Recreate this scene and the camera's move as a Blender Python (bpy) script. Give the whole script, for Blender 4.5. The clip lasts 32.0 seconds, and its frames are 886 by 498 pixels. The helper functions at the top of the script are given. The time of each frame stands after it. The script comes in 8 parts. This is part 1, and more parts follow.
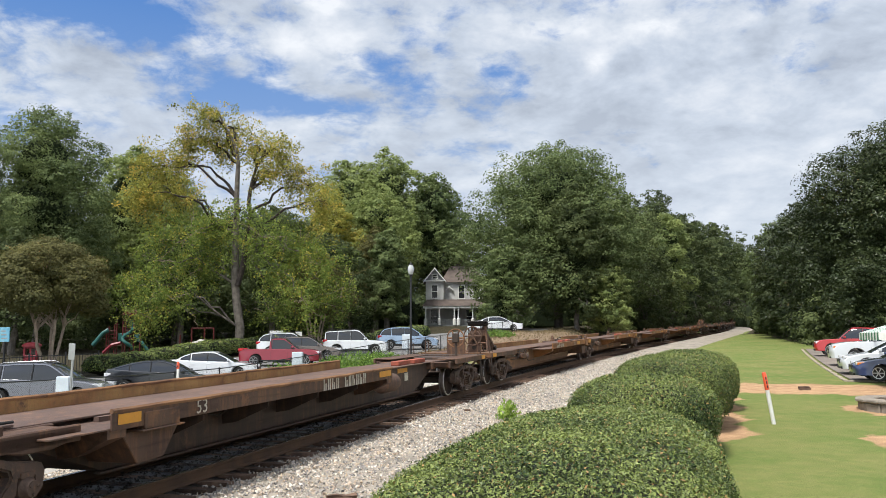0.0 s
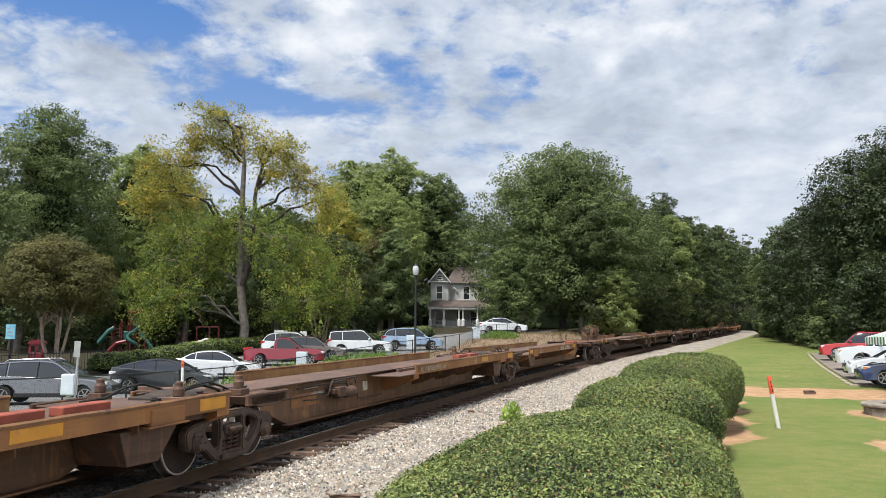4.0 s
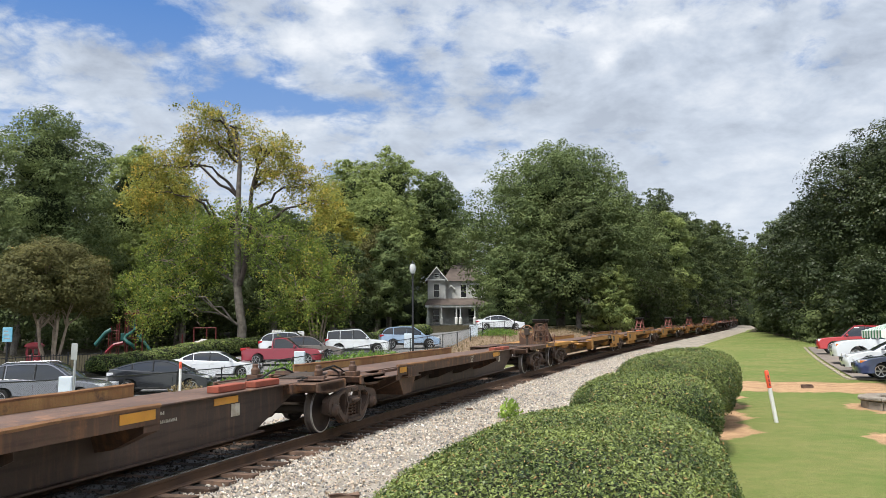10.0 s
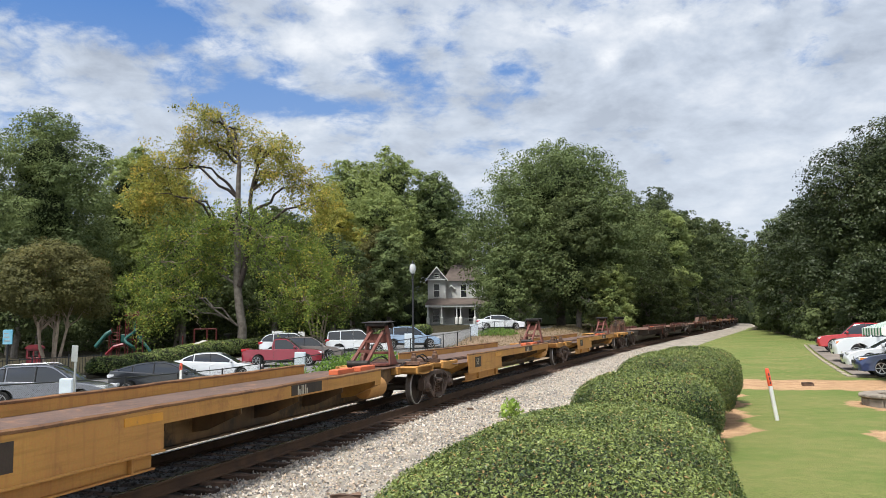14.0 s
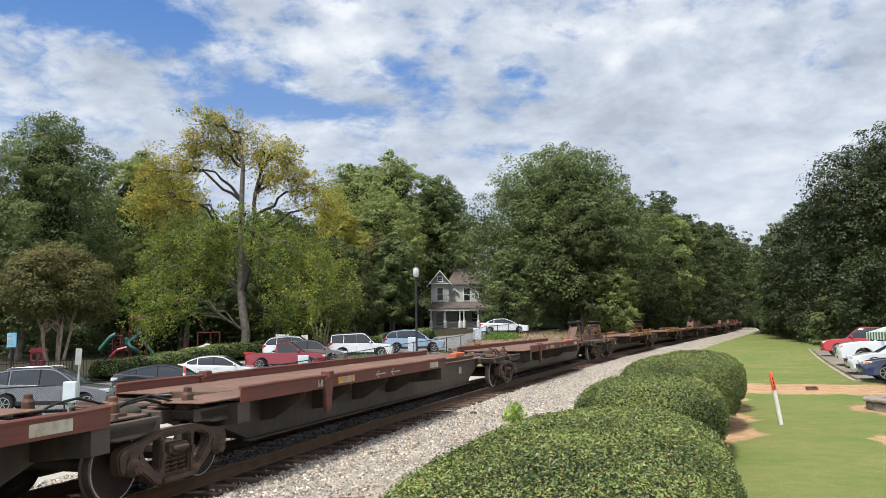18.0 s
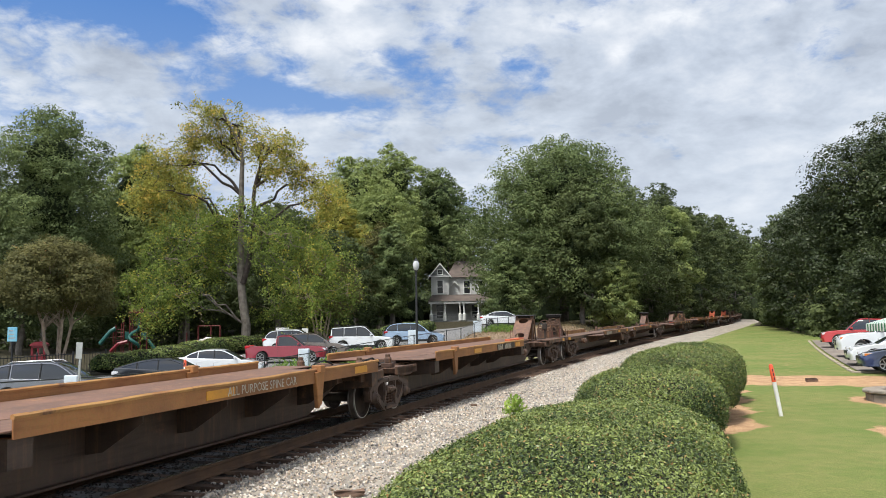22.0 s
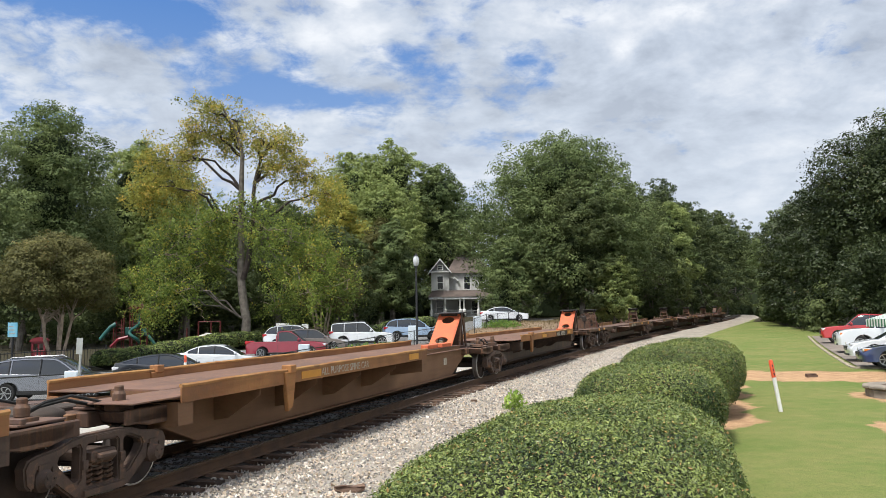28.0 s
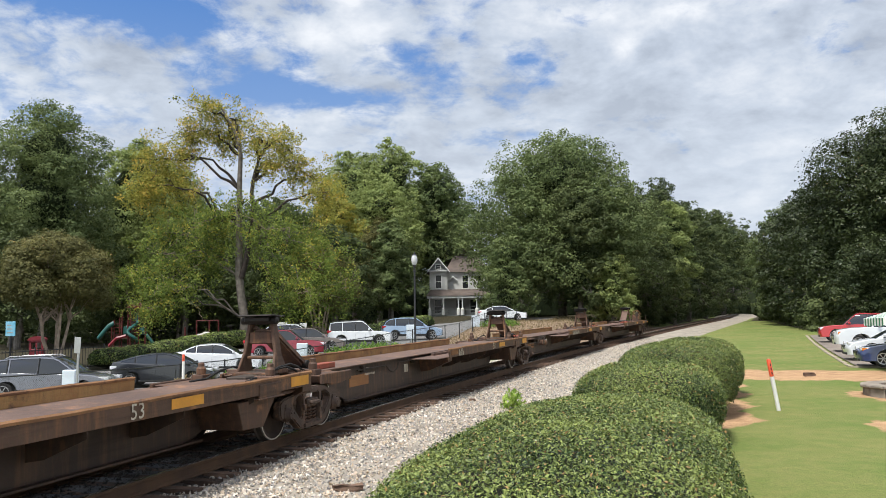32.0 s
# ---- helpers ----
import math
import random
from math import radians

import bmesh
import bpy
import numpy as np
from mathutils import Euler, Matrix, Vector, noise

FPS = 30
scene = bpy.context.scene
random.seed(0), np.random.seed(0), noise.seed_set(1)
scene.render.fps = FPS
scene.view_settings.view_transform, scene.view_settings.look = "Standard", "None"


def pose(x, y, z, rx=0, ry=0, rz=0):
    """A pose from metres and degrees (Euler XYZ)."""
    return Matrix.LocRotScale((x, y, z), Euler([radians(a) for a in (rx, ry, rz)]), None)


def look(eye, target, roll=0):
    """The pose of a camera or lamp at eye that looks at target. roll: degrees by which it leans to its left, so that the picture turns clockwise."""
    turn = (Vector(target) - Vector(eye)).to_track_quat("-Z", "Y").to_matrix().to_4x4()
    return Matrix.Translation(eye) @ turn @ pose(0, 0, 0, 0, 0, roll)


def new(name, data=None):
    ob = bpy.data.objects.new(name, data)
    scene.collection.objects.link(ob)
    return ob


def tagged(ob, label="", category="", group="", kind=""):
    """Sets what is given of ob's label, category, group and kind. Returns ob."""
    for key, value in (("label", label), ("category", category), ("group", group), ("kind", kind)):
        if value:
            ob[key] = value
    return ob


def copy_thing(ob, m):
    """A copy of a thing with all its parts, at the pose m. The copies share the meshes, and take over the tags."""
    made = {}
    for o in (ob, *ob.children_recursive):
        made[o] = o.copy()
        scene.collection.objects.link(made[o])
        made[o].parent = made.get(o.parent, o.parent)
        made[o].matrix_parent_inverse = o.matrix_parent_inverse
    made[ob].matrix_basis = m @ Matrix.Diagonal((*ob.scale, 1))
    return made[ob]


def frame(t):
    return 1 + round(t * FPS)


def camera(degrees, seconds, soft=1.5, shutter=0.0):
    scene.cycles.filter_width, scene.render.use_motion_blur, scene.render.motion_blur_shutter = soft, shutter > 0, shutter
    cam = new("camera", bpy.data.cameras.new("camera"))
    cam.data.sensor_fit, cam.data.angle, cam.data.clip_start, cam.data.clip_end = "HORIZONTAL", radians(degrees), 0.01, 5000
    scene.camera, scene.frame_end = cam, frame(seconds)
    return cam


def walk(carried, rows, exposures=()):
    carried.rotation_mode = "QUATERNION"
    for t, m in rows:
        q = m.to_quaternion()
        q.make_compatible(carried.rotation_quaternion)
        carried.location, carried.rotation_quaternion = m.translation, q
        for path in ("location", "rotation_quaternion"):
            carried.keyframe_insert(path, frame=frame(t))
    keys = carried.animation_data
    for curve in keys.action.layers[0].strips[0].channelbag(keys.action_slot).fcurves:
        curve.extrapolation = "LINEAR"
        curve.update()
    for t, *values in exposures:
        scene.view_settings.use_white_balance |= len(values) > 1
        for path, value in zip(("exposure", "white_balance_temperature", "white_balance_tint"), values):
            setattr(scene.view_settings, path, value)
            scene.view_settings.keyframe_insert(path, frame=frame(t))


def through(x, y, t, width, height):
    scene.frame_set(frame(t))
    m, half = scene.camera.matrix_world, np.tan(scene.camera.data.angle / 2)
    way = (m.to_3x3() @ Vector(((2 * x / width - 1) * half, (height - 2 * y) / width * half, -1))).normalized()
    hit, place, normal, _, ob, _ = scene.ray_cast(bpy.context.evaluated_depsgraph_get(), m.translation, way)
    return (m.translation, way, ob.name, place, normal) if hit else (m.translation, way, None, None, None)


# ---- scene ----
# ---- camera ----
cam = camera(57.8, 32.0, soft=0.8)


def aim(yaw, pitch, roll):
    """The camera's pose: it stands still and is only turned."""
    return pose(0, 0, 1.855, 90 + pitch, 0, yaw) @ pose(0, 0, 0, 0, 0, roll)


walk(cam, [
    (0, aim(-0.25, 6.32, -0.30)), (0.5, aim(-0.17, 6.32, -0.41)), (1, aim(-0.09, 6.40, -0.49)), (1.5, aim(-0.06, 6.56, -0.31)),
    (2, aim(0.01, 6.68, -0.03)), (2.5, aim(0.08, 6.65, 0.09)), (3, aim(0.13, 6.50, 0.17)), (3.5, aim(0.15, 6.38, 0.23)),
    (5.5, aim(-0.09, 6.44, -0.17)), (6, aim(-0.12, 6.46, -0.27)), (6.5, aim(-0.21, 6.43, -0.39)), (7, aim(-0.24, 6.37, -0.56)),
    (7.5, aim(-0.24, 6.32, -0.65)), (8, aim(-0.21, 6.34, -0.72)), (8.5, aim(-0.20, 6.32, -0.66)), (9, aim(-0.17, 6.36, -0.64)),
    (9.5, aim(-0.14, 6.33, -0.49)), (10, aim(-0.12, 6.25, -0.45)), (10.5, aim(-0.09, 6.22, -0.48)), (11, aim(-0.10, 6.25, -0.39)),
    (11.5, aim(-0.10, 6.26, -0.33)), (12, aim(-0.11, 6.25, -0.40)), (12.5, aim(-0.13, 6.25, -0.50)), (13, aim(-0.16, 6.25, -0.59)),
    (13.5, aim(-0.15, 6.25, -0.67)), (14, aim(-0.13, 6.24, -0.78)), (14.5, aim(-0.12, 6.23, -0.78)), (16.5, aim(0.07, 6.44, -0.53)),
    (17, aim(0.11, 6.50, -0.57)), (17.5, aim(0.13, 6.54, -0.65)), (18, aim(0.11, 6.50, -0.70)), (18.5, aim(0.08, 6.37, -0.67)),
    (19, aim(0.07, 6.26, -0.62)), (19.5, aim(0.06, 6.20, -0.67)), (20, aim(0.05, 6.17, -0.77)), (20.5, aim(0.05, 6.13, -0.80)),
    (21, aim(0.07, 6.07, -0.82)), (21.5, aim(0.11, 6.00, -0.80)), (22, aim(0.11, 5.99, -0.88)), (22.5, aim(0.09, 6.00, -0.96)),
    (23, aim(0.10, 6.00, -1.03)), (23.5, aim(0.12, 6.00, -0.97)), (24, aim(0.18, 5.99, -0.88)), (24.5, aim(0.28, 5.94, -0.77)),
    (25, aim(0.37, 5.87, -0.70)), (25.5, aim(0.45, 5.82, -0.63)), (27.5, aim(0.13, 5.65, -0.79)), (28, aim(0.12, 5.68, -0.88)),
    (28.5, aim(0.07, 5.68, -0.90)), (29, aim(0.06, 5.64, -0.90)), (29.5, aim(0.00, 5.62, -0.98)), (30, aim(-0.04, 5.63, -0.94)),
    (30.5, aim(-0.05, 5.63, -0.93)), (31, aim(-0.05, 5.66, -0.99)), (31.5, aim(-0.01, 5.65, -0.96)), (32, aim(-0.00, 5.61, -0.87)),
], exposures=[(0.0, 0.95), (32.0, 0.95)])

# ---- world, sun ----
SUN = Vector((-0.28, -0.36, 0.89)).normalized()          # towards the sun
world = bpy.data.worlds.new("sky")
scene.world = world
world.use_nodes = True
wn, wl = world.node_tree.nodes, world.node_tree.links
sky = wn.new("ShaderNodeTexSky")
sky.sky_type, sky.sun_disc = "NISHITA", False
sky.sun_elevation = math.asin(SUN.z)
sky.sun_rotation = math.atan2(SUN.x, SUN.y)
wn["Background"].inputs[1].default_value = 1.0
dim = wn.new("ShaderNodeVectorMath")
dim.operation = "SCALE"
dim.inputs["Scale"].default_value = 0.125
wl.new(sky.outputs[0], dim.inputs[0])
# broken cloud all round, as in the part of the sky in view
puff = wn.new("ShaderNodeTexNoise")
puff.inputs["Scale"].default_value, puff.inputs["Detail"].default_value = 4.0, 6
wtc = wn.new("ShaderNodeTexCoord")
wl.new(wtc.outputs["Generated"], puff.inputs["Vector"])
cov = wn.new("ShaderNodeMapRange")
cov.inputs[1].default_value, cov.inputs[2].default_value, cov.inputs[4].default_value = 0.34, 0.56, 0.9
wl.new(puff.outputs["Fac"], cov.inputs[0])
wmix = wn.new("ShaderNodeMix")
wmix.data_type = "RGBA"
wmix.inputs[7].default_value = (0.66, 0.675, 0.68, 1)
wl.new(cov.outputs[0], wmix.inputs[0])
wl.new(dim.outputs[0], wmix.inputs[6])
wl.new(wmix.outputs[2], wn["Background"].inputs[0])
sun = new("sun", bpy.data.lights.new("sun", "SUN"))
sun.data.energy, sun.data.angle, sun.data.color = 2.95, radians(11), (0.98, 0.96, 0.90)
sun.matrix_world = look(SUN * 100, (0, 0, 0))


# ---- helpers for building ----
def tree_of(name):
    m = bpy.data.materials.new(name)
    m.use_nodes = True
    return m, m.node_tree.nodes, m.node_tree.links, m.node_tree.nodes["Principled BSDF"]


def material(name, a, b, scale=3.0, rough=0.7, metal=0.0, bump=0.0, fine=40.0, rust=None, rust_at=0.55, vary=0.0, coat=0.0, grime=0.25, streak=0.0):
    """Two tones mixed by a coarse noise, a fine grain over it, optional rust patches and runs, and relief."""
    m, n, l, p = tree_of(name)
    geo = n.new("ShaderNodeTexCoord")
    where = geo.outputs["Object"]
    if rust:
        # alike parts wear differently
        own = n.new("ShaderNodeObjectInfo")
        far_off = n.new("ShaderNodeMath")
        far_off.operation, far_off.inputs[1].default_value = "MULTIPLY", 61.0
        l.new(own.outputs["Random"], far_off.inputs[0])
        moved = n.new("ShaderNodeVectorMath")
        moved.operation = "ADD"
        l.new(where, moved.inputs[0])
        l.new(far_off.outputs[0], moved.inputs[1])
        where = moved.outputs[0]
    n1 = n.new("ShaderNodeTexNoise")
    n1.inputs["Scale"].default_value, n1.inputs["Detail"].default_value = scale, 6
    n2 = n.new("ShaderNodeTexNoise")
    n2.inputs["Scale"].default_value, n2.inputs["Detail"].default_value = fine, 4
    for k in (n1, n2):
        l.new(where, k.inputs["Vector"])
    ramp = n.new("ShaderNodeMapRange")
    ramp.inputs[1].default_value, ramp.inputs[2].default_value = 0.35, 0.65
    l.new(n1.outputs["Fac"], ramp.inputs[0])
    mix = n.new("ShaderNodeMix")
    mix.data_type = "RGBA"
    mix.inputs[6].default_value, mix.inputs[7].default_value = (*a, 1), (*b, 1)
    l.new(ramp.outputs[0], mix.inputs[0])
    grain = n.new("ShaderNodeMix")
    grain.data_type, grain.blend_type = "RGBA", "MULTIPLY"
    grain.inputs[0].default_value = grime
    l.new(mix.outputs[2], grain.inputs[6])
    l.new(n2.outputs["Color"], grain.inputs[7])
    out = grain.outputs[2]
    if rust:
        n3 = n.new("ShaderNodeTexNoise")
        n3.inputs["Scale"].default_value, n3.inputs["Detail"].default_value, n3.inputs["Roughness"].default_value = scale * 1.7, 8, 0.7
        l.new(where, n3.inputs["Vector"])
        r3 = n.new("ShaderNodeMapRange")
        r3.inputs[1].default_value, r3.inputs[2].default_value = rust_at, rust_at + 0.12
        l.new(n3.outputs["Fac"], r3.inputs[0])
        mx = n.new("ShaderNodeMix")
        mx.data_type = "RGBA"
        mx.inputs[7].default_value = (*rust, 1)
        l.new(r3.outputs[0], mx.inputs[0])
        l.new(out, mx.inputs[6])
        out = mx.outputs[2]
    if streak:
        # runs of rust and grime down the side, crossed by long rubbed bands
        for scale_xyz, col in (((5.0, 5.0, 0.55), rust), ((0.5, 3.0, 7.0), tuple(c * 0.45 for c in a))):
            mp = n.new("ShaderNodeMapping")
            mp.inputs["Scale"].default_value = scale_xyz
            l.new(where, mp.inputs["Vector"])
            n4 = n.new("ShaderNodeTexNoise")
            n4.inputs["Scale"].default_value, n4.inputs["Detail"].default_value, n4.inputs["Roughness"].default_value = 1.6, 6, 0.62
            l.new(mp.outputs[0], n4.inputs["Vector"])
            r4 = n.new("ShaderNodeMapRange")
            r4.inputs[1].default_value, r4.inputs[2].default_value, r4.inputs[4].default_value = 0.50, 0.72, streak
            l.new(n4.outputs["Fac"], r4.inputs[0])
            m4 = n.new("ShaderNodeMix")
            m4.data_type = "RGBA"
            m4.inputs[7].default_value = (*col, 1)
            l.new(r4.outputs[0], m4.inputs[0])
            l.new(out, m4.inputs[6])
            out = m4.outputs[2]
    if vary:
        info = n.new("ShaderNodeObjectInfo")
        hsv = n.new("ShaderNodeHueSaturation")
        mr = n.new("ShaderNodeMapRange")
        mr.inputs[3].default_value, mr.inputs[4].default_value = 1 - vary, 1 + vary
        l.new(info.outputs["Random"], mr.inputs[0])
        l.new(mr.outputs[0], hsv.inputs["Value"])
        l.new(out, hsv.inputs["Color"])
        out = hsv.outputs[0]
    l.new(out, p.inputs["Base Color"])
    p.inputs["Roughness"].default_value, p.inputs["Metallic"].default_value = rough, metal
    p.inputs["Coat Weight"].default_value = coat
    p.inputs["Specular IOR Level"].default_value = 0.5 if coat or rough < 0.5 else 0.22
    p.inputs["Coat Roughness"].default_value = 0.08
    if bump:
        bp = n.new("ShaderNodeBump")
        bp.inputs["Strength"].default_value, bp.inputs["Distance"].default_value = bump, 0.02
        l.new(n2.outputs["Fac"], bp.inputs["Height"])
        l.new(bp.outputs[0], p.inputs["Normal"])
    return m


def leaf_material(name, dark, light, accent=None, share=0.0, through=0.35, rough=0.65):
    """Leaves: each leaf takes its tone from the mesh's own 'tone'; part of the light passes through."""
    m, n, l, p = tree_of(name)
    at = n.new("ShaderNodeAttribute")
    at.attribute_name = "tone"
    ramp = n.new("ShaderNodeValToRGB")
    e = ramp.color_ramp.elements
    e[0].color, e[1].color = (*dark, 1), (*light, 1)
    if accent:
        e[1].position = 1 - share
        k = e.new(1 - share * 0.6)
        k.color = (*accent, 1)
    l.new(at.outputs["Fac"], ramp.inputs[0])
    l.new(ramp.outputs[0], p.inputs["Base Color"])
    p.inputs["Roughness"].default_value = rough
    p.inputs["Specular IOR Level"].default_value = 0.2
    tr = n.new("ShaderNodeBsdfTranslucent")
    l.new(ramp.outputs[0], tr.inputs[0])
    mx = n.new("ShaderNodeMixShader")
    mx.inputs[0].default_value = through
    l.new(p.outputs[0], mx.inputs[1])
    l.new(tr.outputs[0], mx.inputs[2])
    l.new(mx.outputs[0], n["Material Output"].inputs[0])
    return m


def glass(name, tint=(0.02, 0.025, 0.03), rough=0.03, gloss=0.7):
    m, n, l, p = tree_of(name)
    p.inputs["Base Color"].default_value = (*tint, 1)
    p.inputs["Roughness"].default_value, p.inputs["Specular IOR Level"].default_value = rough, gloss
    return m


def box(bm, x0, x1, y0, y1, z0, z1):
    vs = [bm.verts.new(c) for c in ((x0, y0, z0), (x1, y0, z0), (x1, y1, z0), (x0, y1, z0), (x0, y0, z1), (x1, y0, z1), (x1, y1, z1), (x0, y1, z1))]
    for f in ((0, 3, 2, 1), (4, 5, 6, 7), (0, 1, 5, 4), (1, 2, 6, 5), (2, 3, 7, 6), (3, 0, 4, 7)):
        bm.faces.new([vs[i] for i in f])
    return vs


def prism(bm, outline, y0, y1):
    """An outline in x, z, drawn out from y0 to y1."""
    a = [bm.verts.new((x, y0, z)) for x, z in outline]
    b = [bm.verts.new((x, y1, z)) for x, z in outline]
    k = len(a)
    bm.faces.new(a)
    bm.faces.new(b[::-1])
    for i in range(k):
        bm.faces.new((a[i], b[i], b[(i + 1) % k], a[(i + 1) % k]))
    return a + b


def tube(bm, points, radius, sides=8, r_end=None, cap=True):
    """A round bar along points, tapering to r_end."""
    pts = [Vector(p) for p in points]
    rings = []
    for i, p in enumerate(pts):
        d = (pts[min(i + 1, len(pts) - 1)] - pts[max(i - 1, 0)]).normalized()
        u = d.orthogonal().normalized() if i == 0 else (u - d * u.dot(d)).normalized()
        v = d.cross(u)
        r = radius + ((r_end if r_end is not None else radius) - radius) * i / max(1, len(pts) - 1)
        rings.append([bm.verts.new(p + (u * math.cos(2 * math.pi * k / sides) + v * math.sin(2 * math.pi * k / sides)) * r) for k in range(sides)])
    for a, b in zip(rings, rings[1:]):
        for k in range(sides):
            bm.faces.new((a[k], a[(k + 1) % sides], b[(k + 1) % sides], b[k]))
    if cap:
        bm.faces.new(rings[0][::-1])
        bm.faces.new(rings[-1])


def lathe(bm, profile, centre=(0, 0, 0), axis="y", sides=24):
    """A profile of (radius, along) turned round an axis through centre."""
    rings = []
    for r, h in profile:
        ring = []
        for k in range(sides):
            a = 2 * math.pi * k / sides
            c, s = r * math.cos(a), r * math.sin(a)
            q = {"y": (c, h, s), "z": (c, s, h), "x": (h, c, s)}[axis]
            ring.append(bm.verts.new((q[0] + centre[0], q[1] + centre[1], q[2] + centre[2])))
        rings.append(ring)
    for a, b in zip(rings, rings[1:]):
        for k in range(sides):
            bm.faces.new((a[k], a[(k + 1) % sides], b[(k + 1) % sides], b[k]))
    bm.faces.new(rings[0][::-1])
    bm.faces.new(rings[-1])


def bevelled(bm, width=0.01, segments=1):
    bmesh.ops.recalc_face_normals(bm, faces=bm.faces[:])
    es = [e for e in bm.edges if len(e.link_faces) == 2 and e.calc_face_angle(0) > 0.6]
    bmesh.ops.bevel(bm, geom=es, offset=width, segments=segments, profile=0.6, affect="EDGES", clamp_overlap=True)


def mesh_of(name, bm, mat, smooth=False):
    bmesh.ops.recalc_face_normals(bm, faces=bm.faces[:])
    me = bpy.data.meshes.new(name)
    bm.to_mesh(me)
    bm.free()
    me.materials.append(mat)
    if smooth:
        me.polygons.foreach_set("use_smooth", [True] * len(me.polygons))
        me.set_sharp_from_angle(angle=0.6)
    return me


def part(name, bm, mat, parent, label="", smooth=False):
    """Links a bmesh, or a mesh already made, as one mesh object under a thing or a part."""
    me = mesh_of(name, bm, mat, smooth) if isinstance(bm, bmesh.types.BMesh) else bm
    ob = new(name, me)
    ob.parent = parent
    if label:
        tagged(ob, label)
    return ob


def arrays(name, co, faces_n, mat, tone=None, smooth=False):
    """A mesh of equal-sided faces from an array of corners (n * sides, 3)."""
    me = bpy.data.meshes.new(name)
    nv = len(co)
    nf = nv // faces_n
    me.vertices.add(nv)
    me.vertices.foreach_set("co", np.asarray(co, np.float32).ravel())
    me.loops.add(nv)
    me.loops.foreach_set("vertex_index", np.arange(nv, dtype=np.int32))
    me.polygons.add(nf)
    me.polygons.foreach_set("loop_start", np.arange(0, nv, faces_n, dtype=np.int32))
    if tone is not None:
        at = me.attributes.new("tone", "FLOAT", "POINT")
        at.data.foreach_set("value", np.repeat(np.asarray(tone, np.float32), faces_n))
    me.materials.append(mat)
    me.update()
    me.validate()
    return me


# ---- the line of the track: s metres along it, n metres to its right ----
X0, Y0, PHI, K0, K1, G1, G2 = -4.145, 12.545, 0.30555, 0.0022739, -2.2104e-05, 0.020382, 1.9295e-05


def heading(s):
    return PHI + K0 * s + K1 * s * s / 2


STEP = 0.25
LINE_S = np.arange(-640, 700, STEP)
HEAD = heading(np.clip(LINE_S, -60, 190))
LINE_X = np.concatenate(([0], np.cumsum(np.sin(HEAD[:-1] + np.diff(HEAD) / 2) * STEP)))
LINE_Y = np.concatenate(([0], np.cumsum(np.cos(HEAD[:-1] + np.diff(HEAD) / 2) * STEP)))
LINE_X += X0 - np.interp(0, LINE_S, LINE_X)
LINE_Y += Y0 - np.interp(0, LINE_S, LINE_Y)


def rise(s):
    c = np.clip(s, -60, 200)
    return G1 * c + G2 * c * c / 2


def at_track(s, n=0.0, dz=0.0):
    """The place s along the track, n to its right, dz over the rail tops."""
    ph = float(np.interp(s, LINE_S, HEAD))
    return Vector((float(np.interp(s, LINE_S, LINE_X)) + n * math.cos(ph), float(np.interp(s, LINE_S, LINE_Y)) - n * math.sin(ph), float(rise(s)) + dz))


def nearest(x, y):
    """s and n of points of the plan."""
    x, y = np.atleast_1d(x).astype(float), np.atleast_1d(y).astype(float)
    s, n = np.empty_like(x), np.empty_like(x)
    for i in range(0, len(x), 2000):
        d = (LINE_X[None, ::8] - x[i:i + 2000, None]) ** 2 + (LINE_Y[None, ::8] - y[i:i + 2000, None]) ** 2
        k = d.argmin(1) * 8
        ph, dx, dy = HEAD[k], x[i:i + 2000] - LINE_X[k], y[i:i + 2000] - LINE_Y[k]
        s[i:i + 2000] = LINE_S[k] + dx * np.sin(ph) + dy * np.cos(ph)
        n[i:i + 2000] = dx * np.cos(ph) - dy * np.sin(ph)
    return s, n


def smooth(a, b, v):
    v = np.clip((v - a) / (b - a), 0, 1)
    return v * v * (3 - 2 * v)


HILLS = np.array(((-16, 33, -0.75), (-11.5, 34, -0.6), (-11.8, 42, -0.3), (-9.8, 50, 0.15), (-5.9, 56, 0.6), (-2.6, 62, 0.9), (5.7, 79, 2.45), (1, 115, 3.5),
                  (-22, 45, -0.2), (-14.4, 58, 0.7), (-38, 75, 0.6), (13.3, 98, 2.9), (-40, 30, -0.9), (30, 140, 4), (-20, 120, 3), (-60, 120, 2), (2, 70, 2.0)))


def height(x, y):
    """The ground: it follows the track's slope, and rises behind the car park to the street and the house."""
    x, y = np.atleast_1d(x).astype(float), np.atleast_1d(y).astype(float)
    s, n = nearest(x, y)
    base = rise(s)
    w = 1 / (((x[:, None] - HILLS[:, 0]) ** 2 + (y[:, None] - HILLS[:, 1]) ** 2) + 12) ** 1.5
    hill = (w * HILLS[:, 2]).sum(1) / w.sum(1)
    left = base - 0.62 + (hill - base + 0.62) * smooth(-5.0, -11.0, n)
    right = base - 0.42 + 0.12 * smooth(4.5, 6.5, n)
    z = np.where(n < 0, left, right)
    return z - 0.25 * smooth(3.6, 2.6, np.abs(n))


def on_ground(s, n, dz=0.0):
    p = at_track(s, n)
    p.z = float(height(p.x, p.y)[0]) + dz
    return p


def turn_at(s):
    """The turn about z that lays x along the track."""
    return 90 - math.degrees(float(np.interp(s, LINE_S, HEAD)))


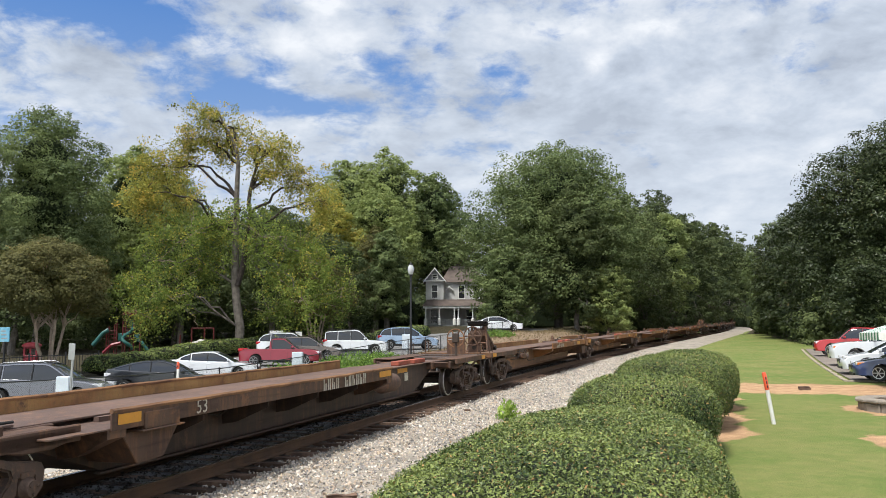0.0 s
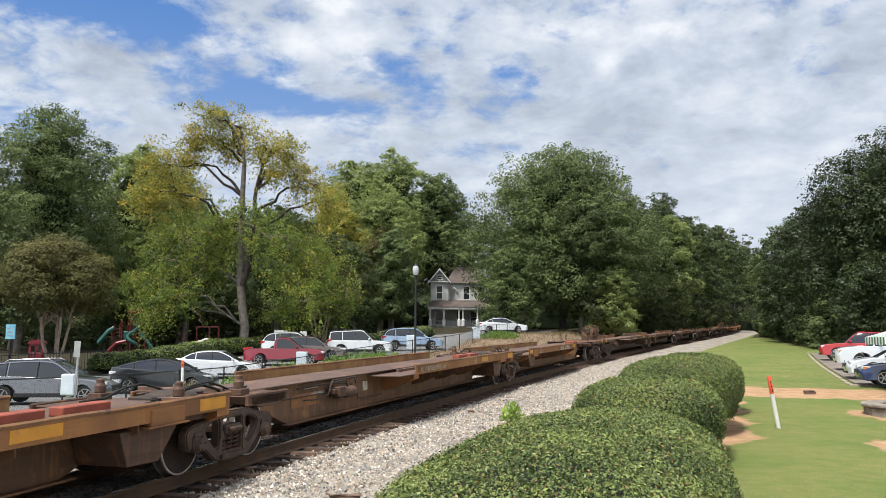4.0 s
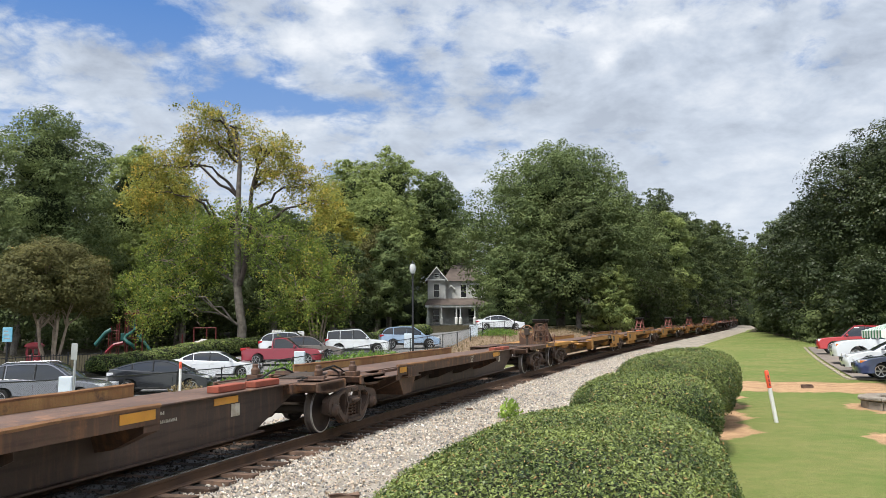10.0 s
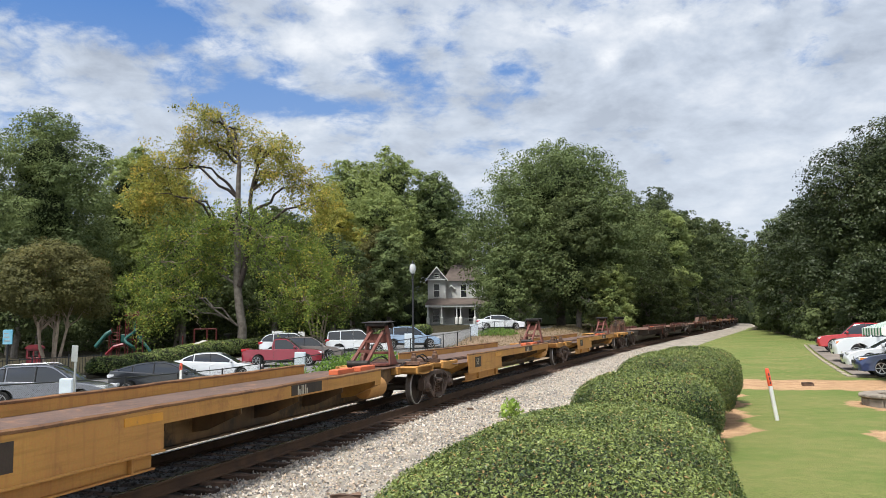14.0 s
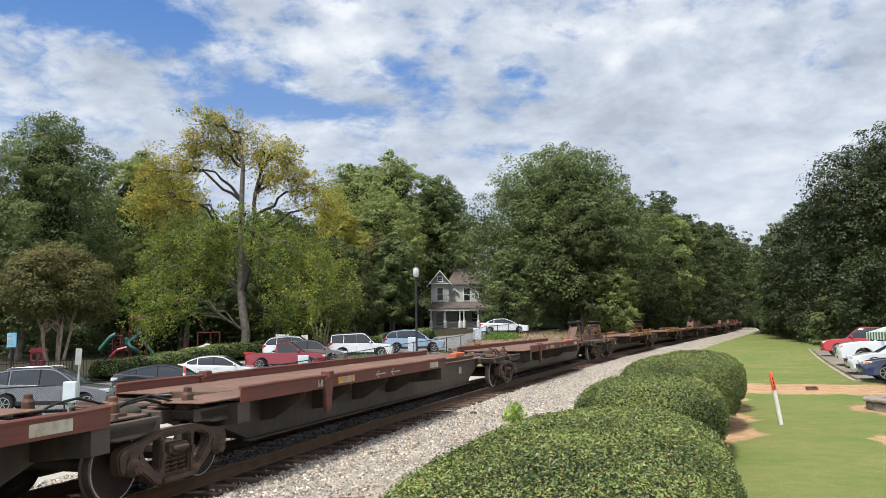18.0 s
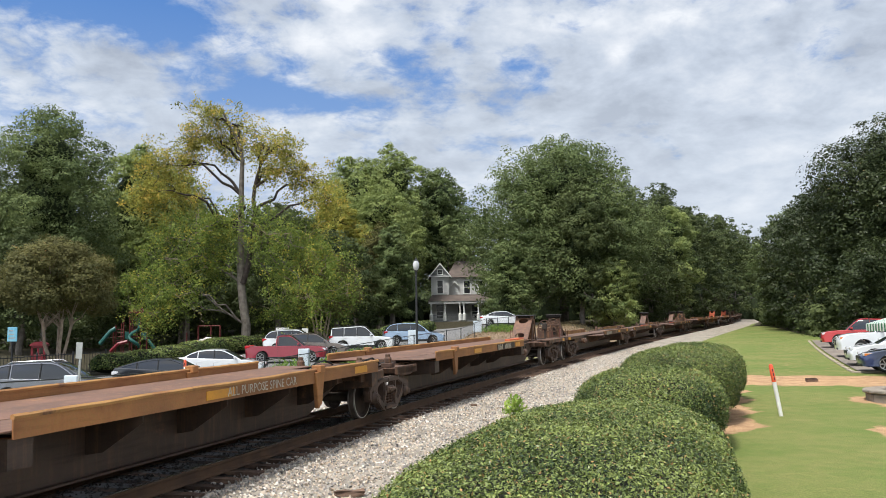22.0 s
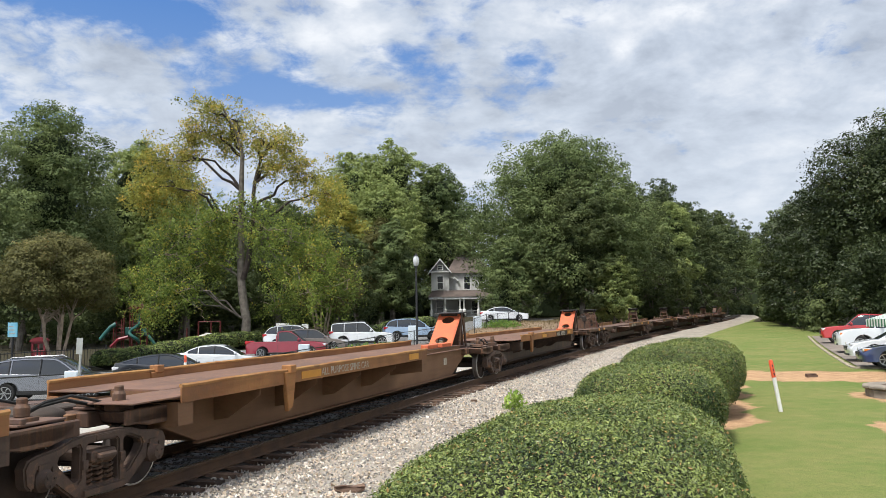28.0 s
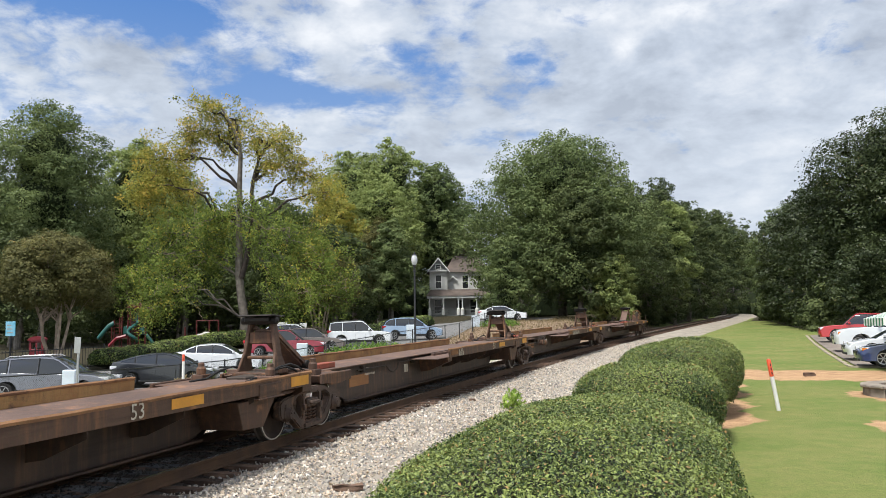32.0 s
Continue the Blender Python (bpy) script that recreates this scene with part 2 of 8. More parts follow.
# ---- the sky in view: a far backdrop of drifting broken cloud ----
def sky_backdrop():
    # gaps: azimuth, elevation, half width, half height, depth; puffs: the same, brighter knots of cloud
    gaps = ((-28, 22.5, 7, 3.2, 1.1), (-21.5, 20.8, 4.5, 1.5, 0.9), (-16.5, 17.6, 3.0, 2.2, 0.62), (-12.4, 16.7, 3.6, 1.1, 0.72), (-7.2, 16.2, 5.0, 0.7, 0.9),
            (-2.6, 18.5, 1.7, 0.75, 0.95), (0.1, 20.6, 0.9, 0.5, 0.8), (4.2, 18.8, 1.2, 0.5, 0.85), (6.1, 17.8, 0.9, 0.8, 0.8), (-11.6, 18.7, 1.6, 0.6, 0.7),
            (12.8, 23.0, 3.5, 0.7, 0.5), (-30, 17.5, 4, 1.2, 0.55), (-34, 14, 7, 3, 0.3), (4, 16.9, 3.5, 0.4, 0.45), (-13, 29, 9, 3, 0.7))
    puffs = ((-8.2, 23.2, 1.6, 0.8, 1.0), (-7.4, 15.1, 3.6, 0.55, 1.0), (-3.9, 12.5, 0.8, 0.35, 0.9), (15.6, 21.2, 2.2, 0.9, 1.0), (11.6, 19.0, 1.1, 0.8, 0.9),
             (-16, 20.0, 1.8, 0.8, 0.6), (-19.5, 18.3, 1.5, 0.9, 0.5), (21, 20.6, 1.8, 0.5, 0.5), (7, 21.7, 3.0, 0.8, 0.7), (-10, 20.3, 4, 1.2, 0.5))
    az, el = np.radians(np.linspace(-52, 52, 209)), np.radians(np.linspace(-3, 36, 118))
    aa, ee = np.meshgrid(az, el)
    a, e = aa.ravel(), ee.ravel()
    R = 2600
    co = np.stack([R * np.cos(e) * np.sin(a), R * np.cos(e) * np.cos(a), R * np.sin(e)], -1)
    cover = np.full(len(a), 0.72)
    ad, ed = np.degrees(a), np.degrees(e)
    cover += 0.16 * smooth(2, 15, ad) * smooth(22, 17, ed)
    for ga, ge, wa, we, k in gaps:
        cover -= 0.40 * k * np.exp(-(((ad - ga) / wa) ** 2 + ((ed - ge) / we) ** 2))
    bright = np.zeros(len(a))
    bright += 0.20 * smooth(8, 24, ad)
    for ga, ge, wa, we, k in puffs:
        bright += k * np.exp(-(((ad - ga) / wa) ** 2 + ((ed - ge) / we) ** 2))
    n_a, n_e = len(az), len(el)
    i = np.arange(n_a * n_e).reshape(n_e, n_a)
    quads = np.stack([i[:-1, :-1], i[:-1, 1:], i[1:, 1:], i[1:, :-1]], -1).reshape(-1, 4)
    me = bpy.data.meshes.new("sky_backdrop")
    me.from_pydata(co.tolist(), [], quads.tolist())
    at = me.attributes.new("cover", "FLOAT", "POINT")
    at.data.foreach_set("value", cover.astype(np.float32))
    at = me.attributes.new("puff", "FLOAT", "POINT")
    at.data.foreach_set("value", bright.astype(np.float32))
    m, n, l, p = tree_of("broken_cloud")
    n.remove(p)
    em = n.new("ShaderNodeEmission")
    l.new(em.outputs[0], n["Material Output"].inputs[0])
    tc = n.new("ShaderNodeTexCoord")
    nm = n.new("ShaderNodeVectorMath")
    nm.operation = "NORMALIZE"
    l.new(tc.outputs["Object"], nm.inputs[0])
    sp = n.new("ShaderNodeSeparateXYZ")
    l.new(nm.outputs[0], sp.inputs[0])

    def math_(op, a, b=0.0):
        k = n.new("ShaderNodeMath")
        k.operation = op
        for j, v in enumerate((a, b)):
            if isinstance(v, (int, float)):
                k.inputs[j].default_value = v
            else:
                l.new(v, k.inputs[j])
        return k.outputs[0]
    zz = math_("ADD", sp.outputs[2], 0.30)
    cb = n.new("ShaderNodeCombineXYZ")
    l.new(math_("DIVIDE", sp.outputs[0], zz), cb.inputs[0])
    l.new(math_("DIVIDE", sp.outputs[1], zz), cb.inputs[1])

    def noise_at(scale, detail, rough=0.55, off=0.0, warp=0.0):
        k = n.new("ShaderNodeTexNoise")
        k.inputs["Scale"].default_value, k.inputs["Detail"].default_value, k.inputs["Roughness"].default_value, k.inputs["Distortion"].default_value = scale, detail, rough, warp
        ad_ = n.new("ShaderNodeVectorMath")
        ad_.operation = "ADD"
        ad_.inputs[1].default_value = (off, off * 0.7, 0)
        l.new(cb.outputs[0], ad_.inputs[0])
        l.new(ad_.outputs[0], k.inputs["Vector"])
        return k.outputs["Fac"]
    big = noise_at(5.2, 9, 0.60, 5.0, 0.2)
    soft_lit, soft_lee = noise_at(6.5, 4, 0.55, 5.0, 0.3), noise_at(6.5, 4, 0.55, 5.05, 0.3)
    fine = noise_at(15.0, 8, 0.62, 9.0, 0.3)
    cov, puff_at = n.new("ShaderNodeAttribute"), n.new("ShaderNodeAttribute")
    cov.attribute_name, puff_at.attribute_name = "cover", "puff"
    v = math_("SUBTRACT", math_("ADD", math_("MULTIPLY", big, 1.25), math_("MULTIPLY", fine, 0.75)), 0.40)
    v = math_("ADD", v, math_("SUBTRACT", cov.outputs["Fac"], 0.5))
    dens = n.new("ShaderNodeMapRange")
    dens.interpolation_type = "SMOOTHSTEP"
    dens.inputs[1].default_value, dens.inputs[2].default_value = 0.43, 0.84
    l.new(v, dens.inputs[0])
    blue = n.new("ShaderNodeValToRGB")
    e2 = blue.color_ramp.elements
    e2[0].position, e2[0].color = 0.0, (0.42, 0.58, 0.80, 1)
    e2[1].position, e2[1].color = 0.42, (0.075, 0.215, 0.56, 1)
    l.new(sp.outputs[2], blue.inputs[0])
    # lit and shaded flanks of the cloud, broad shade, and bright knots
    relief = math_("ADD", math_("MULTIPLY", math_("SUBTRACT", soft_lit, soft_lee), 0.7), math_("MULTIPLY", math_("SUBTRACT", fine, 0.5), 0.30))
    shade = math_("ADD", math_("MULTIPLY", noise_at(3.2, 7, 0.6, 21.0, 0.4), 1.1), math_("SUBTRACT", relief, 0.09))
    knots = math_("MULTIPLY", puff_at.outputs["Fac"], math_("MULTIPLY", fine, 0.62))
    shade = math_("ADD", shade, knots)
    tone = n.new("ShaderNodeValToRGB")
    e3 = tone.color_ramp.elements
    e3[0].position, e3[0].color = 0.26, (0.395, 0.45, 0.545, 1)
    e3[1].position, e3[1].color = 0.86, (0.83, 0.865, 0.92, 1)
    e3.new(0.52).color = (0.55, 0.618, 0.725, 1)
    l.new(shade, tone.inputs[0])
    # the deck pales and smooths towards the horizon
    low_air = n.new("ShaderNodeMapRange")
    low_air.inputs[1].default_value, low_air.inputs[2].default_value, low_air.inputs[3].default_value, low_air.inputs[4].default_value = 0.12, 0.32, 0.6, 0.0
    l.new(sp.outputs[2], low_air.inputs[0])
    pale = n.new("ShaderNodeMix")
    pale.data_type = "RGBA"
    pale.inputs[7].default_value = (0.655, 0.72, 0.81, 1)
    l.new(low_air.outputs[0], pale.inputs[0])
    l.new(tone.outputs[0], pale.inputs[6])
    mx = n.new("ShaderNodeMix")
    mx.data_type = "RGBA"
    l.new(dens.outputs[0], mx.inputs[0])
    l.new(blue.outputs[0], mx.inputs[6])
    l.new(pale.outputs[2], mx.inputs[7])
    l.new(mx.outputs[2], em.inputs[0])
    em.inputs[1].default_value = 0.565
    me.materials.append(m)
    me.polygons.foreach_set("use_smooth", [True] * len(me.polygons))
    return tagged(new("backdrop", me), "blue sky with broken white and grey cloud", "sky", kind="structure")


SKY = sky_backdrop()

# ---- materials ----
STEEL_BROWN = material("brown_steel", (0.085, 0.050, 0.037), (0.120, 0.072, 0.050), 1.2, 0.62, 0.1, 0.15, 30, (0.24, 0.115, 0.055), 0.57, streak=0.6)
# oily brown, darkened further to hold the shade under the side sills
SHADED_GRIMY_BROWN = material("oily_shaded_girder", (0.058, 0.041, 0.034), (0.086, 0.058, 0.045), 0.9, 0.6, 0.1, 0.15, 30, (0.16, 0.085, 0.05), 0.60, streak=0.55)
GRIMY_YELLOW = material("oily_yellow_girder", (0.235, 0.132, 0.058), (0.075, 0.052, 0.038), 0.7, 0.65, 0.0, 0.15, 30, (0.045, 0.034, 0.028), 0.50, streak=0.6)
TAN_GIRDER = material("faded_tan_girder", (0.25, 0.135, 0.072), (0.175, 0.093, 0.052), 0.6, 0.66, 0.0, 0.15, 30, (0.17, 0.085, 0.045), 0.58, streak=0.55)
RUSTY_GIRDER = material("rusty_orange_girder", (0.185, 0.098, 0.055), (0.115, 0.066, 0.043), 0.7, 0.66, 0.0, 0.15, 30, (0.30, 0.145, 0.06), 0.56, streak=0.65)
STEEL_PATCHY = material("flaking_yellow_steel", (0.40, 0.23, 0.09), (0.26, 0.125, 0.055), 1.6, 0.75, 0.0, 0.25, 30, (0.12, 0.07, 0.045), 0.56, streak=0.5)
RIM_RUST = material("worn_ochre_rim", (0.30, 0.155, 0.075), (0.16, 0.083, 0.047), 1.6, 0.75, 0.0, 0.3, 40, (0.085, 0.05, 0.036), 0.55)
RIM_YELLOW = material("worn_yellow_rim", (0.46, 0.25, 0.09), (0.30, 0.14, 0.06), 1.4, 0.72, 0.0, 0.3, 40, (0.14, 0.075, 0.045), 0.57)
STEEL_YELLOW = material("yellow_steel", (0.54, 0.275, 0.075), (0.45, 0.215, 0.065), 0.9, 0.62, 0.0, 0.15, 30, (0.27, 0.12, 0.05), 0.58, streak=0.55)
STEEL_OCHRE = material("ochre_brown_steel", (0.37, 0.168, 0.062), (0.21, 0.10, 0.05), 1.0, 0.66, 0.0, 0.15, 30, (0.24, 0.10, 0.042), 0.54, streak=0.6)
STEEL_GREY = material("grey_brown_steel", (0.105, 0.087, 0.074), (0.075, 0.061, 0.052), 1.1, 0.62, 0.1, 0.15, 30, (0.16, 0.095, 0.06), 0.62, streak=0.5)
DECK_RED = material("reddish_deck_steel", (0.19, 0.105, 0.075), (0.125, 0.076, 0.058), 0.8, 0.7, 0.0, 0.2, 25, (0.31, 0.16, 0.075), 0.59, streak=0.4)
STEEL_RED = material("red_brown_steel", (0.19, 0.066, 0.05), (0.14, 0.057, 0.046), 1.1, 0.66, 0.0, 0.15, 30, (0.10, 0.06, 0.045), 0.58, streak=0.5)
STEEL_RUST = material("rusted_steel", (0.26, 0.125, 0.055), (0.15, 0.075, 0.04), 2.0, 0.85, 0.0, 0.3, 40, (0.34, 0.19, 0.09), 0.58)
STEEL_DARK = material("dark_grimy_steel", (0.045, 0.036, 0.030), (0.075, 0.056, 0.044), 2.0, 0.7, 0.2, 0.2, 40)
TRUCK_IRON = material("cast_truck_iron", (0.108, 0.072, 0.056), (0.066, 0.047, 0.038), 3.0, 0.68, 0.15, 0.3, 50, (0.18, 0.10, 0.06), 0.56, streak=0.35)
DECK_WORN = material("worn_deck_steel", (0.15, 0.094, 0.072), (0.095, 0.062, 0.05), 0.9, 0.62, 0.0, 0.2, 25, (0.26, 0.135, 0.075), 0.56, streak=0.45)
# tread coloured dark brown to stand for the shade under the car
WHEEL_RIM = material("worn_shaded_tread", (0.17, 0.14, 0.12), (0.085, 0.066, 0.056), 4, 0.42, 0.4, 0.05)
RIM_LINE = material("bright_wheel_edge", (0.62, 0.60, 0.57), (0.36, 0.33, 0.31), 5, 0.3, 0.6)
ORANGE = material("faded_orange_paint", (0.62, 0.15, 0.06), (0.50, 0.12, 0.06), 3, 0.55, 0, 0.1, 30, (0.25, 0.09, 0.05), 0.62)
PAD_DULL = material("dull_rust_orange", (0.36, 0.090, 0.055), (0.26, 0.075, 0.048), 3, 0.6, 0, 0.1, 30, (0.14, 0.07, 0.045), 0.58)
DECAL_YELLOW = material("orange_yellow_reflector", (0.68, 0.30, 0.03), (0.55, 0.24, 0.03), 4, 0.45, 0, 0, 40, (0.30, 0.14, 0.05), 0.60)
LETTER_WHITE = material("stencil_white", (0.58, 0.53, 0.44), (0.38, 0.32, 0.24), 7, 0.7, 0, 0, 40, (0.14, 0.095, 0.065), 0.60)
RAIL_SIDE = material("rusty_rail", (0.13, 0.075, 0.045), (0.09, 0.055, 0.038), 3, 0.8, 0.2, 0.2, 60)
RAIL_TOP = material("polished_rail_head", (0.62, 0.61, 0.60), (0.45, 0.43, 0.42), 5, 0.25, 0.8)
TIE_WOOD = material("creosoted_tie", (0.150, 0.094, 0.066), (0.070, 0.048, 0.038), 5, 0.9, 0, 0.6, 60, (0.19, 0.13, 0.09), 0.60, vary=0.4)
BALLAST = material("ballast_bed", (0.37, 0.325, 0.268), (0.23, 0.20, 0.165), 1.3, 0.95, 0, 0.9, 45)
PAVING = material("brown_grey_paving", (0.24, 0.20, 0.165), (0.16, 0.135, 0.115), 0.7, 0.9, 0, 0.4, 30)
ASPHALT = material("worn_asphalt", (0.20, 0.195, 0.19), (0.15, 0.148, 0.145), 0.5, 0.9, 0, 0.3, 60)
CONCRETE = material("pale_concrete", (0.48, 0.46, 0.42), (0.38, 0.36, 0.33), 2, 0.85, 0, 0.2, 50)
BARK = material("grey_bark", (0.20, 0.175, 0.15), (0.11, 0.095, 0.08), 3, 0.95, 0, 0.8, 25)
# darker bark, for the second stem and upper limbs of the open tree
BARK_DARK = material("dark_bark", (0.075, 0.06, 0.052), (0.035, 0.028, 0.025), 3, 0.9, 0, 0.8, 25)
BARK_PALE = material("smooth_pale_bark", (0.38, 0.30, 0.23), (0.26, 0.20, 0.15), 4, 0.8, 0, 0.3, 25)
BLACK_METAL = material("black_painted_metal", (0.018, 0.018, 0.02), (0.03, 0.03, 0.032), 5, 0.45, 0.3)
RUBBER = material("tyre_rubber", (0.02, 0.02, 0.02), (0.035, 0.034, 0.033), 8, 0.85)
ALLOY = material("alloy_rim", (0.55, 0.55, 0.56), (0.42, 0.42, 0.43), 5, 0.3, 0.9)
WINDOW = glass("dark_car_glass", (0.016, 0.019, 0.023), 0.03, 0.7)
WHITE_PAINT = material("white_paint", (0.78, 0.78, 0.76), (0.70, 0.70, 0.68), 2, 0.5)


# ---- ground ----
def grid_axis(lo, hi, near_lo, near_hi, step):
    a = list(np.arange(near_lo, near_hi, step))
    d = step
    while a[-1] < hi:
        d *= 1.18
        a.append(a[-1] + d)
    d = step
    while a[0] > lo:
        d *= 1.18
        a.insert(0, a[0] - d)
    return np.array(a)


def ground_material():
    """Mown lawn with tan pine straw beside the kerb, dry straw bank, woodland floor; told apart by the plan alone."""
    m, n, l, p = tree_of("ground")
    at = n.new("ShaderNodeAttribute")
    at.attribute_name = "cover"
    sep = n.new("ShaderNodeSeparateColor")
    l.new(at.outputs["Color"], sep.inputs[0])
    tc = n.new("ShaderNodeTexCoord")
    noises = []
    for sc, det in ((0.35, 5), (3.0, 6), (45.0, 4)):
        k = n.new("ShaderNodeTexNoise")
        k.inputs["Scale"].default_value, k.inputs["Detail"].default_value = sc, det
        l.new(tc.outputs["Object"], k.inputs["Vector"])
        noises.append(k)

    def two(a, b, fac):
        x = n.new("ShaderNodeMix")
        x.data_type = "RGBA"
        x.inputs[6].default_value, x.inputs[7].default_value = (*a, 1), (*b, 1)
        mr = n.new("ShaderNodeMapRange")
        mr.inputs[1].default_value, mr.inputs[2].default_value = 0.33, 0.67
        l.new(fac, mr.inputs[0])
        l.new(mr.outputs[0], x.inputs[0])
        return x.outputs[2]

    def over(a, b, fac):
        x = n.new("ShaderNodeMix")
        x.data_type = "RGBA"
        l.new(a, x.inputs[6])
        l.new(b, x.inputs[7])
        l.new(fac, x.inputs[0])
        return x.outputs[2]

    lawn = two((0.108, 0.162, 0.034), (0.220, 0.206, 0.072), noises[0].outputs["Fac"])
    lawn2 = two((0.092, 0.140, 0.032), (0.175, 0.180, 0.062), noises[1].outputs["Fac"])
    half = n.new("ShaderNodeValue")
    half.outputs[0].default_value = 0.5
    grass = over(lawn, lawn2, half.outputs[0])
    straw = two((0.47, 0.295, 0.165), (0.32, 0.195, 0.11), noises[1].outputs["Fac"])
    dry = two((0.27, 0.19, 0.13), (0.19, 0.14, 0.092), noises[1].outputs["Fac"])
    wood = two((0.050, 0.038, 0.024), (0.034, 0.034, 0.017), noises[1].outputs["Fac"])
    gravel = two((0.46, 0.43, 0.385), (0.31, 0.285, 0.25), noises[2].outputs["Fac"])
    # ragged edges
    edge = []
    for share in (*(sep.outputs[ch] for ch in range(3)), at.outputs["Alpha"]):
        ad = n.new("ShaderNodeMath")
        ad.operation = "ADD"
        sb = n.new("ShaderNodeMath")
        sb.operation, sb.inputs[1].default_value = "SUBTRACT", 0.5
        l.new(noises[1].outputs["Fac"], sb.inputs[0])
        l.new(share, ad.inputs[0])
        l.new(sb.outputs[0], ad.inputs[1])
        mr = n.new("ShaderNodeMapRange")
        mr.inputs[1].default_value, mr.inputs[2].default_value = 0.42, 0.58
        l.new(ad.outputs[0], mr.inputs[0])
        edge.append(mr.outputs[0])
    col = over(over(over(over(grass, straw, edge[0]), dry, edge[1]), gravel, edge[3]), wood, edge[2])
    grain = n.new("ShaderNodeMix")
    grain.data_type, grain.blend_type, grain.inputs[0].default_value = "RGBA", "MULTIPLY", 0.55
    l.new(col, grain.inputs[6])
    g2 = n.new("ShaderNodeMapRange")
    g2.inputs[1].default_value, g2.inputs[2].default_value, g2.inputs[3].default_value, g2.inputs[4].default_value = 0.3, 0.7, 0.35, 1.5
    l.new(noises[2].outputs["Fac"], g2.inputs[0])
    l.new(g2.outputs[0], grain.inputs[7])
    l.new(grain.outputs[2], p.inputs["Base Color"])
    p.inputs["Roughness"].default_value = 0.95
    p.inputs["Specular IOR Level"].default_value = 0.15
    bp = n.new("ShaderNodeBump")
    bp.inputs["Strength"].default_value, bp.inputs["Distance"].default_value = 0.8, 0.04
    l.new(noises[2].outputs["Fac"], bp.inputs["Height"])
    l.new(bp.outputs[0], p.inputs["Normal"])
    return m


def make_ground():
    gx, gy = grid_axis(-2500, 2500, -45, 45, 0.8), grid_axis(-1500, 3000, 0, 110, 0.8)
    xx, yy = np.meshgrid(gx, gy)
    x, y = xx.ravel(), yy.ravel()
    z = height(x, y)
    s, n = nearest(x, y)
    nx, ny = len(gx), len(gy)
    i = np.arange(nx * ny).reshape(ny, nx)
    quads = np.stack([i[:-1, :-1], i[:-1, 1:], i[1:, 1:], i[1:, :-1]], -1).reshape(-1, 4)
    me = bpy.data.meshes.new("ground")
    me.from_pydata(np.stack([x, y, z], -1).tolist(), [], quads.tolist())
    # cover: pine straw, dry bank, woodland floor
    inside = lambda a, b, v, soft: smooth(a - soft, a + soft, v) * (1 - smooth(b - soft, b + soft, v))
    straw = np.maximum.reduce([
        inside(7.6, 8.6, n, 0.15) * inside(6.2, 16.0, s, 0.5),
        inside(17.3, 21.4, s + 0.06 * (n - 9), 0.5) * inside(8.0, 40, n, 0.4),
        1 - smooth(1.3, 1.8, np.hypot(s - 12.9, n - 12.6)),
        1 - smooth(0.95, 1.35, np.hypot(s - 7.0, n - 11.75)),
        ])
    straw = np.maximum(straw, 0.31 * inside(21, 62, s, 3) * inside(5.0, 14, n, 1.0))
    dry = inside(-14.5, -3.4, n, 0.6) * smooth(36, 44, s) * (1 - smooth(95, 105, s))
    dry = np.maximum(dry, inside(-9, -3.0, n, 0.6) * (s < 40) * 0.45)
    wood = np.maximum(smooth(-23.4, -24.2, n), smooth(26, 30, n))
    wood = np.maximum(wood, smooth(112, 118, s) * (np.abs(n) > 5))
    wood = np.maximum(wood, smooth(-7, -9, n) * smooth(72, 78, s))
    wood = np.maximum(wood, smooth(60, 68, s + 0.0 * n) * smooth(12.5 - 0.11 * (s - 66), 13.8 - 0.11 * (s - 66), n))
    stony = inside(-9.5, -1.0, n, 0.6) * (1 - smooth(26, 38, s))
    col = me.color_attributes.new("cover", "FLOAT_COLOR", "POINT")
    col.data.foreach_set("color", np.stack([straw, dry, wood, stony], -1).astype(np.float32).ravel())
    me.materials.append(ground_material())
    me.polygons.foreach_set("use_smooth", [True] * len(me.polygons))
    return tagged(new("ground", me), "mown green lawn, tan pine straw and dry banks beside the railway", "ground", kind="structure")


ground = make_ground()


def strip(name, profile, s0, s1, step, mat, label, category, rows=True, dz=0.0):
    """A ribbon along the track with a cross-section of (n, height over the rail tops)."""
    ss = np.arange(s0, s1 + step / 2, step)
    co = [tuple(at_track(s, n, z + dz)) for s in ss for n, z in profile]
    k = len(profile)
    fs = [(i * k + j, i * k + j + 1, (i + 1) * k + j + 1, (i + 1) * k + j) for i in range(len(ss) - 1) for j in range(k - 1)]
    me = bpy.data.meshes.new(name)
    me.from_pydata(co, [], fs)
    me.materials.append(mat)
    me.polygons.foreach_set("use_smooth", [True] * len(me.polygons))
    return tagged(new(name, me), label, category, kind="structure")


ballast = strip("ballast_bed", ((-4.6, -0.80), (-3.6, -0.60), (-2.0, -0.29), (-1.0, -0.25), (0, -0.23), (1.0, -0.245), (1.3, -0.225), (1.9, -0.235), (3.2, -0.32), (4.6, -0.43), (5.4, -0.62)),
                -60, 330, 1.0, BALLAST, "grey crushed stone ballast bed under the railway track", "ballast")

# near-black holds both oily grime and the shade beneath the train
BED_GRIMY_SHADED = material("grimy_shaded_bed", (0.028, 0.025, 0.023), (0.055, 0.047, 0.041), 2.5, 0.5, 0, 0.9, 40)
strip("track_bed", ((-1.45, -0.275), (-0.85, -0.215), (-0.66, -0.182), (0, -0.176), (0.66, -0.182), (0.85, -0.215), (1.16, -0.25)), -60, 330, 1.0, BED_GRIMY_SHADED, "dark oily ballast between and beside the rails", "ballast")


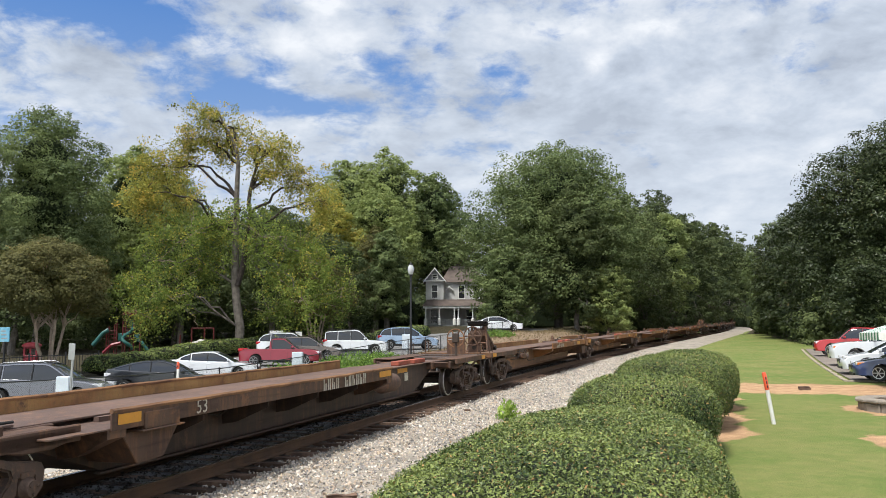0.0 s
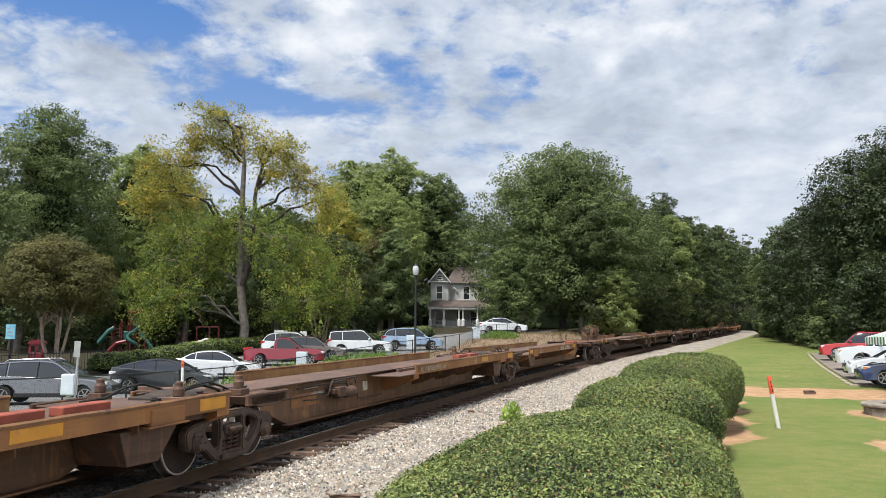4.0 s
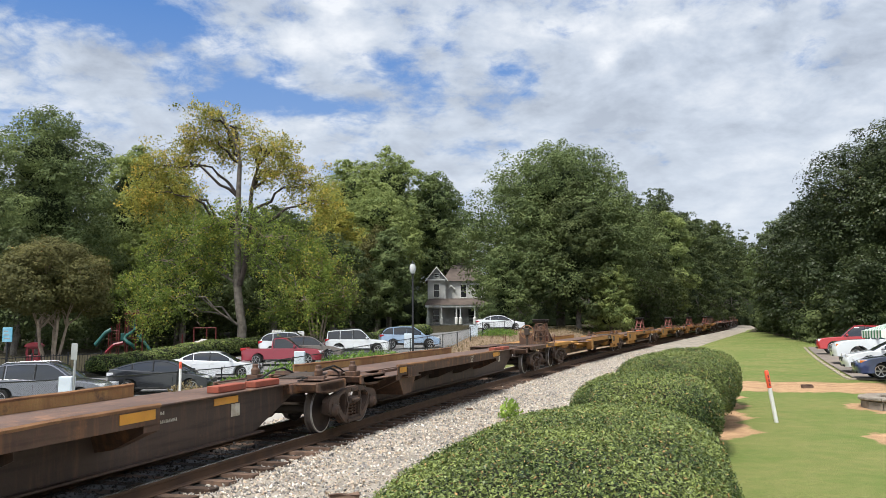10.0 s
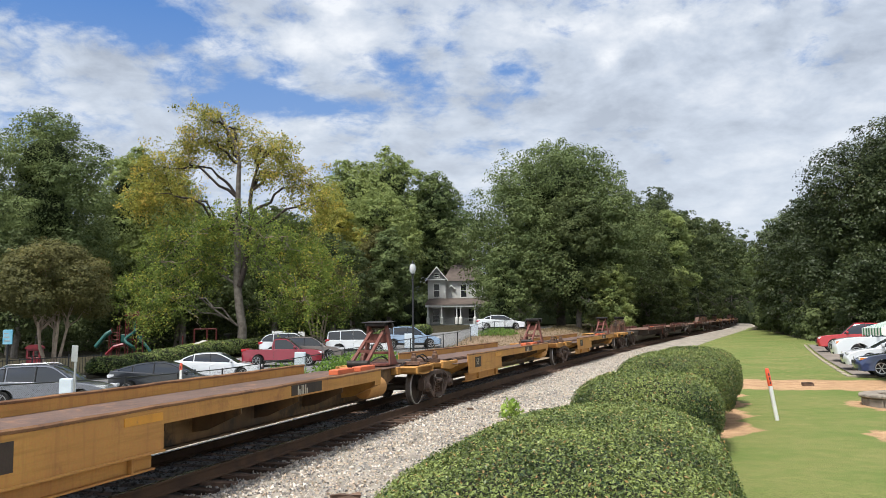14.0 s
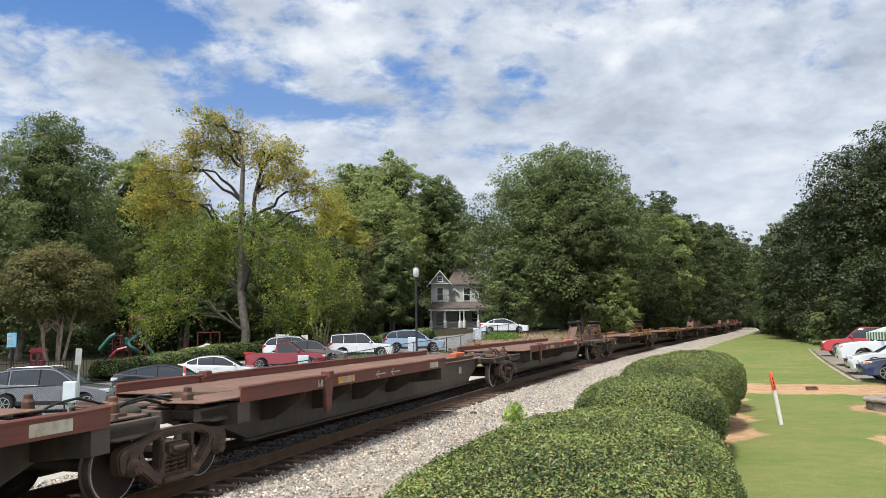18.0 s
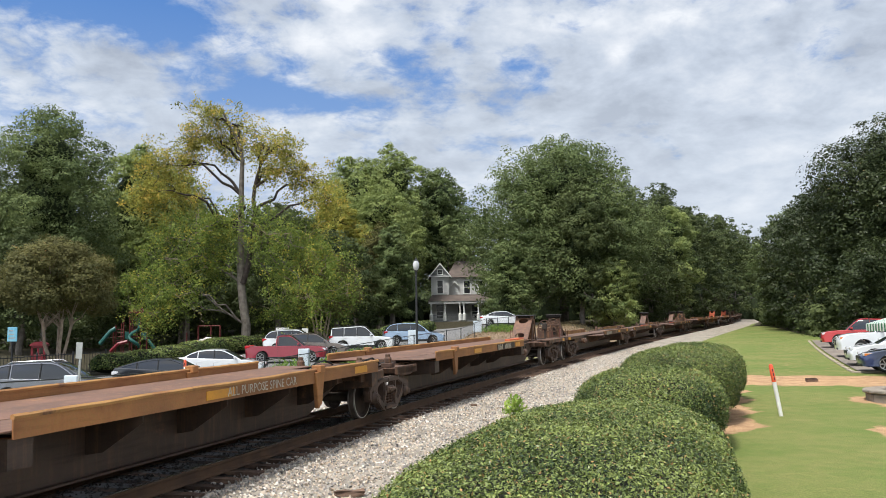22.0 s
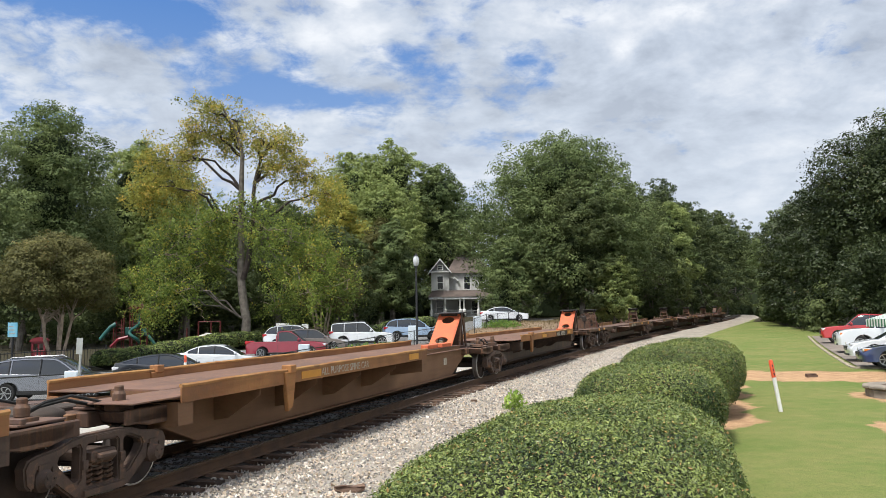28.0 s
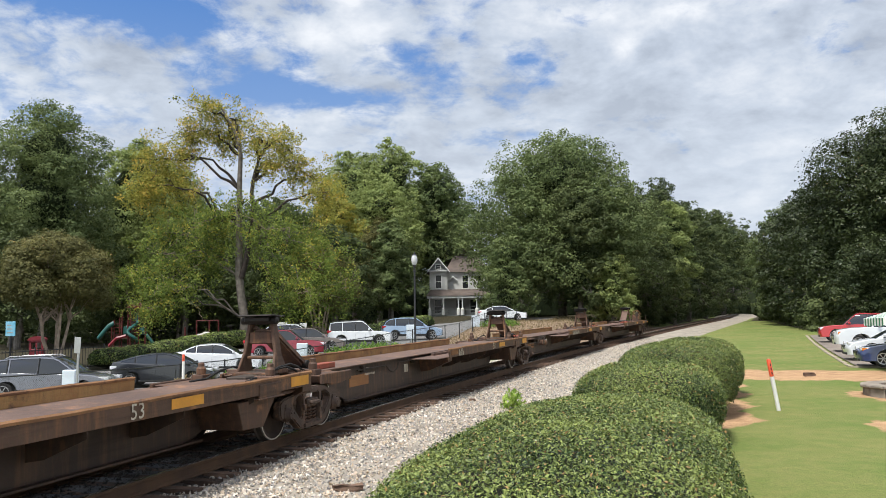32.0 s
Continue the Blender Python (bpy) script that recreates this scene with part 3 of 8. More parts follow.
# ---- rails and ties ----
def rail(n):
    root = tagged(new("rail"), "long rusty steel rail with a worn bright head", "rail", "rails of the track")
    sec = ((-0.07, -0.18), (-0.07, -0.165), (-0.012, -0.14), (-0.012, -0.045), (-0.036, -0.035), (-0.036, 0.0))
    prof = list(sec) + [(-a, b) for a, b in sec[::-1]]
    ss = np.concatenate((np.arange(-600, -40, 10), np.arange(-40, 200, 1.0), np.arange(200, 680, 10)))
    for name, seq, mat in (("rail_web", prof, RAIL_SIDE), ("rail_head", ((-0.034, 0.002), (-0.02, 0.005), (0.02, 0.005), (0.034, 0.002)), RAIL_TOP)):
        co = [tuple(at_track(s, n + a, b)) for s in ss for a, b in seq]
        k = len(seq)
        fs = [(i * k + j, i * k + j + 1, (i + 1) * k + j + 1, (i + 1) * k + j) for i in range(len(ss) - 1) for j in range(k - 1)]
        me = bpy.data.meshes.new(name)
        me.from_pydata(co, [], fs)
        me.materials.append(mat)
        part(name, me, mat, root)


for n_rail in (-0.7525, 0.7525):
    rail(n_rail)


def ties():
    root = tagged(new("ties"), "row of dark weathered timber railway ties", "ties", kind="structure")
    kinds = []
    rng = random.Random(4)
    for k in range(6):
        bm = bmesh.new()
        box(bm, -0.115, 0.115, -1.3 + rng.uniform(-0.03, 0.03), 1.3 + rng.uniform(-0.03, 0.05), -0.16, 0.0)
        bmesh.ops.subdivide_edges(bm, edges=bm.edges[:], cuts=1)
        for v in bm.verts:
            v.co += Vector((rng.uniform(-0.012, 0.012), rng.uniform(-0.03, 0.03), rng.uniform(-0.012, 0.008)))
        kinds.append(mesh_of("tie", bm, TIE_WOOD))
    s = -12.0
    i = 0
    while i < 290:
        ob = part("tie", kinds[rng.randrange(6)], TIE_WOOD, root)
        p = at_track(s, rng.uniform(-0.06, 0.06), -0.175)
        ob.matrix_basis = pose(p.x, p.y, p.z, 0, 0, turn_at(s) + rng.uniform(-1.5, 1.5))
        s += 0.53
        i += 1


ties()


# ---- the train ----
SPEED = 17.034
END_GAP = 4.15


def car_trucks(first, pitch, count):
    return [first + pitch * k for k in range(count + 1)]


# each car: first truck's place at 0 s, units, pitch, paint
CARS = [
    dict(first=-22.0, pitch=17.2, count=2, paint="brown", rear=False, turned=True),
    dict(first=16.5, pitch=17.18, count=5, paint="brownyellow", rear=False),
    dict(first=106.4, pitch=17.07, count=5, paint="brown", rear=False, front=False, turned=True, plain_units=(0,)),
    dict(first=196.4, pitch=17.23, count=5, paint="yellow", hitches=(1, 2, 3), hitch_paint=STEEL_RED),
    dict(first=287.2, pitch=17.93, count=3, paint="red"),
    dict(first=345.1, pitch=17.85, count=3, paint="yellowdeck", front_joints=(1,), style="plate", hitch_paint=DECK_RED),
    dict(first=402.7, pitch=16.45, count=3, paint="brown", hitches=(1,), turned_units=(1,)),
    dict(first=456.1, pitch=17.93, count=3, paint="yellowdeck", hitches=(1,), style="plate", hitch_paint=ORANGE, bodies={1: "yellowdeck_tan"}),
    dict(first=514.1, pitch=16.70, count=5, paint="brown", front_joints=(1, 2, 3, 4)),
]


# ---- rail trucks ----
WHEEL_DARK = material("black_wheel_steel", (0.036, 0.026, 0.022), (0.068, 0.047, 0.038), 3.0, 0.7, 0.2, 0.2, 40)


def wheel_mesh():
    bm = bmesh.new()
    lathe(bm, ((0.10, -0.075), (0.14, -0.055), (0.32, -0.03), (0.365, -0.06), (0.405, -0.068), (0.42, 0.05), (0.45, 0.062), (0.445, 0.075), (0.36, 0.07), (0.32, 0.02), (0.14, 0.05), (0.10, 0.09)), sides=28)
    return mesh_of("wheel", bm, WHEEL_DARK, True)


def tread_mesh():
    bm = bmesh.new()
    rings = []
    for r, h in ((0.405, -0.073), (0.4225, -0.068), (0.4225, 0.048), (0.4525, 0.06), (0.4525, 0.072)):
        rings.append([bm.verts.new((r * math.cos(2 * math.pi * k / 36), h, r * math.sin(2 * math.pi * k / 36))) for k in range(36)])
    for a, b in zip(rings, rings[1:]):
        for k in range(36):
            bm.faces.new((a[k], a[(k + 1) % 36], b[(k + 1) % 36], b[k]))
    return mesh_of("tread", bm, WHEEL_RIM, True)


def rim_line_mesh():
    """The polished edge round the wheel's face."""
    bm = bmesh.new()
    lo = [[bm.verts.new((r * math.cos(2 * math.pi * k / 32), y, r * math.sin(2 * math.pi * k / 32))) for k in range(32)] for r, y in ((0.402, -0.0755), (0.4235, -0.0735), (0.4245, -0.045))]
    for a, b in zip(lo, lo[1:]):
        for k in range(32):
            bm.faces.new((a[k], a[(k + 1) % 32], b[(k + 1) % 32], b[k]))
    return mesh_of("rim_edge", bm, RIM_LINE, True)


def side_frame_mesh():
    """A cast side frame: an arched top chord, two triangular windows and a spring opening between the pedestals."""
    bm = bmesh.new()
    half = [(0.26, 0.80), (0.46, 0.785), (0.70, 0.72), (0.98, 0.685), (1.10, 0.65), (1.15, 0.57), (1.13, 0.40), (1.07, 0.33), (1.00, 0.35), (0.985, 0.52), (0.79, 0.52), (0.775, 0.37), (0.70, 0.31), (0.46, 0.13), (0.36, 0.10)]
    outer = [(-x, z) for x, z in half[::-1]] + half
    win = [(0.66, 0.615), (0.48, 0.685), (0.38, 0.69), (0.355, 0.65), (0.365, 0.33), (0.40, 0.29), (0.46, 0.31), (0.66, 0.50), (0.685, 0.56)]
    holes = [win, [(-x, z) for x, z in win], [(-0.255, 0.66), (-0.22, 0.69), (0.22, 0.69), (0.255, 0.66), (0.255, 0.22), (-0.255, 0.22)]]
    loops = []
    for o in (outer, *holes):
        vs = [bm.verts.new((x, 0, z)) for x, z in o]
        loops.append([bm.edges.new((vs[i], vs[(i + 1) % len(vs)])) for i in range(len(vs))])
    bmesh.ops.triangle_fill(bm, use_beauty=True, edges=[e for lp in loops for e in lp])
    ret = bmesh.ops.extrude_face_region(bm, geom=bm.faces[:])
    for v in (g for g in ret["geom"] if isinstance(g, bmesh.types.BMVert)):
        v.co.y += 0.15
    bmesh.ops.recalc_face_normals(bm, faces=bm.faces[:])
    es = [e for e in bm.edges if len(e.link_faces) == 2 and e.calc_face_angle(0) > 0.9]
    bmesh.ops.bevel(bm, geom=es, offset=0.022, segments=2, affect="EDGES", clamp_overlap=True)
    # spring seat, wear plates and lugs cast on the face
    box(bm, -0.33, 0.33, -0.02, 0.19, 0.13, 0.19)
    for sx in (-1, 1):
        box(bm, *sorted((sx * 0.27, sx * 0.345)), 0.10, 0.175, 0.42, 0.52)
        box(bm, *sorted((sx * 0.80, sx * 0.97)), 0.03, 0.165, 0.525, 0.585)
    box(bm, -0.12, 0.12, 0.145, 0.162, 0.715, 0.765)
    return mesh_of("side_frame", bm, TRUCK_IRON, True)


SPRING_RUST = material("rusty_spring_steel", (0.15, 0.085, 0.055), (0.09, 0.06, 0.045), 6, 0.7, 0.2)


def spring_mesh():
    bm = bmesh.new()
    for cx in (0.0,):
        pts = [(cx + 0.062 * math.cos(a), 0.062 * math.sin(a), 0.17 + 0.30 * a / (2 * math.pi * 5)) for a in np.linspace(0, 2 * math.pi * 5, 41)]
        tube(bm, pts, 0.018, 4)
    return mesh_of("coil_spring", bm, SPRING_RUST, True)


def bolster_mesh():
    bm = bmesh.new()
    box(bm, -0.2, 0.2, -1.12, 1.12, 0.47, 0.60)
    box(bm, -0.15, 0.15, -1.18, 1.18, 0.50, 0.57)
    bevelled(bm, 0.02)
    return mesh_of("bolster", bm, TRUCK_IRON)


def cap_mesh():
    bm = bmesh.new()
    lathe(bm, ((0.125, 0.05), (0.125, -0.05), (0.10, -0.075), (0.085, -0.13), (0.04, -0.135)), sides=14)
    for k in range(3):
        a = 2 * math.pi * k / 3 + 0.4
        lathe(bm, ((0.016, -0.12), (0.016, -0.15)), (0.055 * math.cos(a), 0, 0.055 * math.sin(a)), sides=6)
    return mesh_of("bearing_cap", bm, TRUCK_IRON, True)


def brake_mesh():
    bm = bmesh.new()
    for x in (-0.42, 0.42):
        box(bm, x - 0.04, x + 0.04, -0.85, 0.85, 0.30, 0.40)
    for sy in (-0.75, 0.75):
        for x in (-0.46, 0.46):
            box(bm, x - 0.04, x + 0.04, sy - 0.06, sy + 0.06, 0.25, 0.52)
    return mesh_of("brake_beam", bm, STEEL_DARK)


MESH = dict(edge=rim_line_mesh(), wheel=wheel_mesh(), tread=tread_mesh(), frame=side_frame_mesh(), springs=spring_mesh(), bolster=bolster_mesh(), cap=cap_mesh(), brake=brake_mesh())


def rail_truck():
    root = tagged(new("rail_truck"), "two-axle cast steel railway truck with coil springs, on the rails", "rail truck", "trucks of the train")
    for sy in (-1, 1):
        fr = part("side_frame", MESH["frame"], None, root)
        fr.matrix_basis = pose(0, -0.95 if sy < 0 else 0.95, 0, 0, 0, 0 if sy > 0 else 180)
        for x in (-0.17, 0.0, 0.17):
            part("coil_spring", MESH["springs"], None, root).matrix_basis = pose(x, sy * 1.0, 0)
        for x in (-0.89, 0.89):
            c = part("bearing_cap", MESH["cap"], None, root, "rusty round axle end cap")
            c.matrix_basis = pose(x, sy * 1.06, 0.42, 0, 0, 0 if sy < 0 else 180)
    part("bolster", MESH["bolster"], None, root)
    part("brake_beam", MESH["brake"], None, root)
    for x in (-0.89, 0.89):
        bm = bmesh.new()
        lathe(bm, ((0.075, -1.02), (0.085, -0.8), (0.085, 0.8), (0.075, 1.02)), sides=12)
        ax = part("axle", bm, STEEL_DARK, root, smooth=True)
        ax.matrix_basis = pose(x, 0, 0.42)
        for sy in (-1, 1):
            w = part("wheel", MESH["wheel"], None, ax)
            w.matrix_basis = pose(0, sy * 0.755, 0, 0, 0, 0 if sy < 0 else 180)
            ed = part("rim_edge", MESH["edge"], None, ax, "bright polished rim edge")
            ed.matrix_basis = pose(0, sy * 0.755, 0, 0, 0, 0 if sy < 0 else 180)
            t = part("tread", MESH["tread"], None, ax, "worn wheel tread, coloured brown for shade")
            t.matrix_basis = pose(0, sy * 0.755, 0, 0, 0, 0 if sy < 0 else 180)
    return root


# ---- spine car units ----
PAINTS = {
    "brown": dict(spine=SHADED_GRIMY_BROWN, end=STEEL_BROWN, sill=STEEL_BROWN, rim=RIM_RUST, deck=DECK_WORN, words="dark brown", hitch=STEEL_BROWN, far=STEEL_PATCHY),
    "brownyellow": dict(spine=RUSTY_GIRDER, end=STEEL_BROWN, sill=STEEL_OCHRE, rim=RIM_RUST, deck=DECK_WORN, words="rusty ochre and brown", hitch=STEEL_BROWN, far=STEEL_PATCHY),
    "yellow": dict(spine=GRIMY_YELLOW, end=STEEL_YELLOW, sill=STEEL_YELLOW, rim=RIM_RUST, deck=DECK_WORN, words="grimy yellow", hitch=STEEL_RED, far=STEEL_YELLOW),
    "red": dict(spine=STEEL_GREY, end=STEEL_GREY, sill=STEEL_RED, rim=STEEL_RED, deck=DECK_RED, words="red-brown", hitch=STEEL_BROWN, far=STEEL_RED),
    "yellowdeck": dict(spine=SHADED_GRIMY_BROWN, end=STEEL_BROWN, sill=STEEL_OCHRE, rim=RIM_YELLOW, deck=DECK_RED, words="yellow-edged brown", hitch=STEEL_RED, far=STEEL_OCHRE),
}
PAINTS["yellowdeck_tan"] = dict(PAINTS["yellowdeck"], spine=TAN_GIRDER)
TEXTS = {}


def text_mesh(words, size, mat):
    key = (words, size, mat.name)
    if key not in TEXTS:
        cu = bpy.data.curves.new("lettering", "FONT")
        cu.body, cu.size, cu.extrude, cu.align_x, cu.align_y = words, size, 0.001, "LEFT", "CENTER"
        cu.resolution_u = 2
        ob = bpy.data.objects.new("lettering", cu)
        me = bpy.data.meshes.new_from_object(ob)
        me.materials.clear()
        me.materials.append(mat)
        bpy.data.objects.remove(ob)
        TEXTS[key] = me
    return TEXTS[key]


def bars_mesh(count, size, mat):
    """Plain bars in the place of writing."""
    bm = bmesh.new()
    for k in range(count):
        x = k * size * 0.72
        box(bm, x, x + size * 0.20, -size * 0.42, size * 0.42, -0.001, 0.001)
        box(bm, x + size * 0.30, x + size * 0.50, -size * 0.42, size * (0.42 if k % 2 else 0.1), -0.001, 0.001)
    return mesh_of("lettering", bm, mat)


SMALL_PRINT = bars_mesh(14, 0.055, LETTER_WHITE)


def lettering(root, me, x, z, y=-1.305, lean=0.0):
    ob = part("lettering", me, None, root, "worn white stencilled lettering")
    ob.matrix_basis = pose(x, y, z, 90, 0, 0) @ pose(0, 0, 0, 0, 0, lean)
    return ob


def patch(root, x0, x1, z0, z1, y, mat, name="reflector", label="yellow reflective patch"):
    bm = bmesh.new()
    box(bm, x0, x1, y - 0.004, y + 0.004, z0, z1)
    return part(name, bm, mat, root, label)


UNIT = {}


def unit_parts(paint, L, flat, near, far, deep):
    """The shared meshes of one unit: (name, mesh, label)."""
    key = (paint, L, flat, near, far, deep)
    if key in UNIT:
        return UNIT[key]
    p, h, out = PAINTS[paint], L / 2, []
    # deep centre girder, cut up over the trucks
    low = 0.37 if paint == "yellow" else 0.24
    bm = bmesh.new()
    prism(bm, ((-h + 0.15, 0.80), (-h + 1.35, 0.76), (-h + 2.75, low), (h - 2.75, low), (h - 1.35, 0.76), (h - 0.15, 0.80), (h - 0.15, 0.95), (-h + 0.15, 0.95)), -0.44, 0.44)
    bevelled(bm, 0.012)
    out.append(("spine_girder", mesh_of("spine_girder", bm, p["spine"]), ""))
    bm = bmesh.new()
    box(bm, -h + 0.55, h - 0.55, -0.56, 0.56, 0.952, 0.978)
    bevelled(bm, 0.006)
    out.append(("top_plate", mesh_of("top_plate", bm, p["deck"]), "worn steel top plate"))
    bm = bmesh.new()
    for sy in (-1, 1):
        box(bm, -h + 2.6, h - 2.6, sy * 0.50 - 0.055, sy * 0.50 + 0.055, low - 0.008, low + 0.016)
    out.append(("bottom_flange", mesh_of("bottom_flange", bm, p["spine"]), ""))
    for end in (-1, 1):
        bm = bmesh.new()
        a, b = sorted((end * (h - 0.30), end * (h - 1.75)))
        box(bm, a, b, -0.62, 0.62, 0.78, 0.965)
        c = (a + b) / 2
        for q in (-1, 1):
            prism(bm, ((c - 0.56, 0.955), (c + 0.56, 0.955), (c + 0.50, 0.82), (c + 0.20, 0.76), (c - 0.20, 0.76), (c - 0.50, 0.82)), *sorted((q * 0.60, q * 1.10)))
            box(bm, c - 0.62, c + 0.62, *sorted((q * 1.04, q * 1.10)), 0.80, 0.985)
        bevelled(bm, 0.014)
        out.append(("end_bolster", mesh_of("end_bolster", bm, p["end"]), ""))
    spans = ((-h + near[0], h - near[1]), (-h + far[0], h - far[1]))
    lift = 0.12 if flat else 0.0
    for sy, (a, b) in zip((-1, 1), spans):
        y = sy * 1.28
        bm = bmesh.new()
        box(bm, a, b, y - 0.012, y + 0.012, 0.87 + lift, 1.08 + lift)
        i0, i1 = sorted((y, y - sy * 0.16))
        box(bm, a, b, i0, i1, 0.87 + lift, 0.882 + lift)
        bevelled(bm, 0.003)
        out.append(("side_sill", mesh_of("side_sill", bm, p["sill"] if sy < 0 else p["far"]), ""))
        bm = bmesh.new()
        pts = [(x, y + 0.006 * math.sin(x * 2.9), 1.09 + lift + 0.004 * math.sin(x * 1.7) + 0.003 * math.sin(x * 5.3)) for x in np.linspace(a, b, 40)]
        tube(bm, pts, 0.031, 6)
        out.append(("sill_rim", mesh_of("sill_rim", bm, p["rim"], True), "worn top edge of the side sill"))
        bm = bmesh.new()
        i0, i1 = sorted((sy * 0.43, sy * 1.268))
        zd = 1.08 if flat else 0.90
        box(bm, a - (0.9 if sy < 0 else 0), b + (0.9 if sy > 0 else 0), i0, i1, zd - 0.02, zd)
        bevelled(bm, 0.004)
        out.append(("side_deck", mesh_of("side_deck", bm, p["deck"]), "worn steel side deck"))
        k = max(4, int((b - a) / 1.75))
        for i in range(k + 1):
            x = a + 0.12 + (b - a - 0.24) * i / k
            wide = 0.30 if i in (0, k) else 0.0
            bm = bmesh.new()
            pr = [(sy * 0.43, 0.50), (sy * 0.70, 0.54), (sy * 1.265, 0.78 + lift), (sy * 1.265, 0.88 + lift), (sy * 0.43, 0.88 + lift)]
            if flat and i in (0, k):
                pr = [(sy * 0.43, 0.62), (sy * 0.70, 0.64), (sy * 1.262, 0.70), (sy * 1.262, 0.995), (sy * 0.43, 0.995)]
            v0 = [bm.verts.new((x - 0.008 - wide * 0.5 * (z > 0.6), yy, z)) for yy, z in pr]
            v1 = [bm.verts.new((x + 0.008 + wide * 0.5, yy, z)) for yy, z in pr]
            bm.faces.new(v0)
            bm.faces.new(v1[::-1])
            for j in range(5):
                bm.faces.new((v0[j], v1[j], v1[(j + 1) % 5], v0[(j + 1) % 5]))
            out.append(("cross_bracket", mesh_of("cross_bracket", bm, p["spine"] if i not in (0, k) or flat else p["sill"]), ""))
        if flat:
            # a pair of folding guides stands at the middle of the sill
            for x in ((h - 3.95,) if near[0] > near[1] else (-h + 4.0,)):
                bm = bmesh.new()
                prism(bm, ((x - 0.20, 1.18), (x + 0.16, 1.18), (x + 0.05, 0.62), (x - 0.10, 0.55)), y - 0.05, y + 0.03)
                box(bm, x - 0.09, x + 0.09, y - 0.09, y + 0.09, 1.16, 1.29)
                bevelled(bm, 0.012)
                out.append(("container_guide", mesh_of("container_guide", bm, p["sill"]), ""))
        else:
            # raised strip along the inner edge of the side deck
            bm = bmesh.new()
            box(bm, a + 0.5, b - 0.5, *sorted((sy * 0.60, sy * 0.68)), 0.90, 0.96)
            out.append(("guide_strip", mesh_of("guide_strip", bm, p["deck"]), ""))
    if deep:
        bm = bmesh.new()
        a, b = -h + deep[0], h - deep[1]
        box(bm, a, b, -1.302, -1.286, 0.56, 1.06)
        box(bm, a, b, -1.33, -1.16, 0.54, 0.57)
        bevelled(bm, 0.004)
        out.append(("side_panel", mesh_of("side_panel", bm, p["sill"]), "deep yellow side panel"))
        for name, x0, x1, y0, y1, z0, z1 in (("lower_panel", a, b - 0.1, -1.20, -1.18, 0.36, 0.538), ("lower_ledge", a, b - 0.1, -1.26, -1.10, 0.335, 0.358),
                                             *(("panel_rib", q - 0.02, q + 0.02, -1.27, -1.202, 0.36, 0.538) for q in np.arange(a + 1.1, b - 0.4, 1.9))):
            bm = bmesh.new()
            box(bm, x0, x1, y0, y1, z0, z1)
            bevelled(bm, 0.004)
            out.append((name, mesh_of(name, bm, p["sill"]), ""))
    if flat:
        bm = bmesh.new()
        box(bm, -h + 1.9, h - 1.9, -0.44, 0.44, 0.94, 1.06)
        out.append(("deck_support", mesh_of("deck_support", bm, p["spine"]), ""))
        bm = bmesh.new()
        box(bm, -h + 1.9, h - 1.9, -0.47, 0.47, 1.061, 1.085)
        out.append(("centre_deck", mesh_of("centre_deck", bm, p["deck"]), "worn steel deck"))
    UNIT[key] = out
    return out


GREASY = material("black_greasy_steel", (0.014, 0.012, 0.011), (0.035, 0.028, 0.024), 3, 0.5, 0.2, 0.2, 30, (0.10, 0.055, 0.035), 0.60)


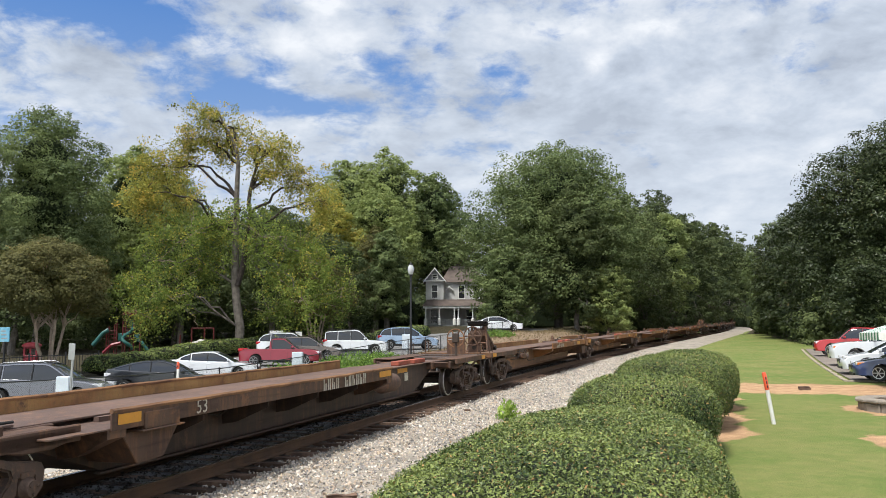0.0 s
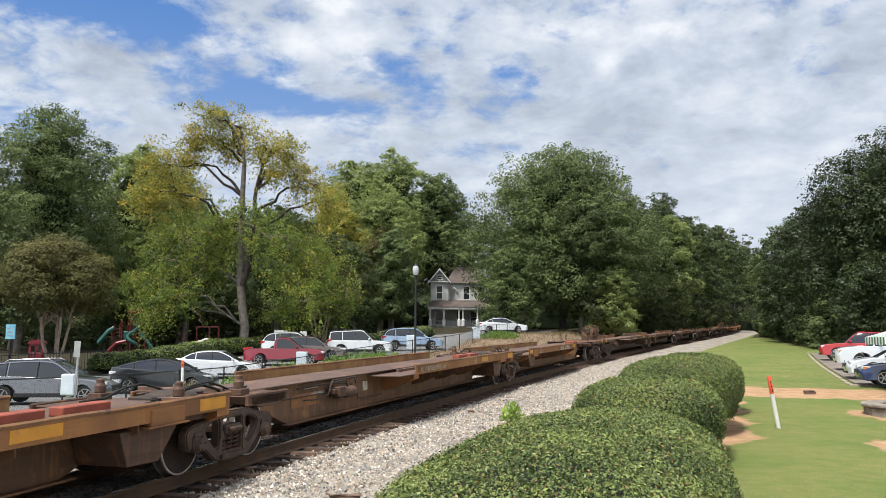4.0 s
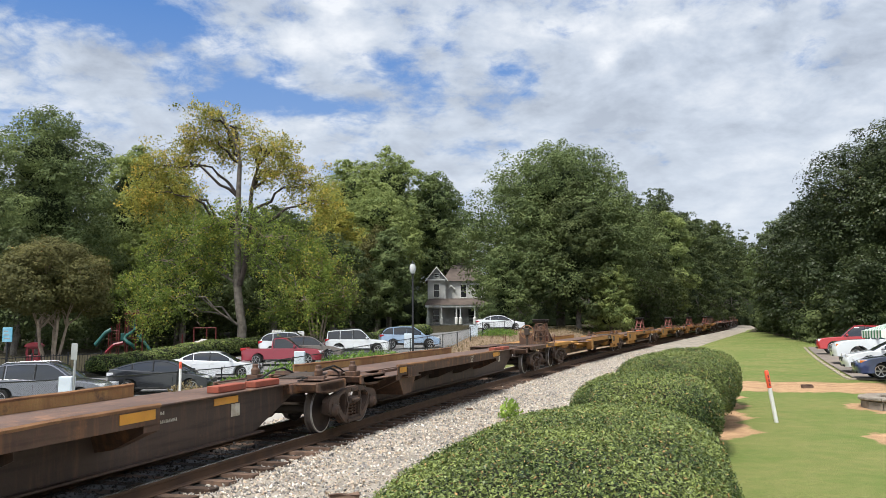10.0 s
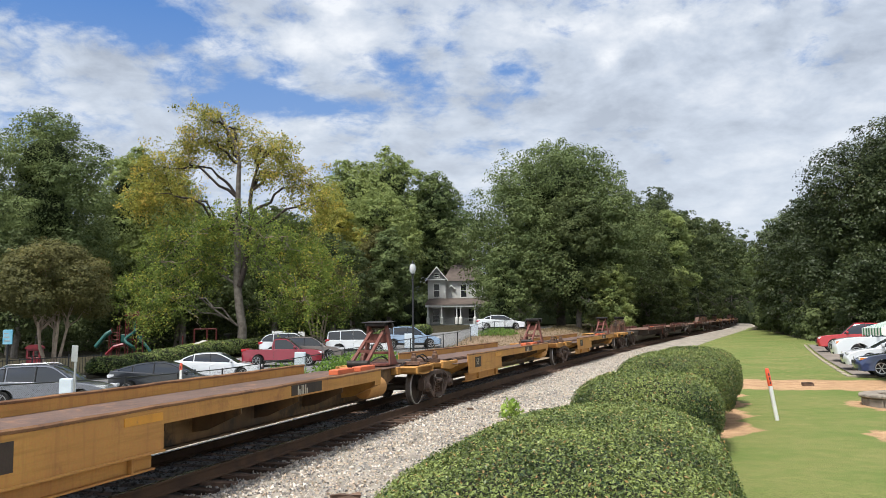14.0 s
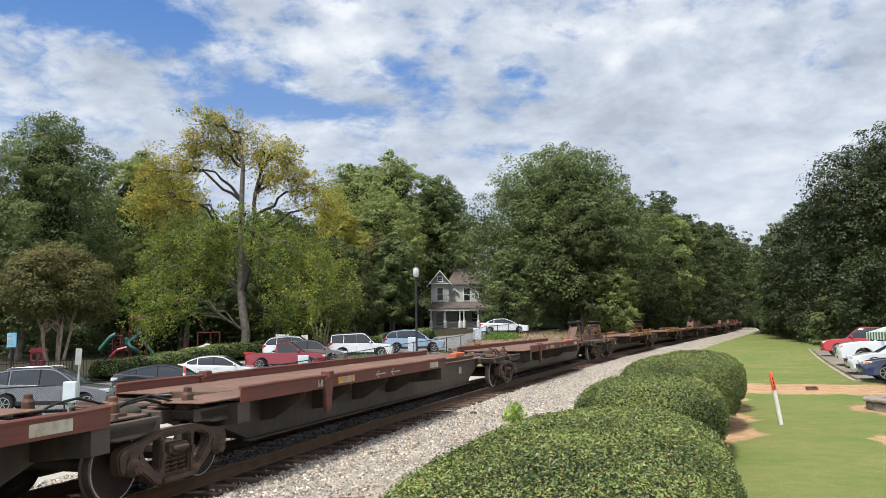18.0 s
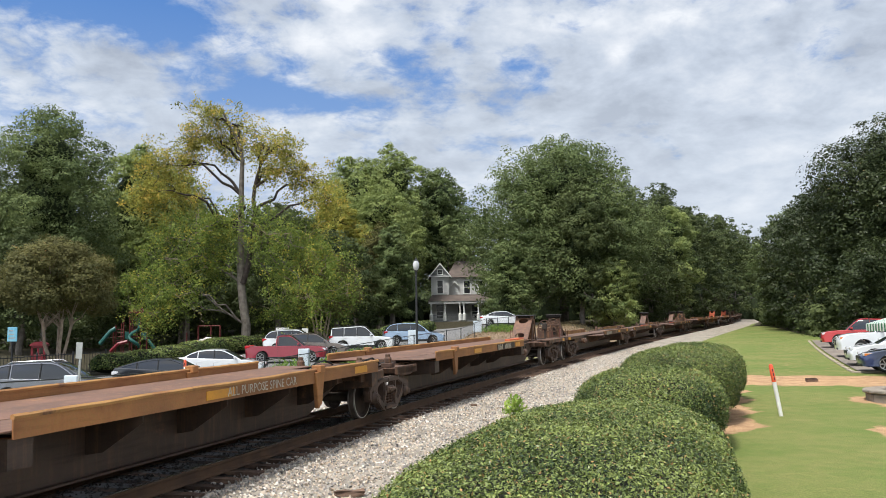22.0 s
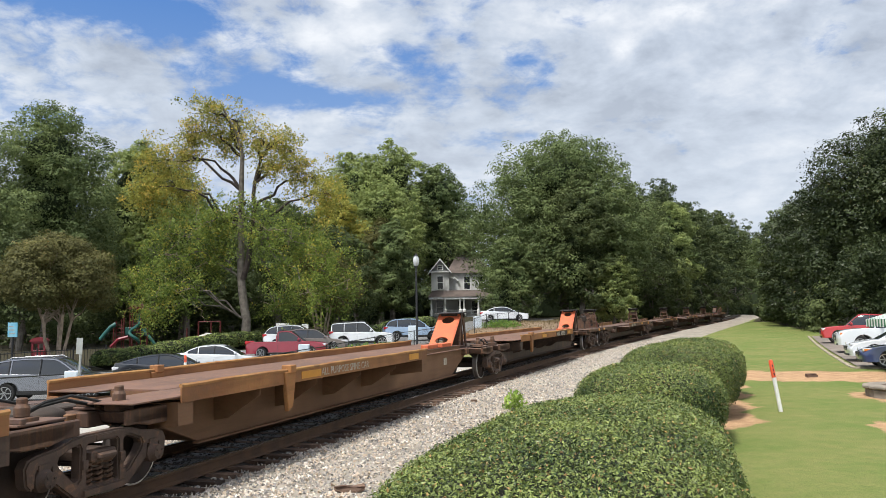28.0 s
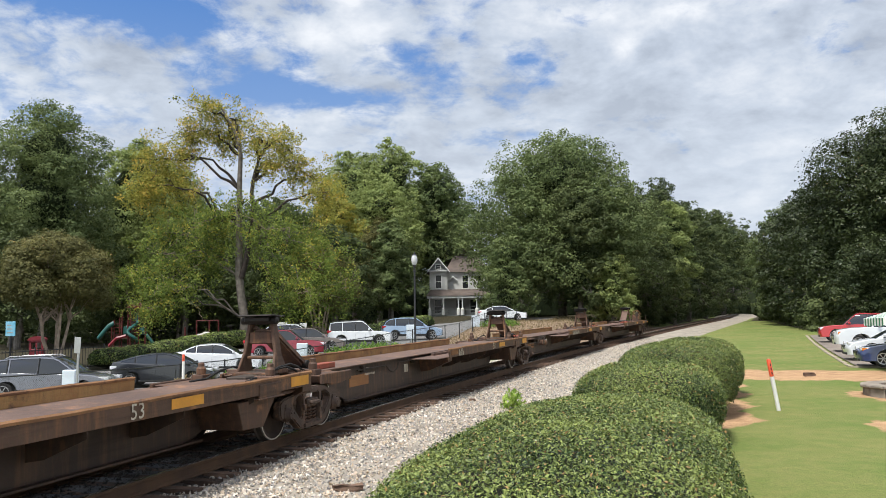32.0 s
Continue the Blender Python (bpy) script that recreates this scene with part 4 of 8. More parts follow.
def hitch_meshes(style, mat):
    key = ("hitch", style, mat.name)
    if key in UNIT:
        return UNIT[key]
    out = []
    if style == "plate":
        bm = bmesh.new()
        for sy in (-1, 1):
            prism(bm, ((-0.42, 1.02), (-0.10, 2.06), (0.16, 2.06), (0.42, 1.02), (0.30, 1.02), (0.06, 1.85), (-0.05, 1.85), (-0.30, 1.02)), sy * 0.36 - 0.02, sy * 0.36 + 0.02)
        dark = STEEL_BROWN
        out.append(("hitch_leg", mesh_of("hitch_leg", bm, dark), ""))
        bm = bmesh.new()
        prism(bm, ((0.20, 1.06), (0.02, 1.93), (0.06, 1.93), (0.25, 1.06)), -0.33, 0.33)
        bevelled(bm, 0.008)
        out.append(("hitch_panel", mesh_of("hitch_panel", bm, dark), "dark rusty upright panel"))
        bm = bmesh.new()
        # a sloping plate with two oval openings
        loops = [[(-0.34, 0), (0.34, 0), (0.34, 1.42), (-0.34, 1.42)]]
        for c, ry in ((0.24, 0.15), (1.16, 0.17)):
            loops.append([(0.2 * math.cos(q), c + ry * math.sin(q)) for q in np.linspace(0, 2 * math.pi, 15)[:-1]])
        es = []
        for lp in loops:
            vs = [bm.verts.new((-1.15 + 1.07 * w / 1.42, u, 1.06 + 0.94 * w / 1.42)) for u, w in lp]
            es += [bm.edges.new((vs[q], vs[(q + 1) % len(vs)])) for q in range(len(vs))]
        bmesh.ops.triangle_fill(bm, use_beauty=True, edges=es)
        bmesh.ops.solidify(bm, geom=bm.faces[:], thickness=0.04)
        for u in (-0.34, 0.34):
            tube(bm, ((-1.15, u, 1.06), (-0.08, u, 2.0)), 0.035, 4)
        out.append(("hitch_strut", mesh_of("hitch_strut", bm, mat), "sloping steel brace plate"))
    else:
        for sy in (-1, 1):
            bm = bmesh.new()
            prism(bm, ((-0.09, 1.02), (-0.09, 2.02), (0.06, 2.02), (0.12, 1.02)), sy * 0.22 - 0.035, sy * 0.22 + 0.035)
            prism(bm, ((-0.26, 1.02), (-0.09, 1.40), (0.11, 1.40), (0.28, 1.02)), sy * 0.22 - 0.025, sy * 0.22 + 0.025)
            for v in bm.verts:
                v.co.y += sy * 0.16 * (2.02 - v.co.z)
            bevelled(bm, 0.012)
            out.append(("hitch_leg", mesh_of("hitch_leg", bm, mat), ""))
            bm = bmesh.new()
            tube(bm, ((-1.25, sy * 0.19, 1.12), (-0.02, sy * 0.16, 1.86)), 0.05, 4)
            out.append(("hitch_flange", mesh_of("hitch_flange", bm, DECK_WORN if mat in (STEEL_BROWN, STEEL_GREY) else mat), ""))
        if mat is STEEL_RED:
            for q in (0.35, 0.65):
                bm = bmesh.new()
                box(bm, -1.29 + 1.23 * q, -1.21 + 1.23 * q, -0.18, 0.18, 1.09 + 0.74 * q, 1.15 + 0.74 * q)
                out.append(("hitch_rung", mesh_of("hitch_rung", bm, mat), ""))
        else:
            bm = bmesh.new()
            prism(bm, ((-1.27, 1.08), (-1.22, 1.06), (-0.02, 1.79), (-0.05, 1.84)), -0.17, 0.17)
            bevelled(bm, 0.006)
            out.append(("hitch_strut", mesh_of("hitch_strut", bm, DECK_WORN if mat in (STEEL_BROWN, STEEL_GREY) else mat), "broad sloping brace"))
        bm = bmesh.new()
        lathe(bm, ((0.03, -0.27), (0.085, -0.26), (0.085, 0.26), (0.03, 0.27)), (-1.27, 0, 1.10), "y", 12)
        out.append(("hitch_hinge", mesh_of("hitch_hinge", bm, GREASY, True), ""))
        for name, x0, x1, w, z0, z1 in (("hitch_web", -0.06, 0.05, 0.25, 1.56, 1.78), ("hitch_tie", -0.07, 0.06, 0.30, 1.28, 1.34)):
            bm = bmesh.new()
            box(bm, x0, x1, -w, w, z0, z1)
            bevelled(bm, 0.014)
            out.append((name, mesh_of(name, bm, mat), ""))
    bm = bmesh.new()
    x0, x1, w = (-0.40, 0.42, 0.42) if style == "plate" else (-0.24, 0.28, 0.36)
    prism(bm, ((x0, 2.05), (x0 + 0.02, 2.075), (x1 - 0.02, 2.10), (x1, 2.07)), -w, w)
    box(bm, -0.2, 0.2, -0.26, 0.26, 1.97, 2.052)
    bevelled(bm, 0.012)
    lathe(bm, ((0.02, -w - 0.02), (0.07, -w), (0.07, w), (0.02, w + 0.02)), (0.08, 0, 1.985), "y", 12)
    out.append(("hitch_plate", mesh_of("hitch_plate", bm, GREASY), "dark greasy coupling plate"))
    bm = bmesh.new()
    box(bm, -0.45, 0.45, -0.36, 0.36, 1.0, 1.06)
    bevelled(bm, 0.01)
    out.append(("hitch_base", mesh_of("hitch_base", bm, STEEL_BROWN if mat is ORANGE else mat), ""))
    UNIT[key] = out
    return out


def add_hitch(root, x, style, mat, face):
    """face -1: its brace slopes down towards the front."""
    for name, me, label in hitch_meshes(style, mat):
        ob = part(name, me, None, root, label)
        ob.matrix_basis = pose(x, 0, 0, 0, 0, 0 if face < 0 else 180)


def arrow_mesh():
    if "arrow" not in UNIT:
        bm = bmesh.new()
        box(bm, 0, 0.55, -0.012, 0.012, -0.001, 0.001)
        for sg in (-1, 1):
            v = [bm.verts.new(c) for c in ((0, 0, 0.001), (0.17, sg * 0.08, 0.001), (0.17, sg * 0.055, 0.001), (0.03, 0, 0.001))]
            bm.faces.new(v)
        UNIT["arrow"] = mesh_of("arrow_mark", bm, LETTER_WHITE)
    return UNIT["arrow"]


def add_rod(root, x):
    """A hand-brake rod with its bracket along the girder."""
    if "rod" not in UNIT:
        bm = bmesh.new()
        tube(bm, ((0, -0.5, 0.84), (1.6, -0.5, 0.84), (1.75, -0.52, 0.72), (2.0, -0.52, 0.66), (2.25, -0.52, 0.72), (2.4, -0.5, 0.86), (4.0, -0.5, 0.88)), 0.02, 6)
        for q in (0.3, 3.4):
            box(bm, q - 0.05, q + 0.05, -0.54, -0.44, 0.78, 0.92)
        UNIT["rod"] = mesh_of("brake_rod", bm, STEEL_DARK, True)
    part("brake_rod", UNIT["rod"], None, root).matrix_basis = pose(x, 0, 0)


def add_pads(root, x, mat, count=2, label="painted steel container pad", lift=0.0):
    for dx, y in ((0, -0.30), (1.05, -0.36))[:count]:
        key = ("pad", mat.name)
        if key not in UNIT:
            bm = bmesh.new()
            box(bm, -0.42, 0.42, -0.11, 0.11, 0.98, 1.09)
            box(bm, -0.30, -0.22, -0.115, 0.115, 1.0, 1.05)
            bevelled(bm, 0.012)
            UNIT[key] = mesh_of("container_pad", bm, mat)
        ob = part("container_pad", UNIT[key], None, root, label)
        ob.matrix_basis = pose(x + dx, y, lift)


def add_valves(root, x):
    """Brake pipes and the control valve on the girder's side."""
    if "valves" not in UNIT:
        bm = bmesh.new()
        tube(bm, ((-1.6, -0.52, 0.86), (-0.5, -0.56, 0.88), (0.3, -0.6, 0.84), (0.55, -0.62, 0.62), (0.2, -0.6, 0.55), (-0.2, -0.58, 0.58)), 0.018, 6)
        tube(bm, ((-2.2, -0.52, 0.70), (-0.4, -0.55, 0.70), (0.4, -0.6, 0.72)), 0.014, 6)
        tube(bm, ((-0.3, -0.66, 0.9), (0.1, -0.7, 0.92), (0.25, -0.7, 0.7), (0.0, -0.66, 0.6)), 0.014, 6)
        tube(bm, ((-1.3, -0.50, 0.62), (-0.9, -0.56, 0.60), (-0.5, -0.60, 0.66), (-0.42, -0.62, 0.84), (-0.30, -0.60, 0.93), (0.9, -0.58, 0.93)), 0.016, 6)
        tube(bm, ((0.45, -0.62, 0.70), (0.75, -0.64, 0.66), (0.85, -0.62, 0.50), (1.2, -0.56, 0.44), (2.4, -0.52, 0.44)), 0.016, 6)
        tube(bm, [(0.62 + 0.12 * math.cos(q), -0.63, 0.80 + 0.10 * math.sin(q)) for q in np.linspace(0, 5.2, 12)], 0.014, 6)
        pipes = mesh_of("brake_pipe", bm, STEEL_DARK, True)
        bm = bmesh.new()
        box(bm, -0.28, 0.02, -0.76, -0.48, 0.60, 0.80)
        lathe(bm, ((0.10, 0), (0.12, 0.04), (0.12, 0.34), (0.10, 0.38)), (0.15, -0.66, 0.66), "x", 14)
        box(bm, -0.4, -0.25, -0.70, -0.5, 0.66, 0.76)
        bevelled(bm, 0.015)
        UNIT["valves"] = (pipes, mesh_of("brake_valve", bm, STEEL_BROWN, True))
    for name, me in zip(("brake_pipe", "brake_valve"), UNIT["valves"]):
        part(name, me, None, root).matrix_basis = pose(x, 0, 0)


def add_joint(root, h):
    """The articulated joint over a shared truck: casting, cover plates, stub posts and brake hoses."""
    if "joint" not in UNIT:
        out = []
        bm = bmesh.new()
        lathe(bm, ((0.10, 0.80), (0.42, 0.80), (0.44, 0.86), (0.40, 1.0), (0.24, 1.06), (0.10, 1.07)), (0, 0, 0), "z", 16)
        box(bm, -0.75, 0.75, -0.20, 0.20, 0.86, 1.02)
        bevelled(bm, 0.015)
        out.append(("joint_casting", mesh_of("joint_casting", bm, STEEL_DARK, True), ""))
        for x, y in ((-0.85, -0.72), (0.62, -0.80), (-0.62, 0.78)):
            bm = bmesh.new()
            box(bm, x - 0.13, x + 0.13, y - 0.12, y + 0.12, 0.955, 1.06)
            lathe(bm, ((0.085, 1.06), (0.085, 1.16), (0.06, 1.2), (0.06, 1.26), (0.02, 1.27)), (x, y, 0), "z", 10)
            bevelled(bm, 0.01)
            out.append(("stub_post", mesh_of("stub_post", bm, STEEL_BROWN), ""))
        for y, r, dz in ((-0.52, 0.022, 0.0), (-0.60, 0.018, 0.05), (0.55, 0.02, 0.0)):
            bm = bmesh.new()
            tube(bm, ((-1.3, y, 0.99 + dz), (-0.8, y, 1.0 + dz), (-0.45, y - 0.05, 1.12 + dz), (-0.1, y - 0.1, 1.16 + dz), (0.25, y - 0.08, 1.08 + dz), (0.6, y, 1.0 + dz), (1.2, y, 0.99 + dz)), r, 6)
            out.append(("brake_hose", mesh_of("brake_hose", bm, RUBBER, True), ""))
        for x0, x1, y0, y1 in ((-1.15, -0.45, -0.95, -0.55), (0.35, 1.05, 0.5, 0.9), (0.4, 1.2, -0.62, -0.3)):
            bm = bmesh.new()
            box(bm, x0, x1, y0, y1, 0.985, 1.012)
            box(bm, x0 + 0.05, x0 + 0.12, y0, y1, 1.012, 1.07)
            bevelled(bm, 0.006)
            out.append(("cover_plate", mesh_of("cover_plate", bm, DECK_WORN), ""))
        UNIT["joint"] = out
    for name, me, label in UNIT["joint"]:
        part(name, me, None, root, label).matrix_basis = pose(h, 0, 0)


def add_end(root, h, end, p, upright):
    """A coupler end: end platform, coupler, hand-brake wheel on its box, ladder and grab irons."""
    x0 = end * h
    bm = bmesh.new()
    a, b = sorted((x0 + end * 0.1, x0 + end * 1.75))
    box(bm, a, b, -0.62, 0.62, 0.93, 1.02)
    box(bm, *sorted((x0 + end * 1.15, x0 + end * 1.6)), -1.22, 1.22, 0.90, 1.06)
    bevelled(bm, 0.012)
    part("end_platform", bm, p["spine"], root)
    bm = bmesh.new()
    tube(bm, ((x0 + end * 0.6, 0, 0.74), (x0 + end * 2.05, 0, 0.74)), 0.09, 8)
    box(bm, *sorted((x0 + end * 1.85, x0 + end * 2.1)), -0.16, 0.16, 0.60, 0.88)
    bevelled(bm, 0.015)
    part("coupler", bm, STEEL_DARK, root)
    for sy in (-1, 1):
        bm = bmesh.new()
        box(bm, *sorted((x0 + end * 1.6, x0 - end * 1.5)), *sorted((sy * 1.19, sy * 1.25)), 0.91, 1.05)
        box(bm, *sorted((x0 + end * 1.6, x0 - end * 1.5)), *sorted((sy * 0.6, sy * 1.16)), 1.02, 1.045)
        bevelled(bm, 0.008)
        part("end_sill", bm, p["end"], root)
    patch(root, *sorted((x0 + end * 1.17, x0 + end * 1.56)), 0.92, 1.04, -1.255, DECAL_YELLOW)
    # sill step with rungs below the near corner
    for sy in (-1, 1):
        bm = bmesh.new()
        for x in (x0 + end * 1.2, x0 + end * 1.58):
            tube(bm, ((x, sy * 1.2, 0.95), (x, sy * 1.22, 0.36)), 0.017, 5)
        for z in (0.37, 0.62):
            tube(bm, ((x0 + end * 1.2, sy * 1.22, z), (x0 + end * 1.58, sy * 1.22, z)), 0.015, 5)
        part("sill_step", bm, STEEL_DARK, root)
        bm = bmesh.new()
        tube(bm, ((x0 + end * 1.2, sy * 1.12, 1.05), (x0 + end * 1.2, sy * 1.12, 1.42), (x0 + end * 1.5, sy * 1.12, 1.42), (x0 + end * 1.5, sy * 1.12, 1.05)), 0.015, 5)
        part("grab_iron", bm, p["hitch"], root)
    # diagonal braces under the corner, train line and angle cock, hanging air hose
    for sy in (-1, 1):
        bm = bmesh.new()
        tube(bm, ((x0 + end * 0.95, sy * 1.16, 0.93), (x0 + end * 0.55, sy * 0.98, 0.62)), 0.032, 4)
        part("corner_brace", bm, p["end"], root)
    bm = bmesh.new()
    tube(bm, ((x0 + end * 0.2, -0.34, 0.86), (x0 + end * 1.5, -0.34, 0.84), (x0 + end * 1.85, -0.34, 0.78)), 0.028, 6)
    box(bm, *sorted((x0 + end * 1.72, x0 + end * 1.9)), -0.40, -0.28, 0.72, 0.84)
    part("train_pipe", bm, STEEL_DARK, root)
    bm = bmesh.new()
    tube(bm, [(x0 + end * (1.88 + 0.36 * math.sin(q * 0.5)), -0.33 + 0.05 * q, 0.76 - 0.34 * math.sin(q)) for q in np.linspace(0, 2.6, 9)], 0.03, 6)
    part("air_hose", bm, RUBBER, root, "black rubber air hose", True)
    bm = bmesh.new()
    tube(bm, ((x0 + end * 1.66, -1.15, 0.86), (x0 + end * 1.70, -0.7, 0.86), (x0 + end * 1.86, -0.2, 0.90)), 0.014, 5)
    tube(bm, ((x0 + end * 1.66, -1.15, 0.86), (x0 + end * 1.70, -1.2, 0.66)), 0.014, 5)
    part("uncoupling_lever", bm, STEEL_DARK, root)
    if upright:
        xb = x0 + end * 1.35
        wx, wr, wz = (xb + end * 0.16, 0.30, 1.60) if end < 0 else (xb - 0.62, 0.27, 1.58)
        bm = bmesh.new()
        if end < 0:
            # tall rounded plate with the gear box behind it
            pts = [(-0.76, 1.02), (-0.34, 1.02), (-0.34, 1.62)] + [(-0.55 + 0.21 * math.cos(q), 1.62 + 0.16 * math.sin(q)) for q in np.linspace(0.3, math.pi - 0.3, 6)] + [(-0.76, 1.62)]
            f0 = [bm.verts.new((xb - 0.025, y, z)) for y, z in pts]
            f1 = [bm.verts.new((xb + 0.025, y, z)) for y, z in pts]
            bm.faces.new(f0)
            bm.faces.new(f1[::-1])
            for q in range(len(pts)):
                bm.faces.new((f0[q], f1[q], f1[(q + 1) % len(pts)], f0[(q + 1) % len(pts)]))
            bevelled(bm, 0.008)
        else:
            box(bm, xb - 0.03, xb + 0.03, -0.66, -0.08, 1.02, 1.52)
            bevelled(bm, 0.008)
        part("brake_panel", bm, STEEL_BROWN, root, "upright brown steel plate at the car's end")
        bm = bmesh.new()
        if end < 0:
            box(bm, xb + 0.03, xb + 0.17, -0.68, -0.42, 1.34, 1.68)
        else:
            box(bm, wx - 0.09, wx + 0.05, -0.66, -0.46, 1.44, 1.72)
            box(bm, wx - 0.04, wx + 0.02, -0.60, -0.52, 1.0, 1.45)
        bevelled(bm, 0.02)
        part("gear_box", bm, STEEL_DARK, root)
        for z, r in (((1.22, 0.07), (1.42, 0.055), (1.60, 0.075)) if end < 0 else ()):
            bm = bmesh.new()
            lathe(bm, ((r * 0.4, -0.012), (r, -0.010), (r, 0.0), (r * 0.4, 0.0)), (xb - 0.026, -0.55, z), "x", 12)
            part("plate_boss", bm, STEEL_DARK, root, smooth=True)
        bm = bmesh.new()
        yr = -0.80 if end < 0 else -0.72
        tube(bm, ((xb - 0.1, yr, 1.02), (xb - 0.1, yr, 1.36), (xb + 0.22, yr, 1.36), (xb + 0.22, yr, 1.02)), 0.015, 5)
        part("grab_iron", bm, p["hitch"], root)
        bm = bmesh.new()
        c = Vector((wx, -0.55, wz))
        ring = [c + Vector((0, wr * math.cos(a), wr * math.sin(a))) for a in np.linspace(0, 2 * math.pi, 25)]
        tube(bm, ring, 0.02, 6, cap=False)
        lathe(bm, ((0.01, -0.02), (0.10, -0.012), (0.11, 0.012), (0.01, 0.03)), c, "x", 16)
        paint = RIM_RUST if (end > 0 and p["hitch"] is not STEEL_RED) else STEEL_BROWN
        rim = part("brake_wheel", bm, paint, root, "spoked hand-brake wheel", True)
        for k in range(6):
            a = math.pi * 2 * k / 6
            bm = bmesh.new()
            tube(bm, (c, c + Vector((0, wr * math.cos(a), wr * math.sin(a)))), 0.034, 5, 0.02)
            part("spoke", bm, paint, rim)


def spine_unit(car, i, first, last):
    paint, L = car["paint"], car["pitch"]
    p, flat = PAINTS[paint], car["paint"] in ("red", "yellowdeck")
    h = L / 2
    kind = "flat-decked" if flat else "open"
    root = tagged(new("spine_car_unit"), f"{p['words']} {kind} spine car unit, empty, on rails", "railcar", "units of the freight train")
    n_units = car["count"]
    turned = (paint == "brownyellow" and last) or (car.get("turned", False) and i not in car.get("plain_units", ())) or i in car.get("turned_units", ())
    if flat:
        near = (6.2, 1.6) if i == 0 else ((2.5, 6.2) if i == n_units - 1 else ((7.3, 1.2) if "front_joints" in car else (1.2, 7.3)))
        far = (1.6, 1.6)
    elif turned:
        near, far = (1.9, 6.5), (1.8, 3.7)
    elif paint == "yellow":
        near, far = ((6.5, 1.7) if i == 0 else (2.0, 4.5)), (3.0, 3.0)
    else:
        near, far = (7.2, 0.45), (3.7, 1.8)
    deep = None
    if paint == "yellow":
        deep = (13.0, 1.7) if i == 0 else (2.0, 11.7)
    for name, me, label in unit_parts(car.get("bodies", {}).get(i, paint), L, flat, near, far, deep):
        part(name, me, None, root, label)
    a, b = -h + near[0], h - near[1]
    zl = 1.09 if flat else 0.975
    joints = car.get("hitches", ())
    style = car.get("style", "frame")
    hm = car.get("hitch_paint", p["hitch"])
    if i in joints or (last and car.get("rear", True)):
        add_hitch(root, h - (0.7 if paint == "red" else (0.6 if last else 1.35) if style == "plate" else (1.1 if last else 1.45)), style, hm, -1)
        add_pads(root, h - 4.3, ORANGE if paint != "brown" else PAD_DULL, 2, lift=0.11 if flat else 0.0)
    elif turned or paint == "brownyellow":
        add_pads(root, h - 3.4, PAD_DULL, 2)
    elif paint == "red":
        add_pads(root, h - 3.2, ORANGE, 1, lift=0.11)
    if first and car.get("front", True):
        add_hitch(root, -h + 0.9, "frame", STEEL_GREY if paint == "red" else STEEL_BROWN, 1)
    if i in car.get("front_joints", ()):
        add_hitch(root, -h + 0.15, "frame", STEEL_BROWN, 1)
        add_pads(root, -h + 1.9, PAD_DULL, 1, lift=0.11 if flat else 0.0)
    if not flat and not turned and (first or i % 2 == 1):
        add_valves(root, -h + 4.6)
    elif not flat:
        add_rod(root, -h + 3.2)
    if not last:
        add_joint(root, h)
    if first:
        add_end(root, h, -1, p, True)
        if paint == "red":
            patch(root, -h - 1.12, -h - 0.50, 0.915, 1.045, -1.252, STEEL_RED, "end_panel", "red-brown panel behind white lettering")
            lettering(root, text_mesh("A END", 0.12, LETTER_WHITE), -h - 1.02, 0.98, -1.262)
    if last:
        add_end(root, h, 1, p, True)
    # reflectors and lettering on the near side
    y = -1.296
    if turned:
        patch(root, h - 6.2 + 2.2, h - 6.2 + 2.9, 0.80, 0.91, -0.448, DECAL_YELLOW)
        patch(root, b - 0.75, b - 0.1, 0.93, 1.05, y, DECAL_YELLOW)
        patch(root, a + 0.1, a + 0.5, 0.93, 1.05, y, DECAL_YELLOW)
        if last and (paint == "brownyellow" or i == 1):
            lettering(root, text_mesh("53", 0.27, LETTER_WHITE), a + 1.6, zl)
            lettering(root, bars_mesh(4, 0.24, LETTER_WHITE), b - 3.4, zl)
            lettering(root, bars_mesh(6, 0.24, LETTER_WHITE), b - 2.5, zl)
            bm = bmesh.new()
            lathe(bm, ((0.10, -0.46), (0.19, -0.42), (0.21, -0.36), (0.21, 0.36), (0.19, 0.42), (0.10, 0.46)), (h - 5.6, -0.80, 0.68), "x", 16)
            part("air_tank", bm, p["sill"], root, smooth=True)
        else:
            lettering(root, text_mesh("53'", 0.26, LETTER_WHITE), b - 3.2, 0.96)
    elif flat:
        patch(root, a + 3.2, a + 3.9, 1.03, 1.15, y, DECAL_YELLOW)
        patch(root, b - 1.2, b - 0.6, 1.03, 1.16, y, DECAL_YELLOW if paint != "red" else LETTER_WHITE)
        if paint == "red":
            lettering(root, bars_mesh(4, 0.14, LETTER_WHITE), a + 2.4, zl)
            lettering(root, bars_mesh(6, 0.14, LETTER_WHITE), a + 3.3, zl)
            for k in range(2):
                lettering(root, arrow_mesh(), a + 4.9 + 0.8 * k, zl)
        elif i == 1:
            lettering(root, text_mesh("ALL PURPOSE SPINE CAR", 0.185, LETTER_WHITE), -h + (11.0 if near[0] > near[1] else 5.1), zl)
        elif last:
            patch(root, b - 3.5, b - 1.35, 1.0, 1.19, y + 0.001, STEEL_DARK, "number_panel", "dark panel behind worn lettering")
            lettering(root, bars_mesh(4, 0.19, LETTER_WHITE), b - 3.4, zl, y - 0.008)
            lettering(root, bars_mesh(6, 0.19, LETTER_WHITE), b - 2.6, zl, y - 0.008)
            add_valves(root, h - 4.0)
        else:
